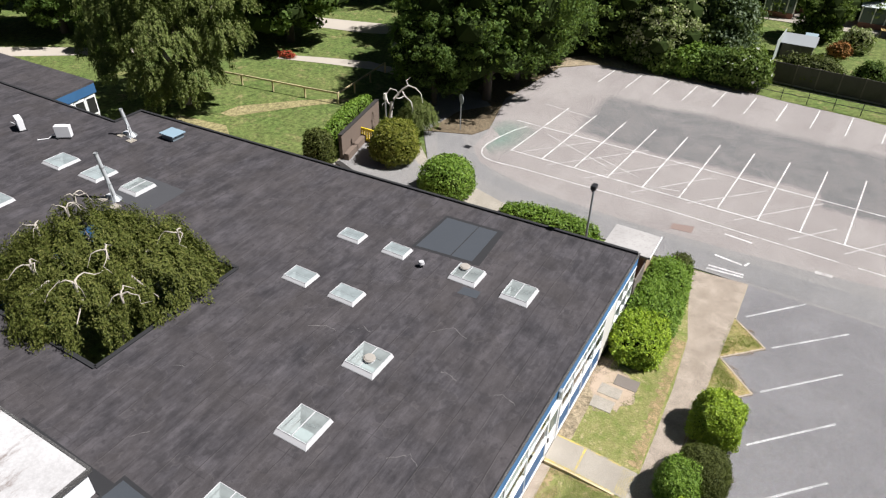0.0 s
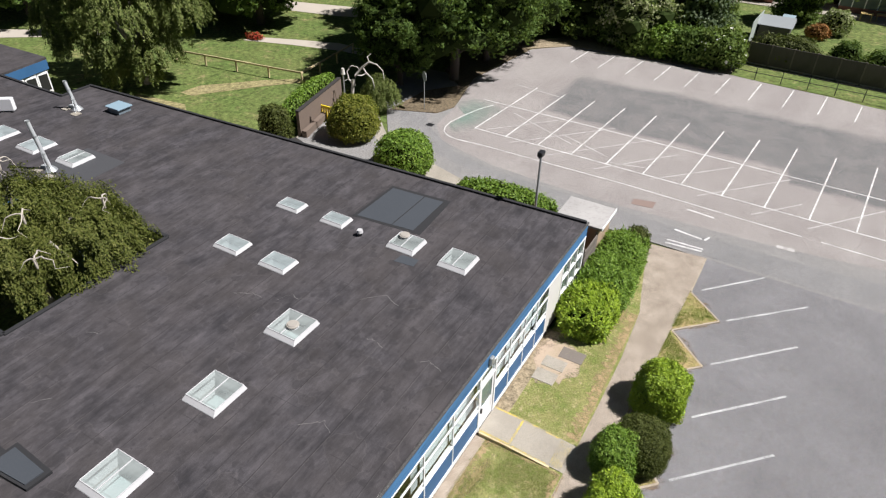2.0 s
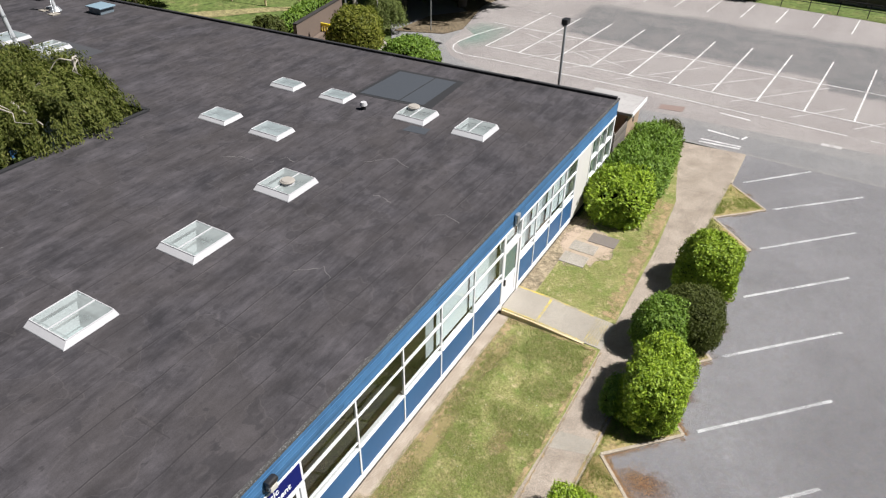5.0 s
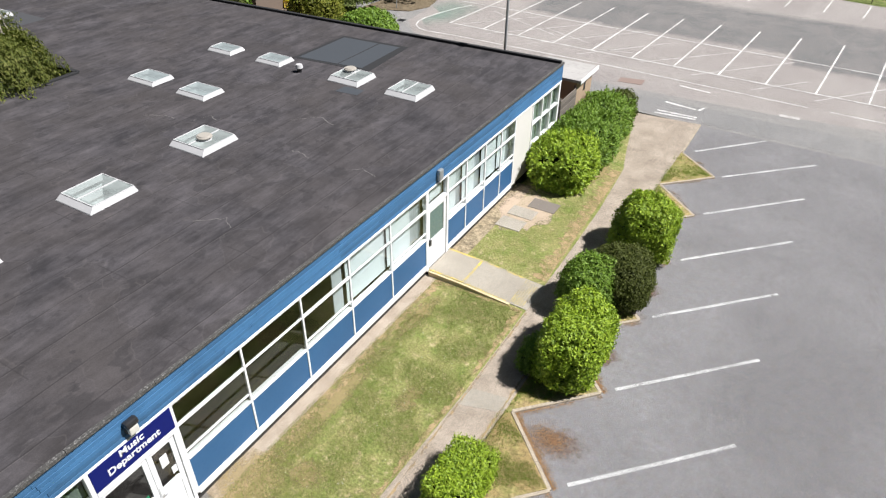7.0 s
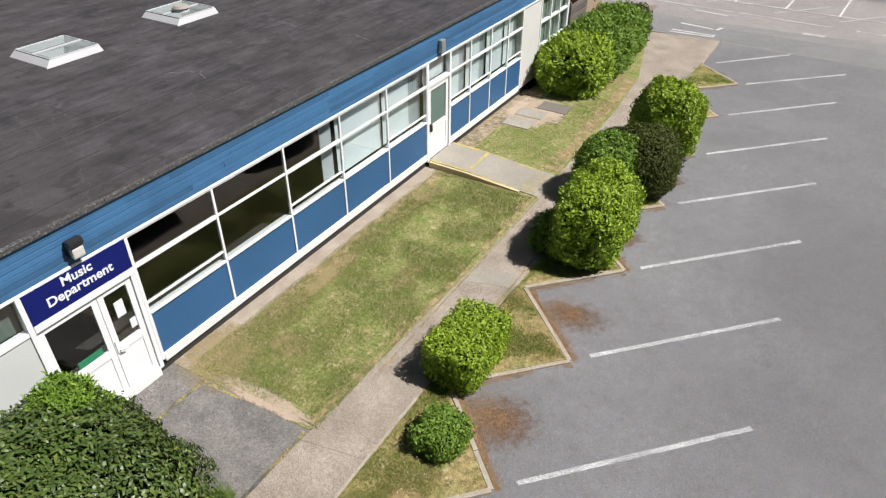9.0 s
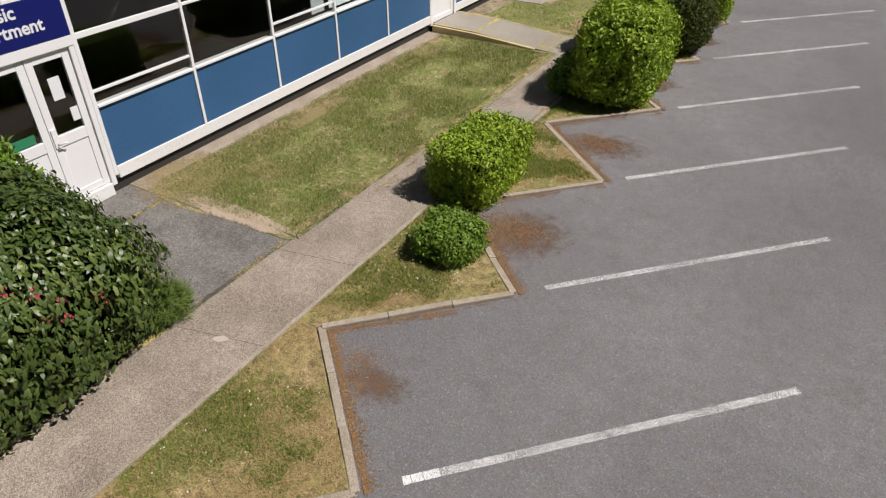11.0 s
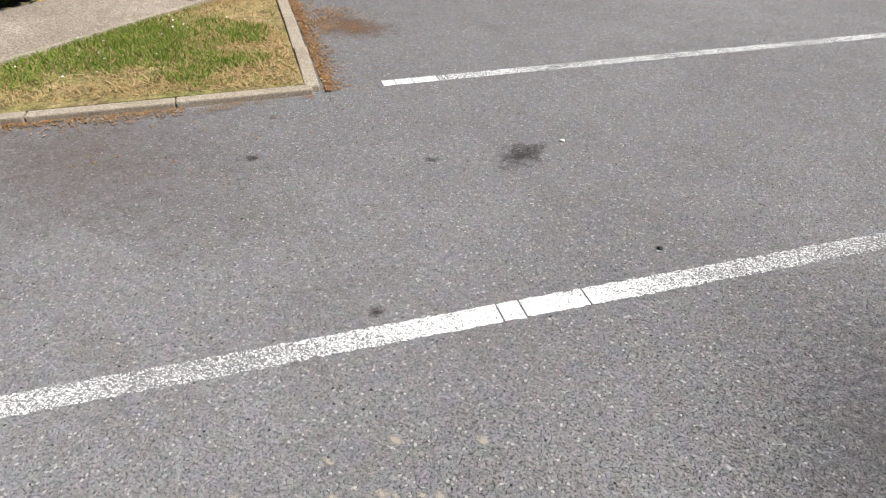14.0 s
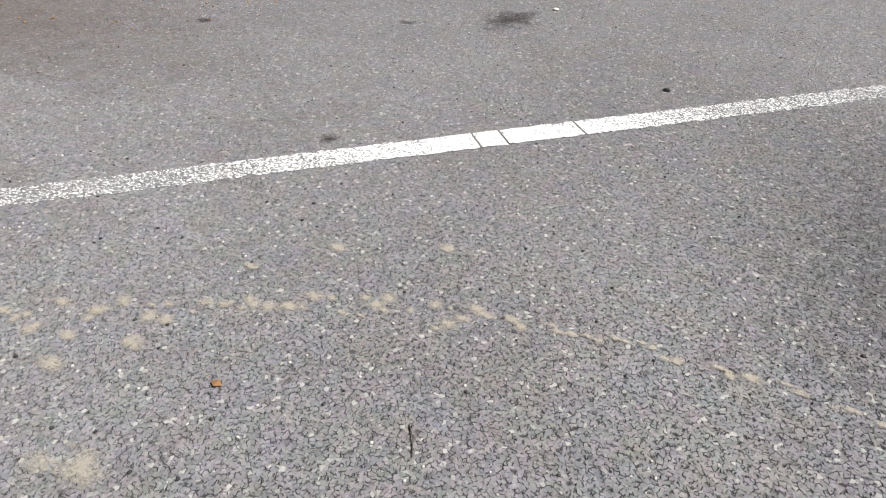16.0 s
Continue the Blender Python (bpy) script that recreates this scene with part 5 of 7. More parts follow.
part("felt_skirt", solid(*prism([(-15.2, 4.55), (-9.9, 4.55), (-9.9, 5.05), (-15.2, 5.15)], 0.004, 0.05), FELT_LAP), pb, "dark felt skirt at the foot of the wall")


def flue(x, y, h, lean, label):
    ob = thing("flue", label, "flue", "flues", (x, y, ROOF_Z))
    top = (lean[0] * h, lean[1] * h, h)
    part("pipe", tubes([([(0, 0, 0), tuple(0.5 * t for t in top), top], 0.10)], STEEL, "pipe", 14), ob)
    for s in (0.35, 0.7, 1.0):
        part("collar", tubes([([tuple((s - 0.02) * t for t in top), tuple(s * t for t in top)], 0.118)], GREYM, "collar", 14), ob)
    part("flashing", cyl(0.32, 0.14, 0, 0.22), ob, "lead flashing cone", material=GREYM)
    part("bracket", box(-0.62, 0.05, -0.16, 0.16, 0.0, 0.16, 0.04), ob, "foil-wrapped bracket", material=STEEL)
    part("stay", tubes([([(0.55, -0.5, 0.02), tuple(0.55 * t for t in top)], 0.018)], GREYM, "stay"), ob)
    part("foot_slab", box(0.35, 0.85, -0.75, -0.3, 0.005, 0.05, 0.01), ob, "concrete foot slab", material=CONCRETE)
    part("base_slab", box(-0.75, -0.30, -0.55, -0.10, 0.005, 0.05, 0.01), ob, "concrete foot slab", material=CONCRETE)
    return ob


flue(-24.9, 16.3, 2.7, (-0.10, -0.06), "dull steel flue pipe held by a stay on the felt roof")
flue(-30.5, 21.75, 1.75, (-0.13, -0.07), "bright steel flue with foil-wrapped base near the roof edge")

for x, y, turn in ((-36.9, 18.7, 160), (-33.6, 19.4, 215)):
    ac = thing("air_conditioner", "white outdoor air conditioning unit standing on the felt roof", "air conditioner", "roof air conditioners", (x, y, ROOF_Z))
    ac.rotation_euler = (0, 0, radians(turn))
    part("casing", box(-0.45, 0.45, -0.18, 0.18, 0.08, 0.82, 0.03), ac, material=PVC)
    part("grille", cyl(0.29, 0.29, 0, 0.02, 24), ac, "dark round fan grille", material=BLACK).matrix_local = Matrix.Translation((-0.1, -0.185, 0.45)) @ Matrix.Rotation(radians(90), 4, "X")
    for s in (-0.35, 0.35):
        part("foot", box(s - 0.05, s + 0.05, -0.25, 0.25, 0, 0.08, 0.01), ac, "rubber foot", material=BLACK)
    part("pipework", tubes([([(0.45, 0, 0.3), (0.7, 0, 0.2), (0.9, 0.15, 0.04), (1.5, 0.3, 0.03)], 0.03)], WHITE, "pipework"), ac, "white lagged pipe")

bx = thing("roof_box", "small blue-grey capped vent box on the roof", "vent", at=(-28.15, 22.9, ROOF_Z))
part("body", box(-0.48, 0.48, -0.42, 0.42, 0, 0.32, 0.01), bx, material=painted("vent_box_grey", (0.16, 0.20, 0.23), 0.5))
part("lid", box(-0.60, 0.60, -0.5, 0.5, 0.30, 0.37, 0.015), bx, "pale blue glazed lid", material=painted("vent_lid", (0.27, 0.38, 0.46), 0.2))

# the further wing with its blue fascia
single("wing_roof", solid(*prism([(-75, 22.55), (-39.7, 22.55), (-40.25, 26.2), (-75, 25.6)], 3.72, 3.88), FELT), "dark felt roof of the further wing", "roof", kind="structure")
wing = thing("wing_wall", "blue fascia over white window frames and a pale wall", "wall")
wing["kind"] = "structure"
part("wall", solid(*prism([(-74, 22.6), (-39.95, 22.6), (-40.4, 26.05), (-74, 25.5)], -0.05, 3.1), RENDER), wing)
part("fascia", solid(*prism([(-74.9, 22.6), (-39.7, 22.6), (-40.22, 26.15), (-74.9, 25.55)], 3.05, 3.72), BLUE_PANEL), wing, "blue painted fascia")
for k in range(3):
    y = 23.2 + k * 0.95
    part("window_frame", box(-40.02 - 0.13 * k, -39.93 - 0.13 * k, y, y + 0.85, 1.5, 2.95, 0.01), wing, "white window frame", material=WHITE)
    part("pane", box(-39.96 - 0.13 * k, -39.915 - 0.13 * k, y + 0.1, y + 0.75, 1.65, 2.8), wing, "dark window pane", material=BLACK)

# ---- the front wall: fascia boards, windows, blue panels, doors ----
front = thing("wall_front", "long school front with blue boarded fascia, white window frames and blue panels", "wall")
front["kind"] = "structure"
Y0, Y1 = -14.0, 26.05
part("plinth", box(-0.25, -0.055, Y0, Y1, -0.06, 0.34), front, "dark plinth", material=PLINTH)
NB = 7
for k in range(NB):
    z0 = 3.155 + k * 0.098
    y = Y0
    n = 0
    while y < Y1 - 0.01:
        yy = min(Y1, y + 4.4 + 0.7 * math.sin(k * 3.3 + n * 1.7))
        ob = part("fascia_board", box(-0.10, 0.0 - 0.004 * (k % 2), y + 0.002, yy - 0.002, z0, z0 + 0.092, 0.008), front, "blue painted fascia board", material=BLUE_BOARD)
        y, n = yy, n + 1
part("fascia_back", box(-0.25, -0.09, Y0, Y1, 3.12, 3.85), front, "dark backing behind the boards", material=PLINTH)
part("drip_rail", box(-0.10, 0.022, Y0, Y1, 3.105, 3.152, 0.006), front, "thin white rail under the fascia", material=WHITE)
part("end_board", box(-0.2, -0.005, 26.05, 26.10, 3.1, 3.85, 0.005), front, "blue end board", material=BLUE_BOARD)
part("sill_beam", box(-0.16, 0.012, 6.198, 15.62, 0.262, 0.465, 0.01), front, "flaking white base rail", material=WHITE_WORN)
part("sill_beam", box(-0.16, 0.012, 16.93, 21.78, 0.262, 0.465, 0.01), front, "flaking white base rail", material=WHITE_WORN)
part("pier", box(-0.24, -0.01, 21.78, 23.30, 0.30, 3.105, 0.01), front, "pale rendered pier", material=RENDER)
part("pier", box(-0.24, -0.015, Y0, 1.9, 0.30, 3.105), front, "pale rendered pier", material=RENDER)
part("pier_end", box(-0.24, -0.005, 25.93, 26.06, -0.05, 3.105), front, "white corner post", material=WHITE)

BAYS = [6.165, 8.04, 9.98, 11.85, 13.73, 15.62]
BAYS2 = [16.93, 18.12, 19.45, 20.68, 21.78]
wid = 0


def window_bay(y0, y1, style):
    """One bay: blue panel below, sill, two panes with a transom, and what hangs behind the glass."""
    global wid
    wid += 1
    w = thing(f"window_{wid}", {"dark": "white-framed window onto a dark classroom", "blind": "white-framed window with a pale blind drawn behind it", "curtain": "white-framed window with pale blinds and a grey curtain"}[style], "window")
    w["kind"] = "structure"
    part("blue_panel", box(-0.08, -0.012, y0 + 0.03, y1 - 0.03, 0.465, 1.44), w, "faded blue panel", material=BLUE_PANEL)
    part("window_sill", box(-0.14, 0.03, y0 + 0.03, y1 - 0.03, 1.44, 1.478, 0.006), w, material=WHITE)
    part("mullion", box(-0.045, 0.012, y1 - 0.027, y1 + 0.027, 0.465, 3.105, 0.006), w, material=WHITE)
    part("transom", box(-0.045, 0.008, y0 + 0.027, y1 - 0.027, *((2.45, 2.53) if wid % 2 else (2.47, 2.51)), 0.006), w, material=WHITE)
    part("head", box(-0.12, 0.004, y0 + 0.032, y1 - 0.032, 3.07, 3.105), w, material=WHITE)
    low = 1.485
    if style != "blind" and (wid % 2 or style == "curtain"):
        part("casement_rail", box(-0.045, 0.004, y0 + 0.03, y1 - 0.03, 1.66, 1.70, 0.005), w, material=WHITE)
    for z0, z1 in ((low, 2.46), (2.52, 3.07)):
        p = part("pane", solid([(-0.012, y0 + 0.027, z0), (-0.012, y1 - 0.027, z0), (-0.012, y1 - 0.027, z1), (-0.012, y0 + 0.027, z1)], [(0, 1, 2, 3)], GLASS), w)
        p.visible_shadow = False
    if style != "dark":
        b0, b1 = (y0 + 0.04, y1 - 0.04) if style == "blind" else (y0 + 0.04, y0 + (y1 - y0) * 0.66)
        part("blind", box(-0.20, -0.19, b0, b1, 1.5, 3.07), w, "pale blue-white blind", material=BLIND)
    if style == "curtain":
        n = 14
        ys = np.linspace(y0 + (y1 - y0) * 0.64, y1 - 0.05, n)
        v = [(-0.22 + 0.035 * math.sin(3.1 * k), y, z) for k, y in enumerate(ys) for z in (1.5, 3.06)]
        part("curtain", solid(v, [(2 * k, 2 * k + 2, 2 * k + 3, 2 * k + 1) for k in range(n - 1)], CURTAIN), w, "grey-blue curtain in folds")


for (a, b), style in zip(zip(BAYS, BAYS[1:]), ("dark", "dark", "dark", "blind", "curtain")):
    window_bay(a, b, style)
for (a, b), style in zip(zip(BAYS2, BAYS2[1:]), ("curtain", "curtain", "blind", "curtain")):
    window_bay(a, b, style)
part("mullion", box(-0.14, 0.012, 6.13, 6.195, 0.335, 3.105, 0.006), front, "white mullion", material=WHITE)
part("curtain", box(-0.22, -0.20, 11.35, 11.75, 1.5, 3.06), front, "grey curtain edge", material=CURTAIN)

# the far window, taller, of six panes
wf = thing("window_10", "tall white-framed window of six panes with greenish glass", "window")
wf["kind"] = "structure"
for y in (23.33, 24.22, 25.06, 25.9):
    part("mullion", box(-0.14, 0.012, y - 0.035, y + 0.035, 1.0, 3.105, 0.006), wf, material=WHITE)
for z in (1.02, 1.38, 2.24, 3.08):
    part("rail", box(-0.13, 0.006, 23.36, 25.9, z - 0.035, z + 0.035, 0.006), wf, material=WHITE)
p = part("pane", solid([(-0.06, 23.33, 1.0), (-0.06, 25.9, 1.0), (-0.06, 25.9, 3.08), (-0.06, 23.33, 3.08)], [(0, 1, 2, 3)], GLASS), wf)
p.visible_shadow = False
part("blind", box(-0.20, -0.19, 23.4, 25.9, 1.05, 3.07), wf, "grey-green blind", material=painted("green_blind", (0.34, 0.42, 0.36), 0.8))
part("panel", box(-0.20, -0.02, 23.3, 25.93, 0.30, 0.985), wf, "pale panel under the window", material=RENDER)


def framed_leaf(parent, y0, y1, z0, z1, zp, label, s=0.11):
    """A leaf made of stiles and rails, with a glazed upper part and a raised lower panel."""
    d = part("door", box(-0.075, -0.02, y0, y0 + s, z0, z1, 0.006), parent, label, material=PVC)
    part("stile", box(-0.075, -0.02, y1 - s, y1, z0, z1, 0.006), d, material=PVC)
    part("rail", box(-0.075, -0.02, y0 + s, y1 - s, z1 - s, z1, 0.006), d, material=PVC)
    part("rail", box(-0.075, -0.02, y0 + s, y1 - s, zp - 0.16, zp, 0.006), d, material=PVC)
    part("rail", box(-0.075, -0.02, y0 + s, y1 - s, z0, z0 + s, 0.006), d, material=PVC)
    part("panel", box(-0.06, -0.035, y0 + s, y1 - s, z0 + s, zp - 0.16), d, material=PVC)
    p = part("pane", solid([(-0.045, y0 + s, zp), (-0.045, y1 - s, zp), (-0.045, y1 - s, z1 - s), (-0.045, y0 + s, z1 - s)], [(0, 1, 2, 3)], GLASS), d)
    p.visible_shadow = False
    return d


d1 = thing("door_1", "white double entrance doors with glazed upper halves under a navy sign", "door")
d1["kind"] = "structure"
part("frame", box(-0.12, 0.02, 4.27, 4.355, 0.2, 3.105, 0.006), d1, material=PVC)
part("frame", box(-0.12, 0.016, 6.045, 6.125, 0.2, 2.40, 0.006), d1, material=PVC)
part("head", box(-0.12, 0.025, 4.36, 6.125, 2.40, 2.54, 0.006), d1, material=PVC)
leafL = framed_leaf(d1, 4.36, 5.385, 0.26, 2.39, 1.25, "white glazed door leaf")
leafR = framed_leaf(d1, 5.395, 6.04, 0.26, 2.39, 1.25, "white glazed door leaf")
part("notice", box(-0.05, -0.040, 5.635, 5.805, 1.73, 2.05), leafR, "white paper notice", material=LETTER)
part("notice", box(-0.05, -0.040, 5.81, 5.925, 1.37, 1.57), leafR, "white paper notice", material=LETTER)
part("handle", tubes([([(-0.02, 5.46, 1.16), (0.05, 5.46, 1.16), (0.055, 5.58, 1.16)], 0.012)], STEEL, "handle"), leafR, "steel lever handle")
part("push_plate", box(-0.03, -0.002, 5.415, 5.49, 1.10, 1.38), leafR, "white cover plate", material=WHITE)
part("green_strip", box(-0.05, -0.041, 4.75, 5.2, 1.27, 1.40), leafL, "green sticker strip", material=painted("green_sticker", (0.02, 0.22, 0.10), 0.5))
part("threshold", box(-0.12, 0.022, 4.36, 6.04, 0.05, 0.25, 0.01), d1, "white threshold", material=WHITE_WORN)

sg = thing("sign_board", "navy sign board with white lettering above the double doors", "sign")
part("board", box(-0.02, 0.03, 4.36, 6.125, 2.545, 3.10, 0.004), sg, material=NAVY)
for text, y, z in (("Music", 4.95, 2.915), ("Department", 4.655, 2.70)):
    cu = bpy.data.curves.new("lettering", "FONT")
    cu.body, cu.size, cu.extrude, cu.offset = text, 0.23, 0.003, 0.005
    ob = new("lettering", cu)
    me = bpy.data.meshes.new_from_object(ob.evaluated_get(bpy.context.evaluated_depsgraph_get()))
    bpy.data.objects.remove(ob)
    me.materials.clear()
    me.materials.append(LETTER)
    ob = part("lettering", me, sg, "bold white lettering")
    ob.matrix_local = Matrix.Translation((0.034, y, z)) @ Matrix(((0, 0, 1, 0), (1, 0, 0, 0), (0, 1, 0, 0), (0, 0, 0, 1)))

# bay left of the doors
wl = thing("window_11", "high strip window above a white panel", "window")
wl["kind"] = "structure"
part("panel", box(-0.2, -0.012, 1.9, 4.268, 0.3, 2.40), wl, "off-white panel", material=PANEL_GREY)
part("rail", box(-0.14, 0.01, 1.9, 4.268, 2.40, 2.47, 0.006), wl, material=WHITE)
p = part("pane", solid([(-0.06, 1.9, 2.47), (-0.06, 4.268, 2.47), (-0.06, 4.268, 3.1), (-0.06, 1.9, 3.1)], [(0, 1, 2, 3)], GLASS), wl)
p.visible_shadow = False
part("blind", box(-0.2, -0.19, 1.9, 4.268, 2.45, 3.1), wl, "dull green blind", material=painted("dull_blind", (0.16, 0.20, 0.17), 0.8))

d2 = thing("door_2", "white single door with a frosted pane and a top light", "door")
d2["kind"] = "structure"
part("frame", box(-0.12, 0.02, 15.62, 15.72, 0.2, 3.105, 0.006), d2, material=PVC)
part("frame", box(-0.12, 0.02, 16.83, 16.93, 0.2, 3.105, 0.006), d2, material=PVC)
part("head", box(-0.12, 0.02, 15.72, 16.83, 2.42, 2.52, 0.006), d2, material=PVC)
leaf = framed_leaf(d2, 15.73, 16.82, 0.24, 2.41, 1.25, "white glazed door leaf", 0.13)
part("frosting", box(-0.06, -0.052, 15.85, 16.7, 1.26, 2.27), leaf, "grey-green frosting", material=painted("frosted_film", (0.24, 0.33, 0.32), 0.6))
part("handle", box(-0.02, 0.045, 15.78, 15.86, 1.10, 1.32, 0.01), leaf, "dark handle", material=BLACK)
p = part("top_light", solid([(-0.06, 15.72, 2.52), (-0.06, 16.83, 2.52), (-0.06, 16.83, 3.1), (-0.06, 15.72, 3.1)], [(0, 1, 2, 3)], GLASS), d2)
p.visible_shadow = False
part("blind", box(-0.2, -0.19, 15.72, 16.83, 2.5, 3.08), d2, "pale blind", material=BLIND)

# lamps on the fascia
fl = thing("wall_lamp", "black-hooded wall lamp with a cream diffuser on the fascia", "lamp")
part("back_box", box(0.0, 0.08, 5.20, 5.44, 3.30, 3.58, 0.02), fl, material=BLACK)
part("diffuser", box(0.05, 0.155, 5.22, 5.42, 3.28, 3.47, 0.035), fl, "cream diffuser", material=LENS)
part("hood", box(0.03, 0.17, 5.19, 5.45, 3.47, 3.61, 0.045), fl, "black curved hood", material=BLACK)
f2 = thing("wall_lamp", "small grey bulkhead lamp on the fascia", "lamp")
part("casing", box(0.0, 0.13, 16.2, 16.42, 3.25, 3.60, 0.04), f2, material=GREYM)

# lamp post behind the building
lp = thing("lamp_post", "slim grey lamp post with a black lantern behind the building", "street lamp", at=(-2.79, 26.45, 0))
part("pole", tubes([([(0, 0, -0.05), (0, 0, 3), (0, 0, 6.35)], (0.07, 0.06, 0.05))], GREYM, "pole", 12), lp)
part("lantern", box(-0.13, 0.13, -0.2, 0.2, 6.33, 6.56, 0.05), lp, "black lantern head", material=BLACK)
part("bracket", box(-0.05, 0.05, -0.25, 0.05, 6.30, 6.36, 0.01), lp, material=BLACK)


# ---- shrubs ----
def bumpy(dirs, seed, amount, scale=1.6):
    out = np.empty(len(dirs))
    off = Vector((seed * 3.7, seed * 1.3, 0))
    for k, d in enumerate(dirs):
        v = Vector(d)
        out[k] = 1 + amount * noise.fractal(v * scale + off, 1.0, 2.0, 3) + amount * 0.45 * noise.noise(v * scale * 4.5 + off)
    return out


def shrub_shell(n, rx, ry, h, boxy, seed, amount, rng, top=0.62):
    """Points and normals on a clipped shrub's skin: rounder for boxy 2, squarer for more."""
    d = rng.normal(size=(n, 3))
    d /= np.linalg.norm(d, axis=1)[:, None]
    d[:, 2] = np.where(d[:, 2] < -0.75, -d[:, 2], d[:, 2])
    zc = h * (1 - top)
    up = np.where(d[:, 2] > 0, h * top, h * (1 - top))
    norm = (np.abs(d) ** boxy).sum(1) ** (1 / boxy)
    e = d / norm[:, None]
    r = bumpy(d, seed, amount)
    p = e * r[:, None] * np.stack([np.full(n, rx), np.full(n, ry), up], 1)
    p[:, 2] += zc
    nor = np.sign(e) * np.abs(e) ** (boxy - 1) / np.stack([np.full(n, rx), np.full(n, ry), up], 1)
    nor /= np.linalg.norm(nor, axis=1)[:, None] + 1e-9
    return p, nor


def shrub(name, label, x, y, rx, ry, h, n, leaf, material, seed, boxy=2.4, amount=0.12, turn=0.0, depth=0.16, group="", z=0.0, lie=0.55, width=0.5, core=0.84, top=0.62, shape=4, per=0, up=0.7, wild=0.35, droop=0.0):
    rng = np.random.default_rng(seed)
    ob = thing(name, label, "shrub", group, (x, y, z))
    ob.rotation_euler = (0, 0, turn)
    # inner lump coloured near-black so that gaps in the foliage look shaded
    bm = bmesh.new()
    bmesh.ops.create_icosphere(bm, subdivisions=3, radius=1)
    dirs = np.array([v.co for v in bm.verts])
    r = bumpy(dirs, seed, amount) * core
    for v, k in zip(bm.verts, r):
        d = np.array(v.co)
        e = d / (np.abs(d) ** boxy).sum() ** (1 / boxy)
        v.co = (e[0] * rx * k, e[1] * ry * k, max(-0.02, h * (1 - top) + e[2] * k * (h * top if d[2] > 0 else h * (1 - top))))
    part("shade_core", bm, ob, "near-black core standing in for shade between the leaves", material=CORE_SHADE)
    p, nor = shrub_shell(n, rx, ry, h, boxy, seed, amount, rng, top)
    inset = rng.uniform(0, 1, n) ** 1.5 * depth
    p = p - nor * inset[:, None] + nor * (np.minimum(np.abs(rng.normal(size=n)) ** 2, 2.5) * leaf * 0.35)[:, None] + rng.normal(size=p.shape) * leaf * 0.25
    keep = p[:, 2] > 0.02
    if per:
        part("foliage", sprays(p[keep], nor[keep], leaf, leaf * width, material, "foliage", rng, per, up, wild), ob)
    else:
        part("foliage", leaves(p[keep], nor[keep], leaf, leaf * width, material, "foliage", rng, lie, droop=droop, shape=shape, vary=0.45), ob)
    return ob


B = "clipped shrubs along the verge"
shrub("round_shrub", "rounded clipped shrub with bright lime-green leaves on the verge", 5.44, 20.72, 0.95, 1.02, 1.92, 27000, 0.092, LIME, 11, 3.2, 0.15, group=B, lie=0.6, width=0.45, core=0.86, depth=0.16)
shrub("round_shrub", "dark bronze-green rounded shrub on the verge", 5.52, 17.75, 0.98, 1.05, 1.68, 26000, 0.070, DARKLEAF, 12, 2.8, 0.12, group=B, lie=0.6, width=0.45, core=0.88, depth=0.12)
shrub("round_shrub", "mid-green clipped shrub leaning on a darker one", 4.88, 16.9, 0.80, 0.95, 1.60, 20000, 0.085, MIDGREEN, 13, 2.8, 0.14, group=B, lie=0.6, width=0.45, core=0.87, depth=0.15)
shrub("round_shrub", "large rounded shrub with bright green leaves on the verge", 5.42, 14.42, 0.84, 1.34, 1.80, 32000, 0.088, LIME, 14, 3.6, 0.16, group=B, lie=0.6, width=0.45, core=0.86, depth=0.16)
shrub("under_shrub", "low dark-leaved growth in the shade of a clipped shrub", 4.52, 13.95, 0.36, 0.75, 0.66, 6000, 0.085, MIDGREEN, 20, 2.4, 0.25, group=B, lie=0.6, width=0.42, z=0.03, core=0.80, depth=0.15)
shrub("round_shrub", "squarish clipped shrub with bright green leaves on the verge", 4.77, 9.27, 0.55, 0.82, 0.90, 19000, 0.064, LIME, 15, 9.0, 0.09, group=B, shape=6, lie=0.6, width=0.36, z=0.03, core=0.80, top=0.55, depth=0.15, droop=0.4)
shrub("low_shrub", "low rounded green shrub with small leaves at the kerb", 5.30, 7.42, 0.44, 0.48, 0.48, 7000, 0.058, MIDGREEN, 16, 3.0, 0.2, group=B, shape=6, lie=0.6, width=0.38, z=0.03, core=0.80, depth=0.10, droop=0.4)
shrub("laurel", "big glossy dark-green laurel shrub with a few pink flowers", 1.48, 2.62, 1.92, 2.08, 1.85, 42000, 0.098, LAUREL, 17, 3.0, 0.14, top=0.80, depth=0.14, lie=0.34, width=0.36, core=0.88, shape=6, droop=0.6)
shrub("privet_shrub", "light green shrub growing into the top of the laurel", 0.72, 4.05, 0.60, 0.48, 1.86, 2600, 0.085, MIDGREEN, 19, 2.6, 0.2, per=6, width=0.36, core=0.8, up=0.8)
shrub("fern_clump", "small feathery green clump beside the laurel", 3.12, 4.40, 0.11, 0.26, 0.38, 800, 0.10, OAK_LIGHT, 18, 2.0, 0.2, per=8, width=0.07, z=0.05, up=1.2, wild=0.5)
H = "hedge beside the wall"
shrub("hedge_shrub", "bright lime-green leafy hedge shrub against the wall", 1.22, 23.85, 1.10, 1.35, 1.62, 3600, 0.13, LIME, 21, 3.2, 0.16, group=H, per=6, width=0.38, core=0.86)
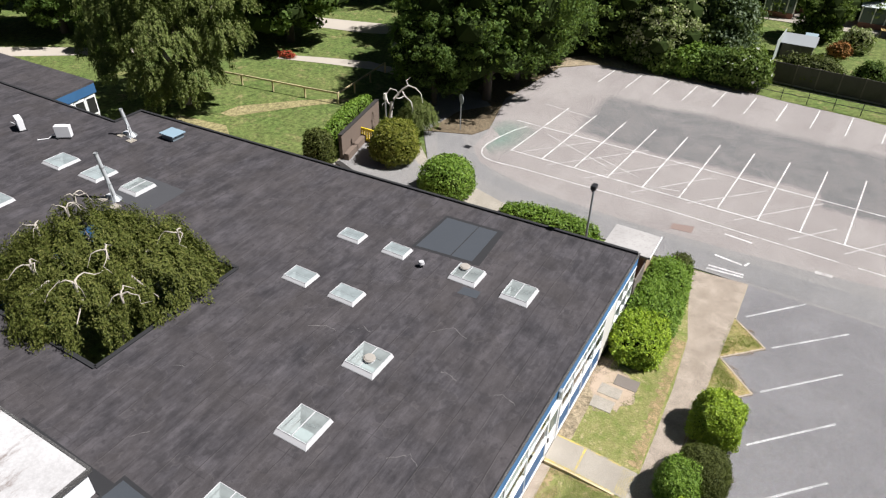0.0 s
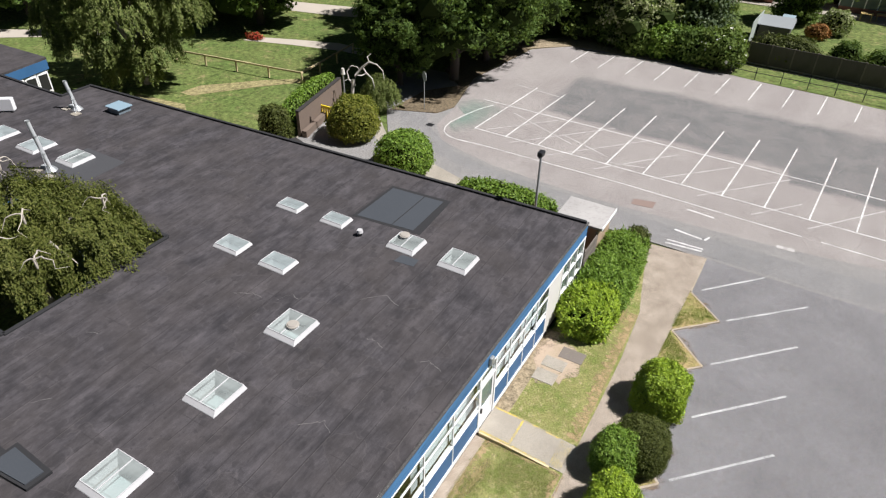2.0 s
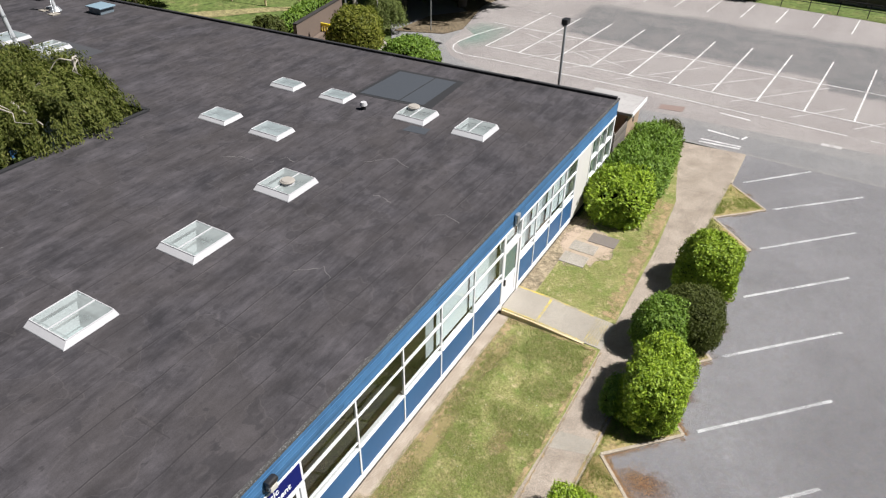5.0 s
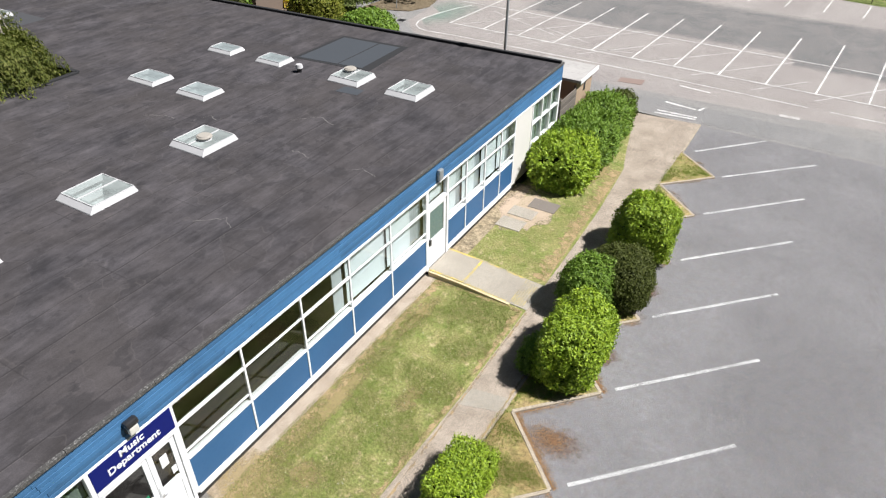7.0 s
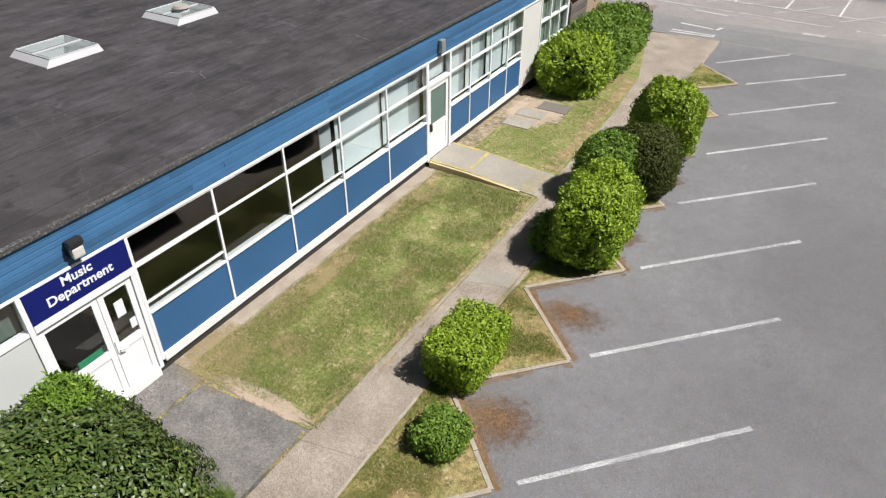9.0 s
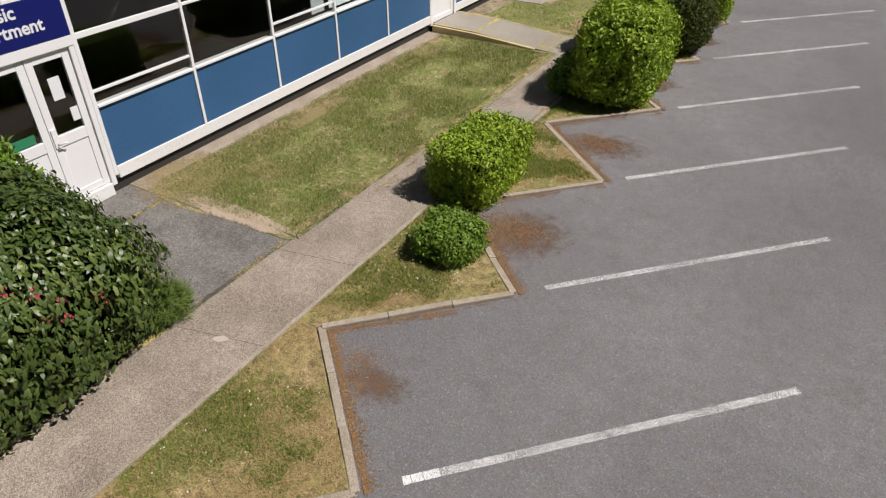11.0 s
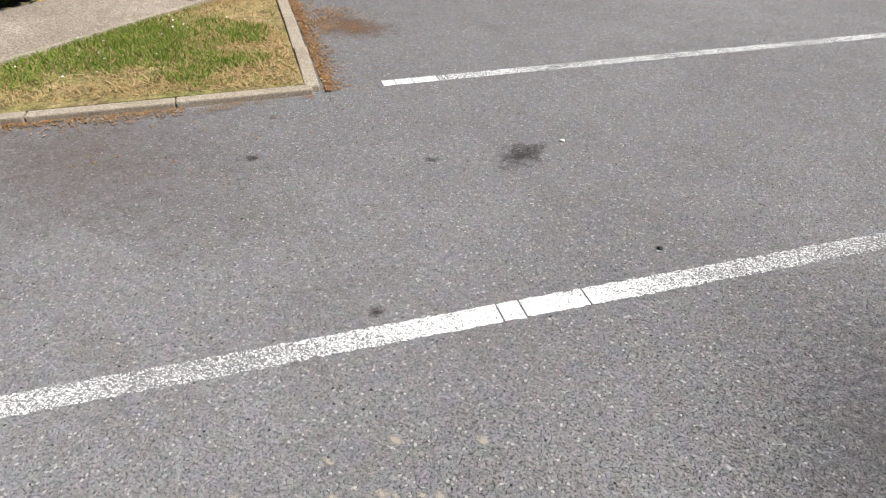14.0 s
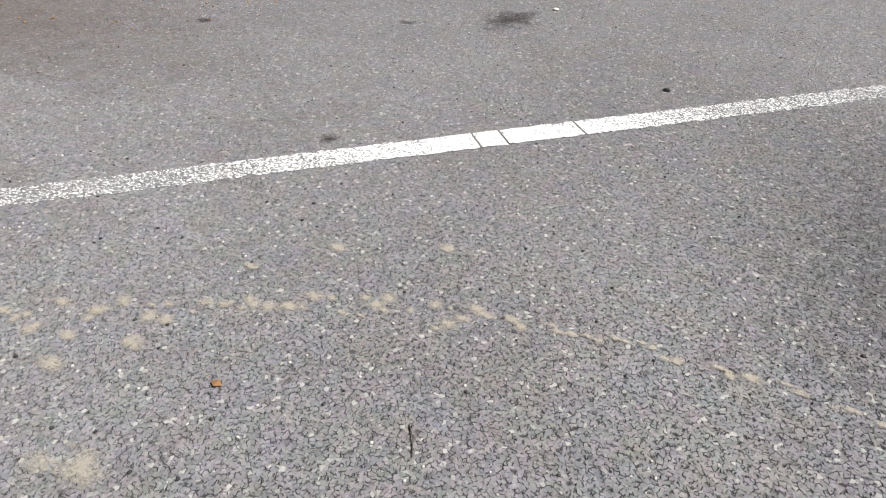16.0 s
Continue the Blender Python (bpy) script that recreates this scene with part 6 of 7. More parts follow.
shrub("hedge_shrub", "loose green hedge shrub against the wall", 1.25, 26.2, 1.08, 1.65, 1.58, 3600, 0.13, MIDGREEN, 22, 4.0, 0.15, group=H, per=6, width=0.36, core=0.88)
shrub("hedge_shrub", "loose green hedge shrub with pale flower heads", 1.12, 28.7, 0.98, 1.65, 1.50, 3400, 0.13, MIDGREEN, 23, 4.0, 0.15, group=H, per=6, width=0.36, core=0.88)
shrub("hedge_shrub", "dark green shrub ending the hedge", 1.42, 30.7, 0.62, 0.72, 1.35, 4200, 0.10, DARKLEAF, 24, 2.8, 0.14, group=H)
shrub("topiary_dome", "dome-clipped bright green bush behind the building", -13.83, 31.71, 1.68, 1.68, 2.38, 9000, 0.16, MIDGREEN, 25, 2.7, 0.05)
shrub("low_hedge", "low grass-green hedge behind the roof edge", -6.6, 31.6, 2.9, 0.95, 0.9, 7000, 0.15, MIDGREEN, 26, 3.0, 0.14)
shrub("golden_shrub", "rounded golden-green shrub in the yard", -19.28, 33.81, 1.58, 1.58, 2.85, 9000, 0.18, GOLDEN, 27, 2.4, 0.12)
shrub("ivy_hedge", "dark ivy-covered hedge end beside the garden wall", -23.4, 30.6, 1.0, 0.9, 2.4, 6000, 0.15, DARKLEAF, 28, 3.0, 0.14)
shrub("wall_hedge", "green hedge behind the garden wall", -24.6, 35.5, 0.7, 3.6, 2.05, 8000, 0.16, MIDGREEN, 29, 3.0, 0.14, turn=0.2)


def crown(blobs, n, rng, skin=0.28, clump=0.34, per=12):
    vol = np.array([b[3] * b[4] + b[4] * b[5] for b in blobs])
    m = n // per
    pick = rng.choice(len(blobs), m, p=vol / vol.sum())
    bl = np.array(blobs)[pick]
    d = rng.normal(size=(m, 3)) + np.array([0, 0, 0.4])
    d /= np.linalg.norm(d, axis=1)[:, None]
    r = 1 - skin * rng.uniform(0, 1, m) ** 1.6 + 0.10 * rng.normal(size=m)
    wob = 1 + 0.22 * np.sin(d[:, 0] * 5 + pick) * np.sin(d[:, 1] * 5 + 2 * pick) + 0.15 * np.sin(d[:, 2] * 9 + pick)
    p = bl[:, :3] + d * bl[:, 3:] * (r * wob)[:, None]
    p = np.repeat(p, per, 0)
    off = rng.normal(size=p.shape) * clump * np.array([1, 1, 0.6])
    return p + off, np.repeat(d, per, 0) + 0.6 * off / clump


def tree(name, label, height, spread, n, leaf, material, seed, bark=BARK_DARK, low=0.25, conic=False, lobes=34, per=12, clump=0.34, tuft=0):
    rng = np.random.default_rng(seed)
    ob = thing(name, label, "tree")
    blobs = []
    for k in range(lobes):
        f = (k + 0.5) / lobes
        z = height * (low + (1 - low) * f * 0.92)
        w = spread * ((1 - f) * 0.95 + 0.08 if conic else math.sin(math.pi * min(0.97, 0.22 + 0.72 * f)) ** 0.7)
        a = k * 2.4 + rng.uniform(-0.4, 0.4)
        off = w * (0.4 if conic else 0.72) * rng.uniform(0.45, 1.1)
        s = w * (0.5 if conic else 0.40) * rng.uniform(0.75, 1.25) + 0.3
        blobs.append((off * math.cos(a), off * math.sin(a), z, s, s, s * rng.uniform(0.6, 0.85)))
    limbs = [([(0, 0, -0.2), (0.1, 0, height * 0.3), (0, 0.15, height * 0.6), (0, 0, height * 0.85)], (height * 0.03, height * 0.024, height * 0.014, 0.03))]
    part("trunk", tubes(limbs, bark, "trunk", 9), ob, "rough trunk")
    branches = []
    for b in blobs[::2]:
        z0 = max(height * 0.15, b[2] - height * 0.2)
        branches.append(([(0, 0, z0), (b[0] * 0.5, b[1] * 0.5, (z0 + b[2]) / 2 + 0.3), b[:3]], (height * 0.011, height * 0.007, 0.03)))
    part("limbs", tubes(branches, bark, "limbs", 6), ob)
    tufts = []
    for b in blobs:
        for k in range(tuft):
            v = rng.normal(size=3) + np.array([0, 0, 0.35])
            v /= np.linalg.norm(v)
            q = b[3] * rng.uniform(0.30, 0.48)
            tufts.append((b[0] + v[0] * b[3] * 0.8, b[1] + v[1] * b[4] * 0.8, b[2] + v[2] * b[5] * 0.8, q, q, q * 0.8))
    # added lumps whose dark colour gives the crown its shaded gaps
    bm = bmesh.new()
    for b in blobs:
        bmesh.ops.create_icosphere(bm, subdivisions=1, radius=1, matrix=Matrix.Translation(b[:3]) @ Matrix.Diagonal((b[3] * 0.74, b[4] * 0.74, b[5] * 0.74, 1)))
    part("crown_shade_core", bm, ob, "dark lumps standing in for shade inside the crown", material=CROWN_SHADE)
    p, d = crown(tufts or blobs, n, rng, 0.22 if tufts else 0.28, clump, per)
    part("crown", leaves(p, d, leaf, leaf * 0.62, material, "crown", rng, 0.55), ob, "uneven leafy crown")
    return ob


def weeping(name, label, lobes, strands, leaf, material, seed, bark, at, droop=(0.8, 2.4), twigs=(), trunk=(), floor=0.3, per=26):
    """Long hanging twigs off arching limbs."""
    rng = np.random.default_rng(seed)
    ob = thing(name, label, "tree", at=at)
    part("trunk", tubes(list(trunk), bark, "trunk", 9), ob, "pale trunk")
    for limb in twigs:
        part("bare_branch", tubes([limb], bark, "bare_branch", 5), ob, "bleached bare branch")
    P, N = [], []
    lob = np.array(lobes, float)
    pick = rng.choice(len(lob), strands, p=(lob[:, 3] * lob[:, 4]) / (lob[:, 3] * lob[:, 4]).sum())
    d = rng.normal(size=(strands, 3))
    d[:, 2] = np.abs(d[:, 2]) * 0.9
    d /= np.linalg.norm(d, axis=1)[:, None]
    start = lob[pick, :3] + d * lob[pick, 3:6] * rng.uniform(0.72, 1.03, strands)[:, None]
    length = rng.uniform(*droop, strands)
    lead = (np.arange(strands) // 6) * 6                  # strands hang in fronds of six
    d, length = d[lead], length[lead] * rng.uniform(0.75, 1.1, strands)
    start = start[lead] + rng.normal(size=start.shape) * np.array([0.15, 0.15, 0.06]) * (1 if leaf < 0.25 else 1.8)
    out = d * np.array([1, 1, 0])
    s = rng.uniform(0, 1, (strands, per)) ** 0.85
    pts = start[:, None] + out[:, None] * (0.35 * s * length[:, None])[..., None]
    pts[..., 2] -= s ** 1.4 * length[:, None]
    pts += rng.normal(size=pts.shape) * (0.06 if leaf < 0.25 else 0.10)
    nor = np.repeat((d + np.array([0, 0, 0.25]))[:, None], per, 1)
    P, N = pts.reshape(-1, 3), nor.reshape(-1, 3)
    keep = P[:, 2] > floor
    part("hanging_foliage", leaves(P[keep], N[keep], leaf, leaf * 0.36, material, "foliage", rng, 0.5, droop=0.9), ob, "hanging olive-green foliage")
    return ob


def arch(rng, x, y, z, r, a, drop):
    """A bare branch that creeps outwards over the foliage and hangs at its tip."""
    pts = [(x, y, z - 0.5)]
    for k in range(6):
        f = k / 5
        b = a + rng.normal() * 0.22
        pts.append((x + math.cos(b) * r * (0.05 + 0.95 * f), y + math.sin(b) * r * (0.05 + 0.95 * f), z + 0.16 * math.sin(3.0 * f) - drop * f * f + rng.normal() * 0.03))
    return pts


rng = np.random.default_rng(8)
bare = []
BARE = ((-2.5, 0.7, 2.75), (-3.5, 1.7, 2.55), (1.3, -0.25, 2.5), (-2.7, -0.65, 2.45), (1.6, -2.0, 2.1), (3.3, -1.3, 1.75), (2.25, 2.5, 2.1), (-0.9, -2.2, 2.1))
for x, y, z in BARE:
    for k in range(3):
        r = rng.uniform(0.4, 1.3)
        bare.append((arch(rng, x, y, z + 0.10, r, k * 2.1 + rng.uniform(-0.7, 0.7), rng.uniform(0.3, 0.7)), (0.050, 0.044, 0.036, 0.028, 0.020, 0.013, 0.006)))
weeping("weeping_birch", "weeping birch filling the courtyard with bare bleached branch tops", [(-1.6, 0.3, 1.0, 3.0, 3.2, 2.0), (1.9, 0.9, 0.7, 2.6, 2.8, 1.55), (0.2, -1.9, 0.6, 3.0, 2.2, 1.55), (-2.9, -1.0, 0.5, 1.9, 2.4, 1.4), (0.3, 1.8, 0.8, 2.4, 2.2, 1.7)], 3900, 0.138, BIRCH, 31, BARK, (-19.3, 11.5, 3.7),
        (0.7, 2.0), bare, [([(0, 0, -3.75), (0.1, 0, -1.5), (-0.2, 0.1, 1.0)], (0.22, 0.18, 0.1))] + [([(0, 0, -0.8), (2.0 * math.cos(a), 2.0 * math.sin(a), 1.4), (3.6 * math.cos(a), 3.6 * math.sin(a), 0.9)], (0.10, 0.06, 0.02)) for a in np.linspace(0, 5.4, 7)], floor=-1.6, per=32)

def slanted_lobes(lobes):
    """Crown lobes given as (along, up, across, radius) in the same slanting plane."""
    return [(0.866 * r - 0.5 * d, 0.5 * r + 0.866 * d, z, q, q, q * 0.92) for r, z, d, q in lobes]


weeping("weeping_willow", "tall weeping grey-green tree on the lawn behind the building", slanted_lobes([(0, 10, 0, 4.2), (-3.6, 8.0, 0, 3.0), (3.4, 8.6, 0, 3.0), (-4.6, 5.6, -0.5, 2.3), (3.6, 6.0, -0.5, 2.3), (0.2, 6.2, -3, 3.0), (-2.7, 3.8, -2, 2.3), (1.6, 3.2, -2, 2.1), (0, 7, 3, 3.4), (-4.9, 3.9, 0, 1.5), (0, 2.0, -2.2, 1.8), (-2.4, 2.0, -1.4, 1.4), (2.6, 4.4, 0, 1.8)]), 5600, 0.222, WILLOW, 32, BARK, (-39.2, 33.0, 0),
        (0.6, 1.8), [], [([(0, 0, -0.2), (0.1, 0, 4), (0, 0.1, 10)], (0.34, 0.26, 0.08))] + [([(0, 0, 2.2), (1.8 * math.cos(a), 1.8 * math.sin(a), 5.5), (3.2 * math.cos(a), 3.2 * math.sin(a), 7.5)], (0.14, 0.09, 0.03)) for a in np.linspace(0, 5.4, 7)], floor=0.4, per=23)


def slant(points):
    """Limb points given as (along, up, across) in the plane in which the tree leans."""
    return [(0.866 * r - 0.5 * d, 0.5 * r + 0.866 * d, z) for r, z, d in points]


ct = [(slant([(0.05, 2.0, 0), (0.2, 2.7, 0.1), (0.75, 3.35, 0), (1.25, 3.75, -0.1), (1.8, 3.6, -0.2), (2.2, 3.15, -0.2), (2.3, 2.5, -0.3)]), (0.10, 0.09, 0.08, 0.065, 0.05, 0.035, 0.015)),
      (slant([(0.1, 1.9, 0), (-0.35, 2.35, 0.2), (-0.45, 2.9, 0.3), (-0.1, 3.3, 0.4), (0.3, 3.15, 0.5), (0.5, 2.7, 0.6)]), (0.08, 0.065, 0.055, 0.045, 0.03, 0.014)),
      (slant([(0.75, 3.35, 0), (1.05, 3.0, -0.4), (1.45, 2.75, -0.6), (1.6, 2.2, -0.7), (1.5, 1.7, -0.7)]), (0.06, 0.05, 0.04, 0.03, 0.012)),
      (slant([(1.25, 3.75, -0.1), (1.1, 4.05, 0.1), (1.4, 4.25, 0.2)]), (0.045, 0.035, 0.015)),
      (slant([(0.2, 2.7, 0.1), (0.55, 2.5, 0.5), (0.95, 2.6, 0.8), (1.2, 2.2, 1.0)]), (0.055, 0.045, 0.03, 0.012)),
      (slant([(-0.35, 2.35, 0.2), (-0.7, 2.2, 0.1), (-0.75, 1.8, 0.1)]), (0.04, 0.03, 0.012))]
weeping("contorted_tree", "small weeping tree with twisted bleached limbs beside the yard wall", [(1.5, 0.9, 1.6, 0.9, 0.8, 1.2), (2.1, 1.2, 1.5, 0.7, 0.7, 1.2)], 560, 0.13, WILLOW, 33, TWIG, (-22.0, 37.5, 0), (0.8, 2.0), ct, [([(0, 0, -0.1), (-0.15, 0, 1.2), (0, 0, 2.4)], (0.16, 0.13, 0.10))], floor=0.5, per=24)

# broad-leaved trees round the car park and the park behind
oak = tree("oak_tree", "large dark-leaved broad tree at the edge of the car park", 14.0, 6.0, 46000, 0.265, OAK, 41, low=0.24, lobes=40, per=10, clump=0.17, tuft=8)
oak.location = (-18.9, 47.0, 0)
oak2 = tree("lime_tree", "broad dense green tree behind the car park", 12.0, 5.2, 40000, 0.26, OAK, 42, low=0.22, lobes=38, per=10, clump=0.16, tuft=8)
oak2.location = (-18.8, 52.5, 0)
park_oak = tree("park_tree", "broad dark-leaved tree in the park behind", 14.0, 6.0, 17000, 0.41, OAK, 46, low=0.16, lobes=34, per=10, clump=0.22, tuft=7)
park_oak.location = (-42.7, 49.6, 0)
light = tree("ash_tree", "lighter green tree in the row behind the bays", 10.0, 4.2, 17000, 0.28, OAK_LIGHT, 43, low=0.05, per=10, clump=0.18, tuft=7)
light.location = (-14.8, 64.5, 0)
fir = tree("conifer", "dark conical conifer beside the gardens", 13.0, 4.4, 17000, 0.32, FIR, 44, low=0.02, conic=True, lobes=40)
fir.location = (-4.6, 69.0, 0)
may = tree("blossom_tree", "tree with creamy blossom behind the parking row", 8.0, 3.6, 16000, 0.25, BLOSSOM, 45, low=0.05, per=10, clump=0.16, tuft=7)
may.location = (-9.2, 64.2, 0)
for x, y, s, a in ((-22.0, 43.6, 0.62, 310), (-23.6, 53.5, 0.92, 40)):
    copy_thing(oak, pose(x, y, 0, 0, 0, a) @ Matrix.Scale(s, 4))
for x, y, s, a in ((-27, 60, 1.1, 130), (-20, 63, 1.0, 220), (-40, 72, 1.2, 300), (-22, 74, 1.15, 77), (-13, 76, 1.1, 190), (-52, 66, 1.2, 150), (-49.5, 48.5, 1.0, 15), (-64, 39, 1.0, 110), (-71, 33, 1.1, 60), (-77, 46, 1.2, 200), (-61, 62, 1.2, 333), (-66, 52, 1.0, 70), (-55, 46, 0.86, 10), (-58, 42, 0.6, 120)):
    copy_thing(park_oak, pose(x, y, 0, 0, 0, a) @ Matrix.Scale(s, 4))
for x, y, s, a in ((-18.2, 58.2, 0.85, 40), (-24.2, 48.4, 0.8, 120), (-18, 69, 1.0, 200)):
    copy_thing(oak2, pose(x, y, 0, 0, 0, a) @ Matrix.Scale(s, 4))
for x, y, s, a in ((-11.5, 68.5, 1.0, 60), (-6.5, 75, 1.0, 160), (3.4, 80.6, 0.72, 260), (-12.5, 64.4, 0.45, 20), (-55.5, 37.5, 0.5, 20), (7.6, 92, 0.9, 100), (-2.5, 90, 0.9, 10), (16, 90, 1.0, 50), (-9, 84, 1.0, 0)):
    copy_thing(light, pose(x, y, 0, 0, 0, a) @ Matrix.Scale(s, 4))
V = "scrub along the back of the car park"
for k, (x, y, r, h, m) in enumerate(((-13.6, 64.2, 1.6, 2.2, OAK_LIGHT), (-10.6, 63.2, 1.6, 2.6, OAK), (-8.2, 62.3, 1.7, 2.4, OAK_LIGHT), (-5.8, 62.4, 1.6, 2.6, MIDGREEN), (-3.6, 62.4, 1.7, 2.8, OAK))):
    shrub("scrub", "dense green scrub behind the parking row", x, y, r, r, h, 3500, 0.30, m, 50 + k, 2.3, 0.25, group=V, depth=0.5)
el = shrub("elder_bush", "big green bush dotted with white flower heads", -1.3, 62.4, 2.3, 1.9, 3.1, 6000, 0.28, OAK_LIGHT, 58, 2.3, 0.2, depth=0.4)
rng = np.random.default_rng(9)
p, nor = shrub_shell(60, 2.3, 1.9, 3.1, 2.3, 58, 0.2, rng)
part("flower_heads", leaves(p + nor * 0.06, nor, 0.26, 0.26, FLOWER_W, "flower_heads", rng, 0.4), el, "flat white flower heads")["kind"] = "stuff"
for k, (x, y, r, h, m, lab) in enumerate(((6.9, 78.2, 1.5, 2.4, BLOSSOM, "silvery flowering garden shrub"), (5.7, 75.8, 1.0, 1.3, LITTER, "rust-orange garden shrub by the shed"), (8.6, 67.4, 1.3, 2.3, OAK, "green garden shrub by the fence"), (11.4, 67.0, 1.5, 2.2, OAK, "green garden shrub by the fence"), (4.0, 67.2, 2.8, 2.2, DARKLEAF, "dark hedge top above the fence"))):
    shrub("garden_shrub", lab, x, y, r, r * 0.8, h, 2600, 0.22, m, 70 + k, 2.2, 0.25, depth=0.3)

RED_BED = leafy("red_petals", (0.42, 0.045, 0.03), (0.50, 0.08, 0.05), (0.16, 0.16, 0.05), 0.6, 0.2, 0.2, 0.2)
shrub("red_flower_bed", "low bed of red flowers beside the park path", -40.0, 45.9, 0.9, 0.5, 0.45, 900, 0.16, RED_BED, 78, 2.2, 0.25, depth=0.3)

# pink flowers on the laurel
rng = np.random.default_rng(12)
fl_ = []
for x, y, z in ((3.26, 3.6, 1.08), (3.27, 3.66, 0.92), (3.15, 3.1, 1.40), (3.28, 3.05, 1.2), (3.25, 3.25, 1.22), (3.1, 2.9, 1.5), (3.28, 3.2, 1.05)):
    fl_.append(rng.normal(size=(14, 3)) * 0.035 + (x + 0.05, y, z))
fl_ = np.concatenate(fl_)
single("flower_cluster", leaves(fl_, np.tile([[0.8, 0.2, 0.5]], (len(fl_), 1)), 0.034, 0.026, PINK, "flowers", rng, 0.8), "clusters of small pink flowers in the laurel", "flowers", kind="stuff")


# ---- grass ----
def blades(name, regions, density, tall, seed, label, material=None, lie=0.55, z=0.055):
    rng = np.random.default_rng(seed)
    P = []
    for x0, x1, y0, y1, inside in regions:
        k = int((x1 - x0) * (y1 - y0) * density)
        q = np.stack([rng.uniform(x0, x1, k), rng.uniform(y0, y1, k)], 1)
        P.append(q[inside(q[:, 0], q[:, 1]) > rng.uniform(size=k)] if inside else q)
    P = np.concatenate(P)
    thin = np.array([noise.fractal(Vector((x * 0.9, y * 0.9, 3)), 1.0, 2.0, 4) for x, y in P])
    P = P[thin > rng.normal(size=len(P)) * 0.25 - 0.12]
    k = len(P)
    h = tall * rng.uniform(0.35, 1.0, k) ** 1.3
    a, w = rng.uniform(0, 6.28, k), rng.uniform(0.0025, 0.006, k)
    lean = rng.normal(size=(k, 2)) * h[:, None] * lie
    s = np.stack([np.cos(a) * w, np.sin(a) * w], 1)
    base = np.full((k, 1), z)
    v = np.stack([np.c_[P - s, base], np.c_[P + s, base], np.c_[P + lean, base[:, 0] + h]], 1).reshape(-1, 3)
    return single(name, fast_mesh(v, np.arange(3 * k).reshape(-1, 3), material or BLADES, name), label, "grass", kind="stuff")


def in_verge(x, y):
    """How far inside the kerb a place on a verge lies, in metres; below nought outside."""
    tips = np.array(TIPS)
    dy = np.abs(y[:, None] - tips).min(1)
    return np.where(dy < 1.58, (6.42 - dy * 1.06 - x) * 0.69, -1)


def verge_green(x, y):
    patch = np.array([noise.fractal(Vector((u * 1.6, w * 1.6, 7)), 1.0, 2.0, 4) for u, w in zip(x, y)])
    return np.clip((in_verge(x, y) - 0.14) / 0.38 + patch * 1.4 + np.where(y > 5.3, 0.35, -0.38), 0, 1) * (in_verge(x, y) > 0.03)


def verge_all(x, y):
    return (in_verge(x, y) > 0.02) * 1.0


blades("grass_verge", [(4.48, 6.4, -1.2, 12.2, verge_green)], 13000, 0.055, 1, "short green grass on the kerb verges", GREENBLADES, z=0.038)
blades("straw_verge", [(4.48, 6.4, -1.2, 12.2, verge_all)], 6000, 0.035, 6, "dry straw on the kerb verges", STRAW, 1.6, 0.038)
blades("grass_verge_back", [(4.66, 6.4, 12.2, 28.6, verge_green)], 6500, 0.07, 4, "short half-dry grass on the kerb verges", GREENBLADES, z=0.038)
blades("grass_lawn", [(0.30, 3.34, 6.5, 15.6, None)], 6500, 0.065, 2, "short half-dry lawn grass")
blades("grass_lawn_back", [(0.6, 3.3, 17.2, 23.2, None)], 1500, 0.06, 3, "short half-dry lawn grass")
# fallen bits of leaf in the angle of the kerb
rng = np.random.default_rng(14)
bits = []
for y in TIPS:
    if -2 < y < 16:
        f = rng.uniform(0, 1, 3600)
        off = 0.06 + rng.exponential(0.045, 3600)
        bits.append(np.stack([6.52 - 1.74 * f + off * 0.69, y + 1.63 * f + off * 0.73], 1))
        f = rng.uniform(0.15, 1, 1100) ** 0.6
        off = 0.05 + rng.exponential(0.045, 1100)
        bits.append(np.stack([6.52 - 1.74 * f + off * 0.69, y - 1.74 * f - off * 0.73], 1))
for x, y, r, k in ((5.68, 8.30, 0.5, 4200), (5.85, 11.7, 0.45, 2400), (5.50, 5.05, 0.25, 600), (5.9, 15.1, 0.4, 900), (5.95, 18.4, 0.4, 900)):
    bits.append(rng.normal(size=(k, 2)) * r * np.array([0.6, 0.5]) + (x, y))
bits = np.concatenate(bits)
d = in_verge(bits[:, 0], bits[:, 1])
bits = bits[d < -0.045]
c = np.c_[bits, 0.006 + 0.006 * rng.uniform(size=len(bits))]
single("fallen_leaf_bits", leaves(c, np.tile([[0, 0, 1.0]], (len(c), 1)), 0.022, 0.007, DEADLEAF, "leaf_bits", rng, 0.25, vary=0.6), "orange-brown bits of fallen leaf along the kerb", "leaf litter", kind="stuff")
rng = np.random.default_rng(3)
q = np.concatenate([np.stack([rng.uniform(4.5, 5.6, 30), rng.uniform(2.6, 4.6, 30)], 1), np.stack([rng.uniform(4.5, 5.9, 50), rng.uniform(6.0, 7.6, 50)], 1), np.stack([rng.uniform(0.8, 3.2, 70), rng.uniform(6.6, 14, 70)], 1)])
q = q[(q[:, 0] < 3.4) | (in_verge(q[:, 0], q[:, 1]) > 0.1)]
c = np.c_[q, 0.10 + 0.02 * rng.uniform(size=len(q))]
single("daisies", leaves(c, np.tile([[0, 0, 1.0]], (len(c), 1)), 0.019, 0.019, FLOWER_W, "daisies", rng, 0.2, vary=0.2), "scattered white daisies in the grass", "flowers", kind="stuff")


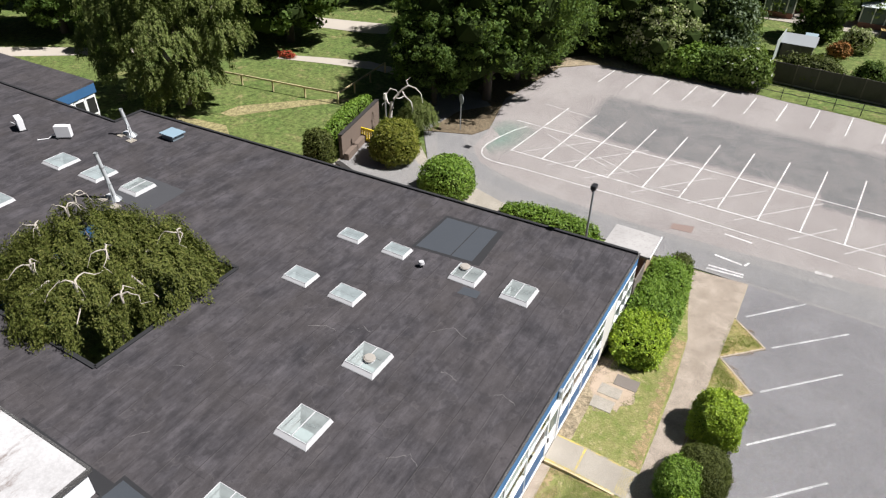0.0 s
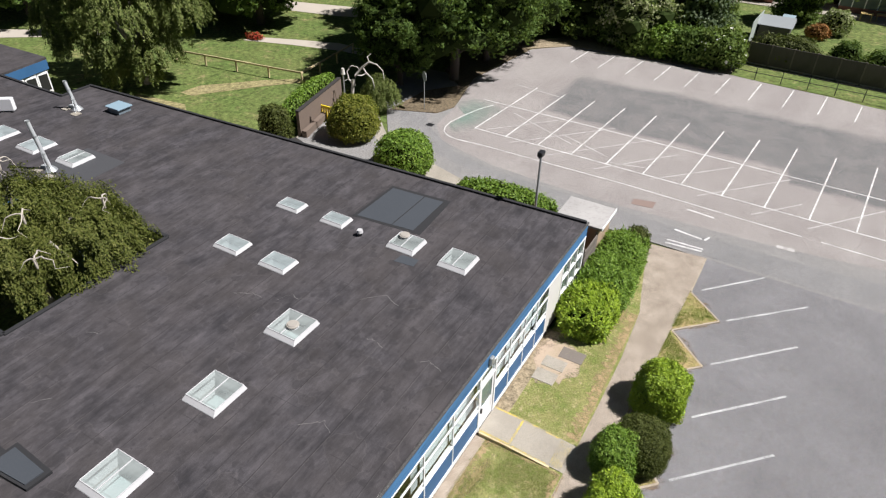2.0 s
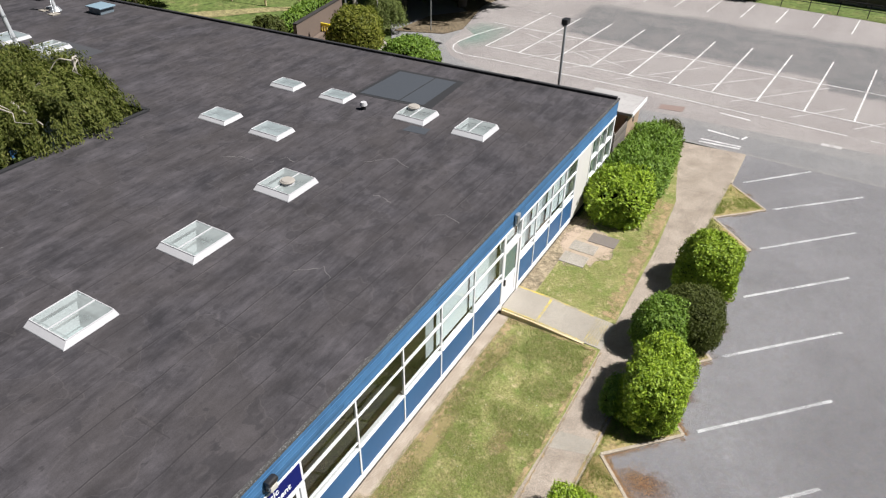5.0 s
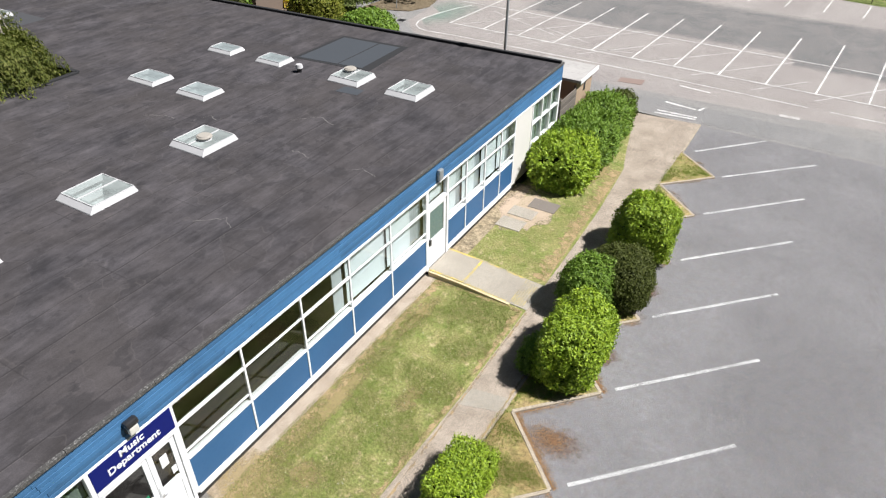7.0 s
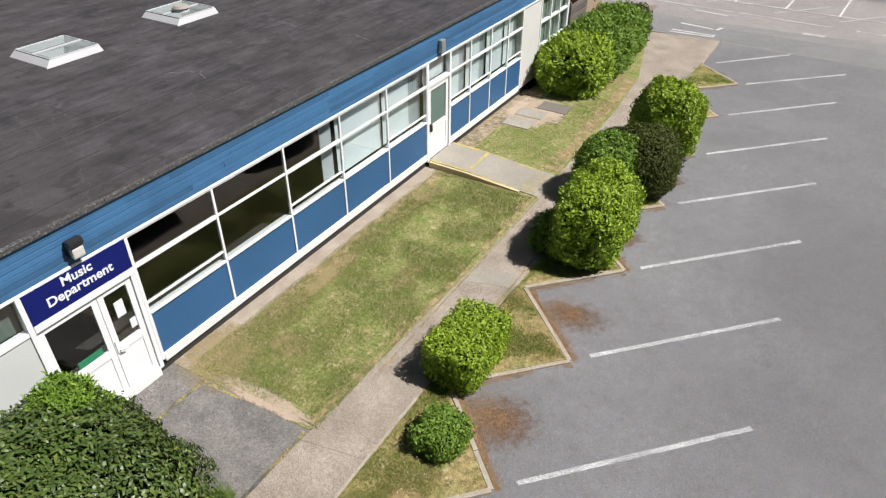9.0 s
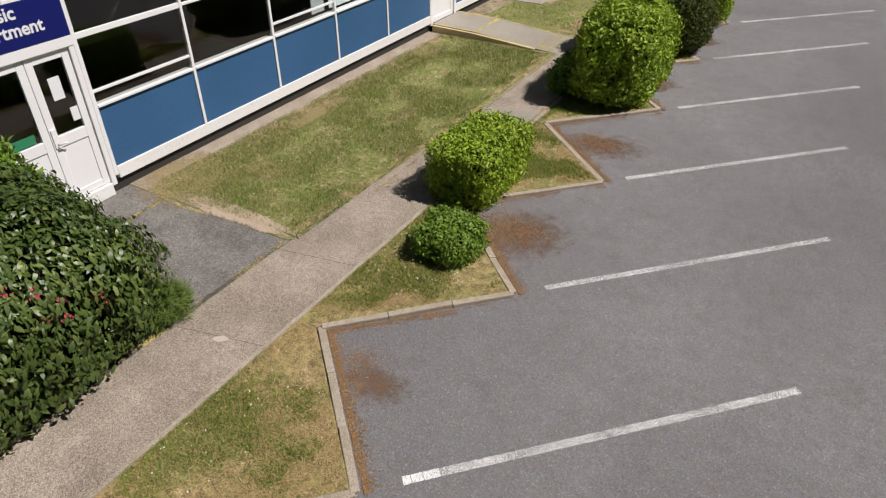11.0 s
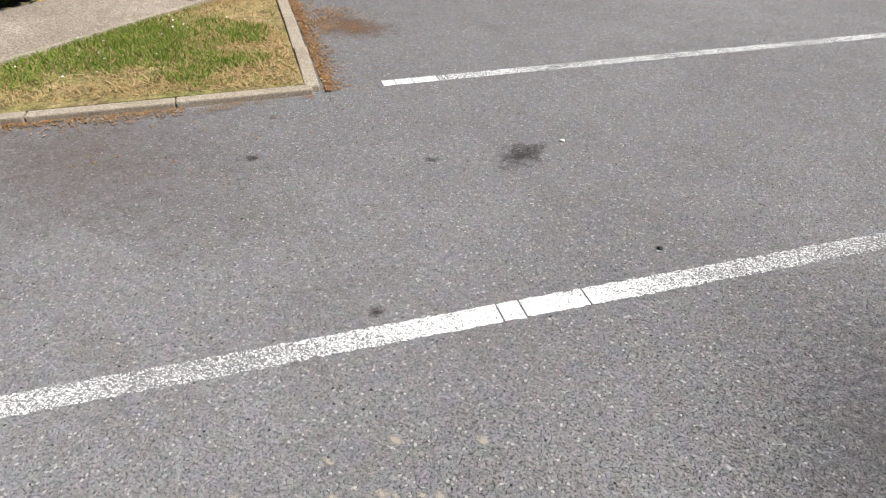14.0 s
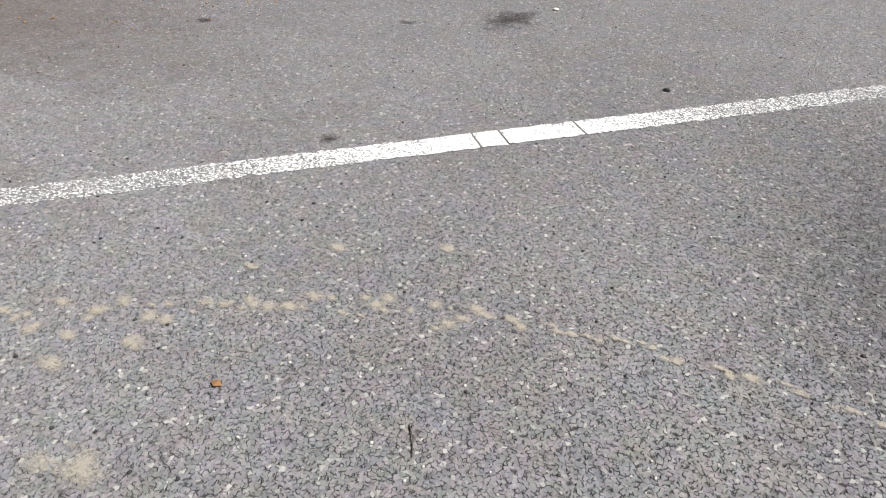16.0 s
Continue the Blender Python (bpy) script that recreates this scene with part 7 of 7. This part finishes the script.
# ---- yard and gardens behind the building ----
slab("yard_paving", [(-24.5, 26), (-3.2, 26.6), (-2.4, 27.9), (-2.4, 30.2), (-3.9, 32.0), (-8.8, 32.2), (-12.7, 33.4), (-17.3, 35.0), (-20.8, 38.5), (-23.4, 37.6), (-22.6, 31.0), (-24.6, 30)], -0.05, 0.01, CONCRETE, "pale concrete yard behind the building", "pavement")
slab("yard_asphalt", [(-22.4, 30.4), (-12.0, 30.2), (-13.4, 32.8), (-17.6, 34.2), (-21.4, 37.2), (-23.0, 37.0)], 0.0, 0.018, ASPHALT_ROAD, "grey asphalt in the yard", "pavement")
gw = thing("garden_wall", "weathered brown brick garden wall with a dark coping", "wall")
A, Bq = (-22.55, 31.9), (-24.0, 38.4)
bar(A, Bq, 0.24, -0.05, 1.8, BRICK, "brickwork", "brown brickwork", gw, 0)
bar(A, Bq, 0.30, 1.8, 1.87, PLINTH, "coping", "dark coping", gw)
bar((-22.1, 31.9), (-23.2, 36.2), 0.35, -0.05, 0.5, BRICK, "seat_wall", "low brick wall", gw, 0.01)
for x, y, l, t in ((-25.2, 28.9, 1.3, 0.2), (-20.6, 29.7, 1.5, -0.35)):
    lw = thing("low_wall", "short low brown brick wall beside the building", "wall", "low yard walls", (x, y, 0))
    lw.rotation_euler = (0, 0, t)
    part("brickwork", box(-l / 2, l / 2, -0.15, 0.15, -0.05, 0.95), lw, material=BRICK)
    part("coping", box(-l / 2 - 0.03, l / 2 + 0.03, -0.19, 0.19, 0.95, 1.02, 0.01), lw, "dark coping", material=PLINTH)
gb = thing("grit_bin", "bright yellow slatted plastic barrier leaning by the wall", "barrier", at=(-22.6, 35.1, 0))
part("frame", box(-0.6, 0.6, -0.06, 0.06, 0.05, 0.25, 0.02), gb, material=YELLOW_P)
part("frame", box(-0.6, 0.6, -0.06, 0.06, 0.85, 1.05, 0.02), gb, material=YELLOW_P)
for k in range(6):
    part("slat", box(-0.6 + k * 0.22, -0.5 + k * 0.22, -0.05, 0.05, 0.2, 0.9, 0.01), gb, material=YELLOW_P)
for s in (-0.5, 0.5):
    part("foot", box(s - 0.06, s + 0.06, -0.3, 0.3, 0, 0.08, 0.01), gb, material=BLACK)
yl = thing("yard_lamp", "slim grey lamp column beside the golden shrub", "lamp", at=(-20.3, 34.3, 0))
part("column", tubes([([(0, 0, -0.05), (0, 0, 4.2)], 0.06)], GREYM, "column", 10), yl)
part("head", cyl(0.16, 0.10, 4.15, 4.55), yl, material=LENS)

sp = thing("road_sign", "round road sign on a grey post seen at the corner", "sign", at=(-17.75, 40.45, 0))
part("post", tubes([([(0, 0, -0.05), (0, 0, 2.75)], 0.038)], GREYM, "post", 10), sp)
part("disc", cyl(0.36, 0.36, -0.012, 0.012, 28), sp, "grey-white round plate", material=painted("sign_back", (0.42, 0.45, 0.47), 0.4)).matrix_local = Matrix.Translation((0.05, -0.05, 2.6)) @ Matrix.Rotation(radians(-35), 4, "Z") @ Matrix.Rotation(radians(90), 4, "X")
# both grounds have the tree shade painted into their colour
slab("sign_island", [(-19.9, 39.0), (-16.6, 40.3), (-16.0, 42.0), (-17.8, 46.0), (-19.6, 43.5)], -0.05, 0.05, SHADED_EARTH, "brown earth corner beside the road, coloured darker for tree shade", "pavement")
slab("tree_bank", [(-16.05, 42.0), (-17.6, 48.0), (-16.7, 57.4), (-19.0, 58.5), (-22.0, 56.0), (-20.6, 48.4), (-17.9, 46.0)], -0.05, 0.04, SHADED_EARTH, "brown ground under the trees, shade put into its colour", "ground")

# store beside the far window
st = thing("store", "small flat-roofed brick store with a pale roof sheet", "shed")
part("wall_shell", box(-2.05, 0.02, 28.0, 29.95, -0.05, 2.42), st, "sandy brick walls", material=STORE_B)
part("roof_sheet", box(-2.25, 0.20, 27.88, 30.1, 2.42, 2.55, 0.02), st, "pale grey roof sheet", material=CAP)
part("fascia", box(0.20, 0.235, 27.88, 30.1, 2.40, 2.585, 0.005), st, "white fascia board", material=WHITE)
part("vent_slot", box(0.0, 0.035, 28.9, 29.1, 1.75, 2.2), st, "dark wall vent", material=BLACK)
fp = thing("slatted_gate", "weathered slatted timber gate beside the store", "gate")
for k in range(10):
    part("slat", box(0.02, 0.06, 26.15, 27.95, 0.15 + k * 0.21, 0.33 + k * 0.21, 0.006), fp, material=STORE_W)
for y in (26.2, 27.9):
    part("post", box(-0.06, 0.02, y - 0.05, y + 0.05, -0.05, 2.3, 0.006), fp, material=STORE_W)

# post-and-rail fence and paths in the park
rf_ = thing("rail_fence", "pale timber post-and-rail fence across the lawn", "fence")
FP = [(-41.5, 37.9), (-38.4, 38.35), (-35.2, 38.75), (-32.0, 39.15), (-28.85, 39.6), (-29.1, 42.2), (-29.4, 44.9), (-29.7, 47.6)]
for k, p in enumerate(FP):
    part("post", box(p[0] - 0.06, p[0] + 0.06, p[1] - 0.06, p[1] + 0.06, -0.1, 0.92, 0.01), rf_, material=TIMBER)
    if k:
        bar(FP[k - 1], p, 0.09, 0.78, 0.92, TIMBER, "rail", "", rf_)
for pts, m, lab in (([(-35.6, 33.0), (-34.4, 33.0), (-31.2, 37.3), (-28.6, 40.2), (-28.0, 41.6), (-31.8, 38.6), (-35.4, 34.8)], DRY_LAWN, "worn dry path across the lawn"),
                    ([(-40.6, 45.0), (-36.0, 46.4), (-31.0, 47.6), (-28.0, 47.6), (-28.0, 49.0), (-32.5, 49.2), (-36.6, 47.8), (-40.6, 46.2)], GRAVEL, "pale path under the trees"),
                    ([(-48, 54), (-38, 56), (-33, 58.5), (-33, 61), (-39, 59.5), (-48, 57)], GRAVEL, "pale path in the park"),
                    ([(-33.2, 53.6), (-32.4, 53.4), (-34.2, 58.6), (-35.6, 58.6)], GRAVEL, "sandy path in the park"),
                    ([(-67, 28.0), (-59, 33.8), (-52.5, 38.6), (-53.2, 40.2), (-60, 36.0), (-68, 31.0)], GRAVEL, "sandy path beside the lawn"),
                    ([(-38.5, 28), (-33, 27.5), (-30.8, 29.6), (-33.5, 31.6), (-38, 31)], DRY_LAWN, "bare dry ground under the weeping tree")):
    slab("path", pts, -0.04, -0.035, m, lab, "path")
slab("leaf_bank", [(-17.4, 57.0), (-13.6, 60.4), (0.4, 61.0), (0.6, 63.5), (-14.5, 63.5), (-19, 58)], -0.05, 0.05, EARTH, "brown leaf litter at the foot of the scrub", "ground")

mf = thing("railing", "low dark metal railing along the far kerb", "railing")
RP = [(0.4 + 2.05 * k, 60.95 - 0.092 * k) for k in range(18)]
for k, p in enumerate(RP):
    part("post", box(p[0] - 0.03, p[0] + 0.03, p[1] - 0.03, p[1] + 0.03, -0.1, 1.05), mf, material=BLACK)
    if k:
        for z in (0.55, 1.02):
            bar(RP[k - 1], p, 0.04, z, z + 0.04, BLACK, "rail", "", mf, 0)
wfn = thing("board_fence", "dark weathered timber board fence with brown posts", "fence")
WP = [(-11.8 + 1.83 * k, 64.9 + max(0.0, 7 - k) * 0.65 - max(0, k - 7) * 0.13) for k in range(26)]
for k, p in enumerate(WP):
    part("post", box(p[0] - 0.06, p[0] + 0.06, p[1] - 0.06, p[1] + 0.06, -0.1, 1.9), wfn, "weathered post", material=STORE_W)
    if k:
        bar(WP[k - 1], p, 0.05, 0.1, 1.85, FENCE_W, "board_panel", "", wfn, 0)
        bar(WP[k - 1], p, 0.07, -0.05, 0.1, CONCRETE, "gravel_board", "", wfn, 0)

sh = thing("garden_shed", "small grey garden shed with a glazed end", "shed")
part("wall_shell", box(0.6, 3.4, 72.3, 74.6, -0.05, 1.5), sh, material=FENCE_W)
part("roof", solid([(0.4, 72.1, 1.5), (3.6, 72.1, 1.5), (3.6, 74.8, 1.5), (0.4, 74.8, 1.5), (0.4, 73.4, 2.2), (3.6, 73.4, 2.2)], [(0, 1, 5, 4), (2, 3, 4, 5), (1, 2, 5), (3, 0, 4)], painted("pale_shed_roof", (0.30, 0.32, 0.33), 0.6, (0.22, 0.23, 0.23), 0.5, 3)), sh, "pale grey roof")
part("glazing", box(2.3, 3.45, 73.5, 74.65, 0.9, 2.15, 0.01), sh, "pale glazed end", material=painted("shed_glazing", (0.35, 0.45, 0.50), 0.15))
bar((0.3, 69.5), (0.5, 74.5), 0.04, 0.2, 2.3, painted("trellis_net", (0.32, 0.36, 0.33), 0.8), "trellis", "pale trellis panel", sh, 0)


def house(name, x, y, w, d, h, label):
    ob = thing(name, label, "house", at=(x, y, 0))
    part("wall_shell", box(0, w, 0, d, -0.1, h), ob, "red-brown brick walls", material=HOUSE_B)
    part("roof", solid([(-0.4, -0.4, h), (w + 0.4, -0.4, h), (w + 0.4, d + 0.4, h), (-0.4, d + 0.4, h), (-0.4, d / 2, h + 3), (w + 0.4, d / 2, h + 3)], [(0, 1, 5, 4), (2, 3, 4, 5), (1, 2, 5), (3, 0, 4)], ROOF_TILE), ob, "brown tiled roof")
    for k in range(int(w // 2.6)):
        for z in (0.9, 3.4):
            wx = 0.7 + 2.6 * k
            f = part("window", box(wx, wx + 1.4, -0.06, 0.02, z, z + 1.2, 0.01), ob, "white-framed window", material=WHITE)
            part("pane", box(wx + 0.1, wx + 1.3, -0.075, -0.05, z + 0.1, z + 1.1), f, "dark pane", material=BLACK)
    return ob


house("house", -6.5, 90.4, 8.5, 7.0, 5.0, "red-brown brick house beyond the gardens")
house("house", 5.0, 92.2, 12.0, 7.0, 5.0, "red-brown brick house beyond the gardens")


def conservatory(x, y, w, d, label):
    ob = thing("conservatory", label, "conservatory", at=(x, y, 0))
    part("dwarf_wall", box(0, w, 0, d, -0.05, 0.6), ob, "brick dwarf wall", material=HOUSE_B)
    for k in range(5):
        part("post", box(k * w / 4 - 0.06, k * w / 4 + 0.06, -0.06, 0.06, 0.6, 2.3), ob, material=PVC)
    for k in range(1, 4):
        part("post", box(-0.06, 0.06, k * d / 4 - 0.06, k * d / 4 + 0.06, 0.6, 2.3), ob, material=PVC)
    part("glazing", box(0.03, w - 0.03, 0.03, d, 0.6, 2.25), ob, "grey-blue glazing", material=painted("grey_glazing", (0.10, 0.13, 0.15), 0.1))
    part("roof", solid([(-0.2, -0.2, 2.3), (w + 0.2, -0.2, 2.3), (w + 0.2, d, 3.2), (-0.2, d, 3.2)], [(0, 1, 2, 3)], painted("polycarbonate", (0.62, 0.68, 0.66), 0.3)), ob, "pale translucent roof")
    for k in range(7):
        part("roof_bar", tubes([([(-0.2 + k * (w + 0.4) / 6, -0.2, 2.33), (-0.2 + k * (w + 0.4) / 6, d, 3.23)], 0.035)], PVC, "roof_bar"), ob)
    return ob


conservatory(-3.3, 87.1, 3.2, 3.2, "white-framed conservatory against a brick house")
conservatory(6.6, 88.0, 5.0, 4.1, "white-framed conservatory with a pale ribbed roof")
slab("patio", [(-4.5, 85.6), (4.0, 85.8), (13.5, 84.6), (14, 92.1), (4.9, 92.1), (4.9, 90.3), (-4.5, 90.3)], -0.05, 0.0, CONCRETE, "pale paved patio behind the houses", "pavement")
for k, (x, y) in enumerate(((9.5, 85.7), (11.0, 86.1))):
    gt = thing("garden_table", "small wooden garden table on the patio", "table", "garden furniture", (x, y, 0))
    part("top", box(-0.6, 0.6, -0.4, 0.4, 0.68, 0.73, 0.01), gt, material=TAN)
    for sx_ in (-0.5, 0.5):
        for sy_ in (-0.3, 0.3):
            part("leg", box(sx_ - 0.03, sx_ + 0.03, sy_ - 0.03, sy_ + 0.03, 0, 0.68), gt, material=TAN)

# ---- crumbs on the near asphalt ----
rng = np.random.default_rng(21)
one = bmesh.new()
bmesh.ops.create_icosphere(one, subdivisions=1, radius=1)
pebble_v = np.array([v.co[:] for v in one.verts])
pebble_f = np.array([[v.index for v in f.verts] for f in one.faces])
one.free()


def crumbs(name, label, n, r, material, box_):
    s = rng.uniform(*r, n)
    c = np.stack([rng.uniform(box_[0], box_[1], n), rng.uniform(box_[2], box_[3], n), s * 0.3], 1)
    sq = rng.uniform(0.6, 1.2, (n, 1, 3)) * np.array([1, 1, 0.6])
    v = c[:, None] + pebble_v[None] * s[:, None, None] * sq
    f = pebble_f[None] + (np.arange(n) * len(pebble_v))[:, None, None]
    single(name, fast_mesh(v.reshape(-1, 3), f.reshape(-1, 3), material, name), label, "grit", kind="stuff")


crumbs("pale_grit", "scattered pale chips on the asphalt", 2400, (0.0016, 0.0046), painted("pale_chip", (0.55, 0.52, 0.48), 0.8), (6.4, 11, 0.5, 7.5))
crumbs("dark_grit", "scattered dark crumbs on the asphalt", 1800, (0.0016, 0.0050), painted("dark_chip", (0.03, 0.028, 0.026), 0.8), (6.4, 11, 0.5, 7.5))
crumbs("kerb_grit", "loose grit and leaf crumbs along the kerb", 900, (0.003, 0.009), painted("leaf_crumb", (0.30, 0.17, 0.07), 0.9), (4.9, 6.9, 2.2, 14))
for name, lab, x, y, r, m in (("white_pebble", "small white pebble on the asphalt", 8.10, 3.75, 0.013, FLOWER_W), ("dark_pebble", "small black pebble on the asphalt", 8.835, 3.0, 0.012, BLACK)):
    bm = bmesh.new()
    bmesh.ops.create_icosphere(bm, subdivisions=2, radius=r)
    bmesh.ops.scale(bm, vec=(1.2, 0.9, 0.5), verts=bm.verts)
    ob = single(name, solid([], [], m), lab, "pebble", at=(x, y, r * 0.4))
    bm.to_mesh(ob.data)
    bm.free()
lf = thing("fallen_leaf", "small curled yellow-brown fallen leaf on asphalt", "leaf", at=(8.51, 1.16, 0.0))
part("blade", solid([(-0.014, 0, 0.004), (0, 0.009, 0.008), (0.012, 0.002, 0.003), (0.0, -0.008, 0.006)], [(0, 1, 3), (1, 2, 3)], DEADLEAF), lf)
part("stalk", tubes([([(0.01, 0, 0.002), (0.018, -0.012, 0.001)], 0.0012)], BARK_DARK, "stalk"), lf)
single("twig", tubes([([(8.86, 1.262, 0.002), (8.883, 1.238, 0.005), (8.90, 1.208, 0.002)], 0.0011)], BARK_DARK, "twig"), "thin brown twig lying on asphalt", "twig")
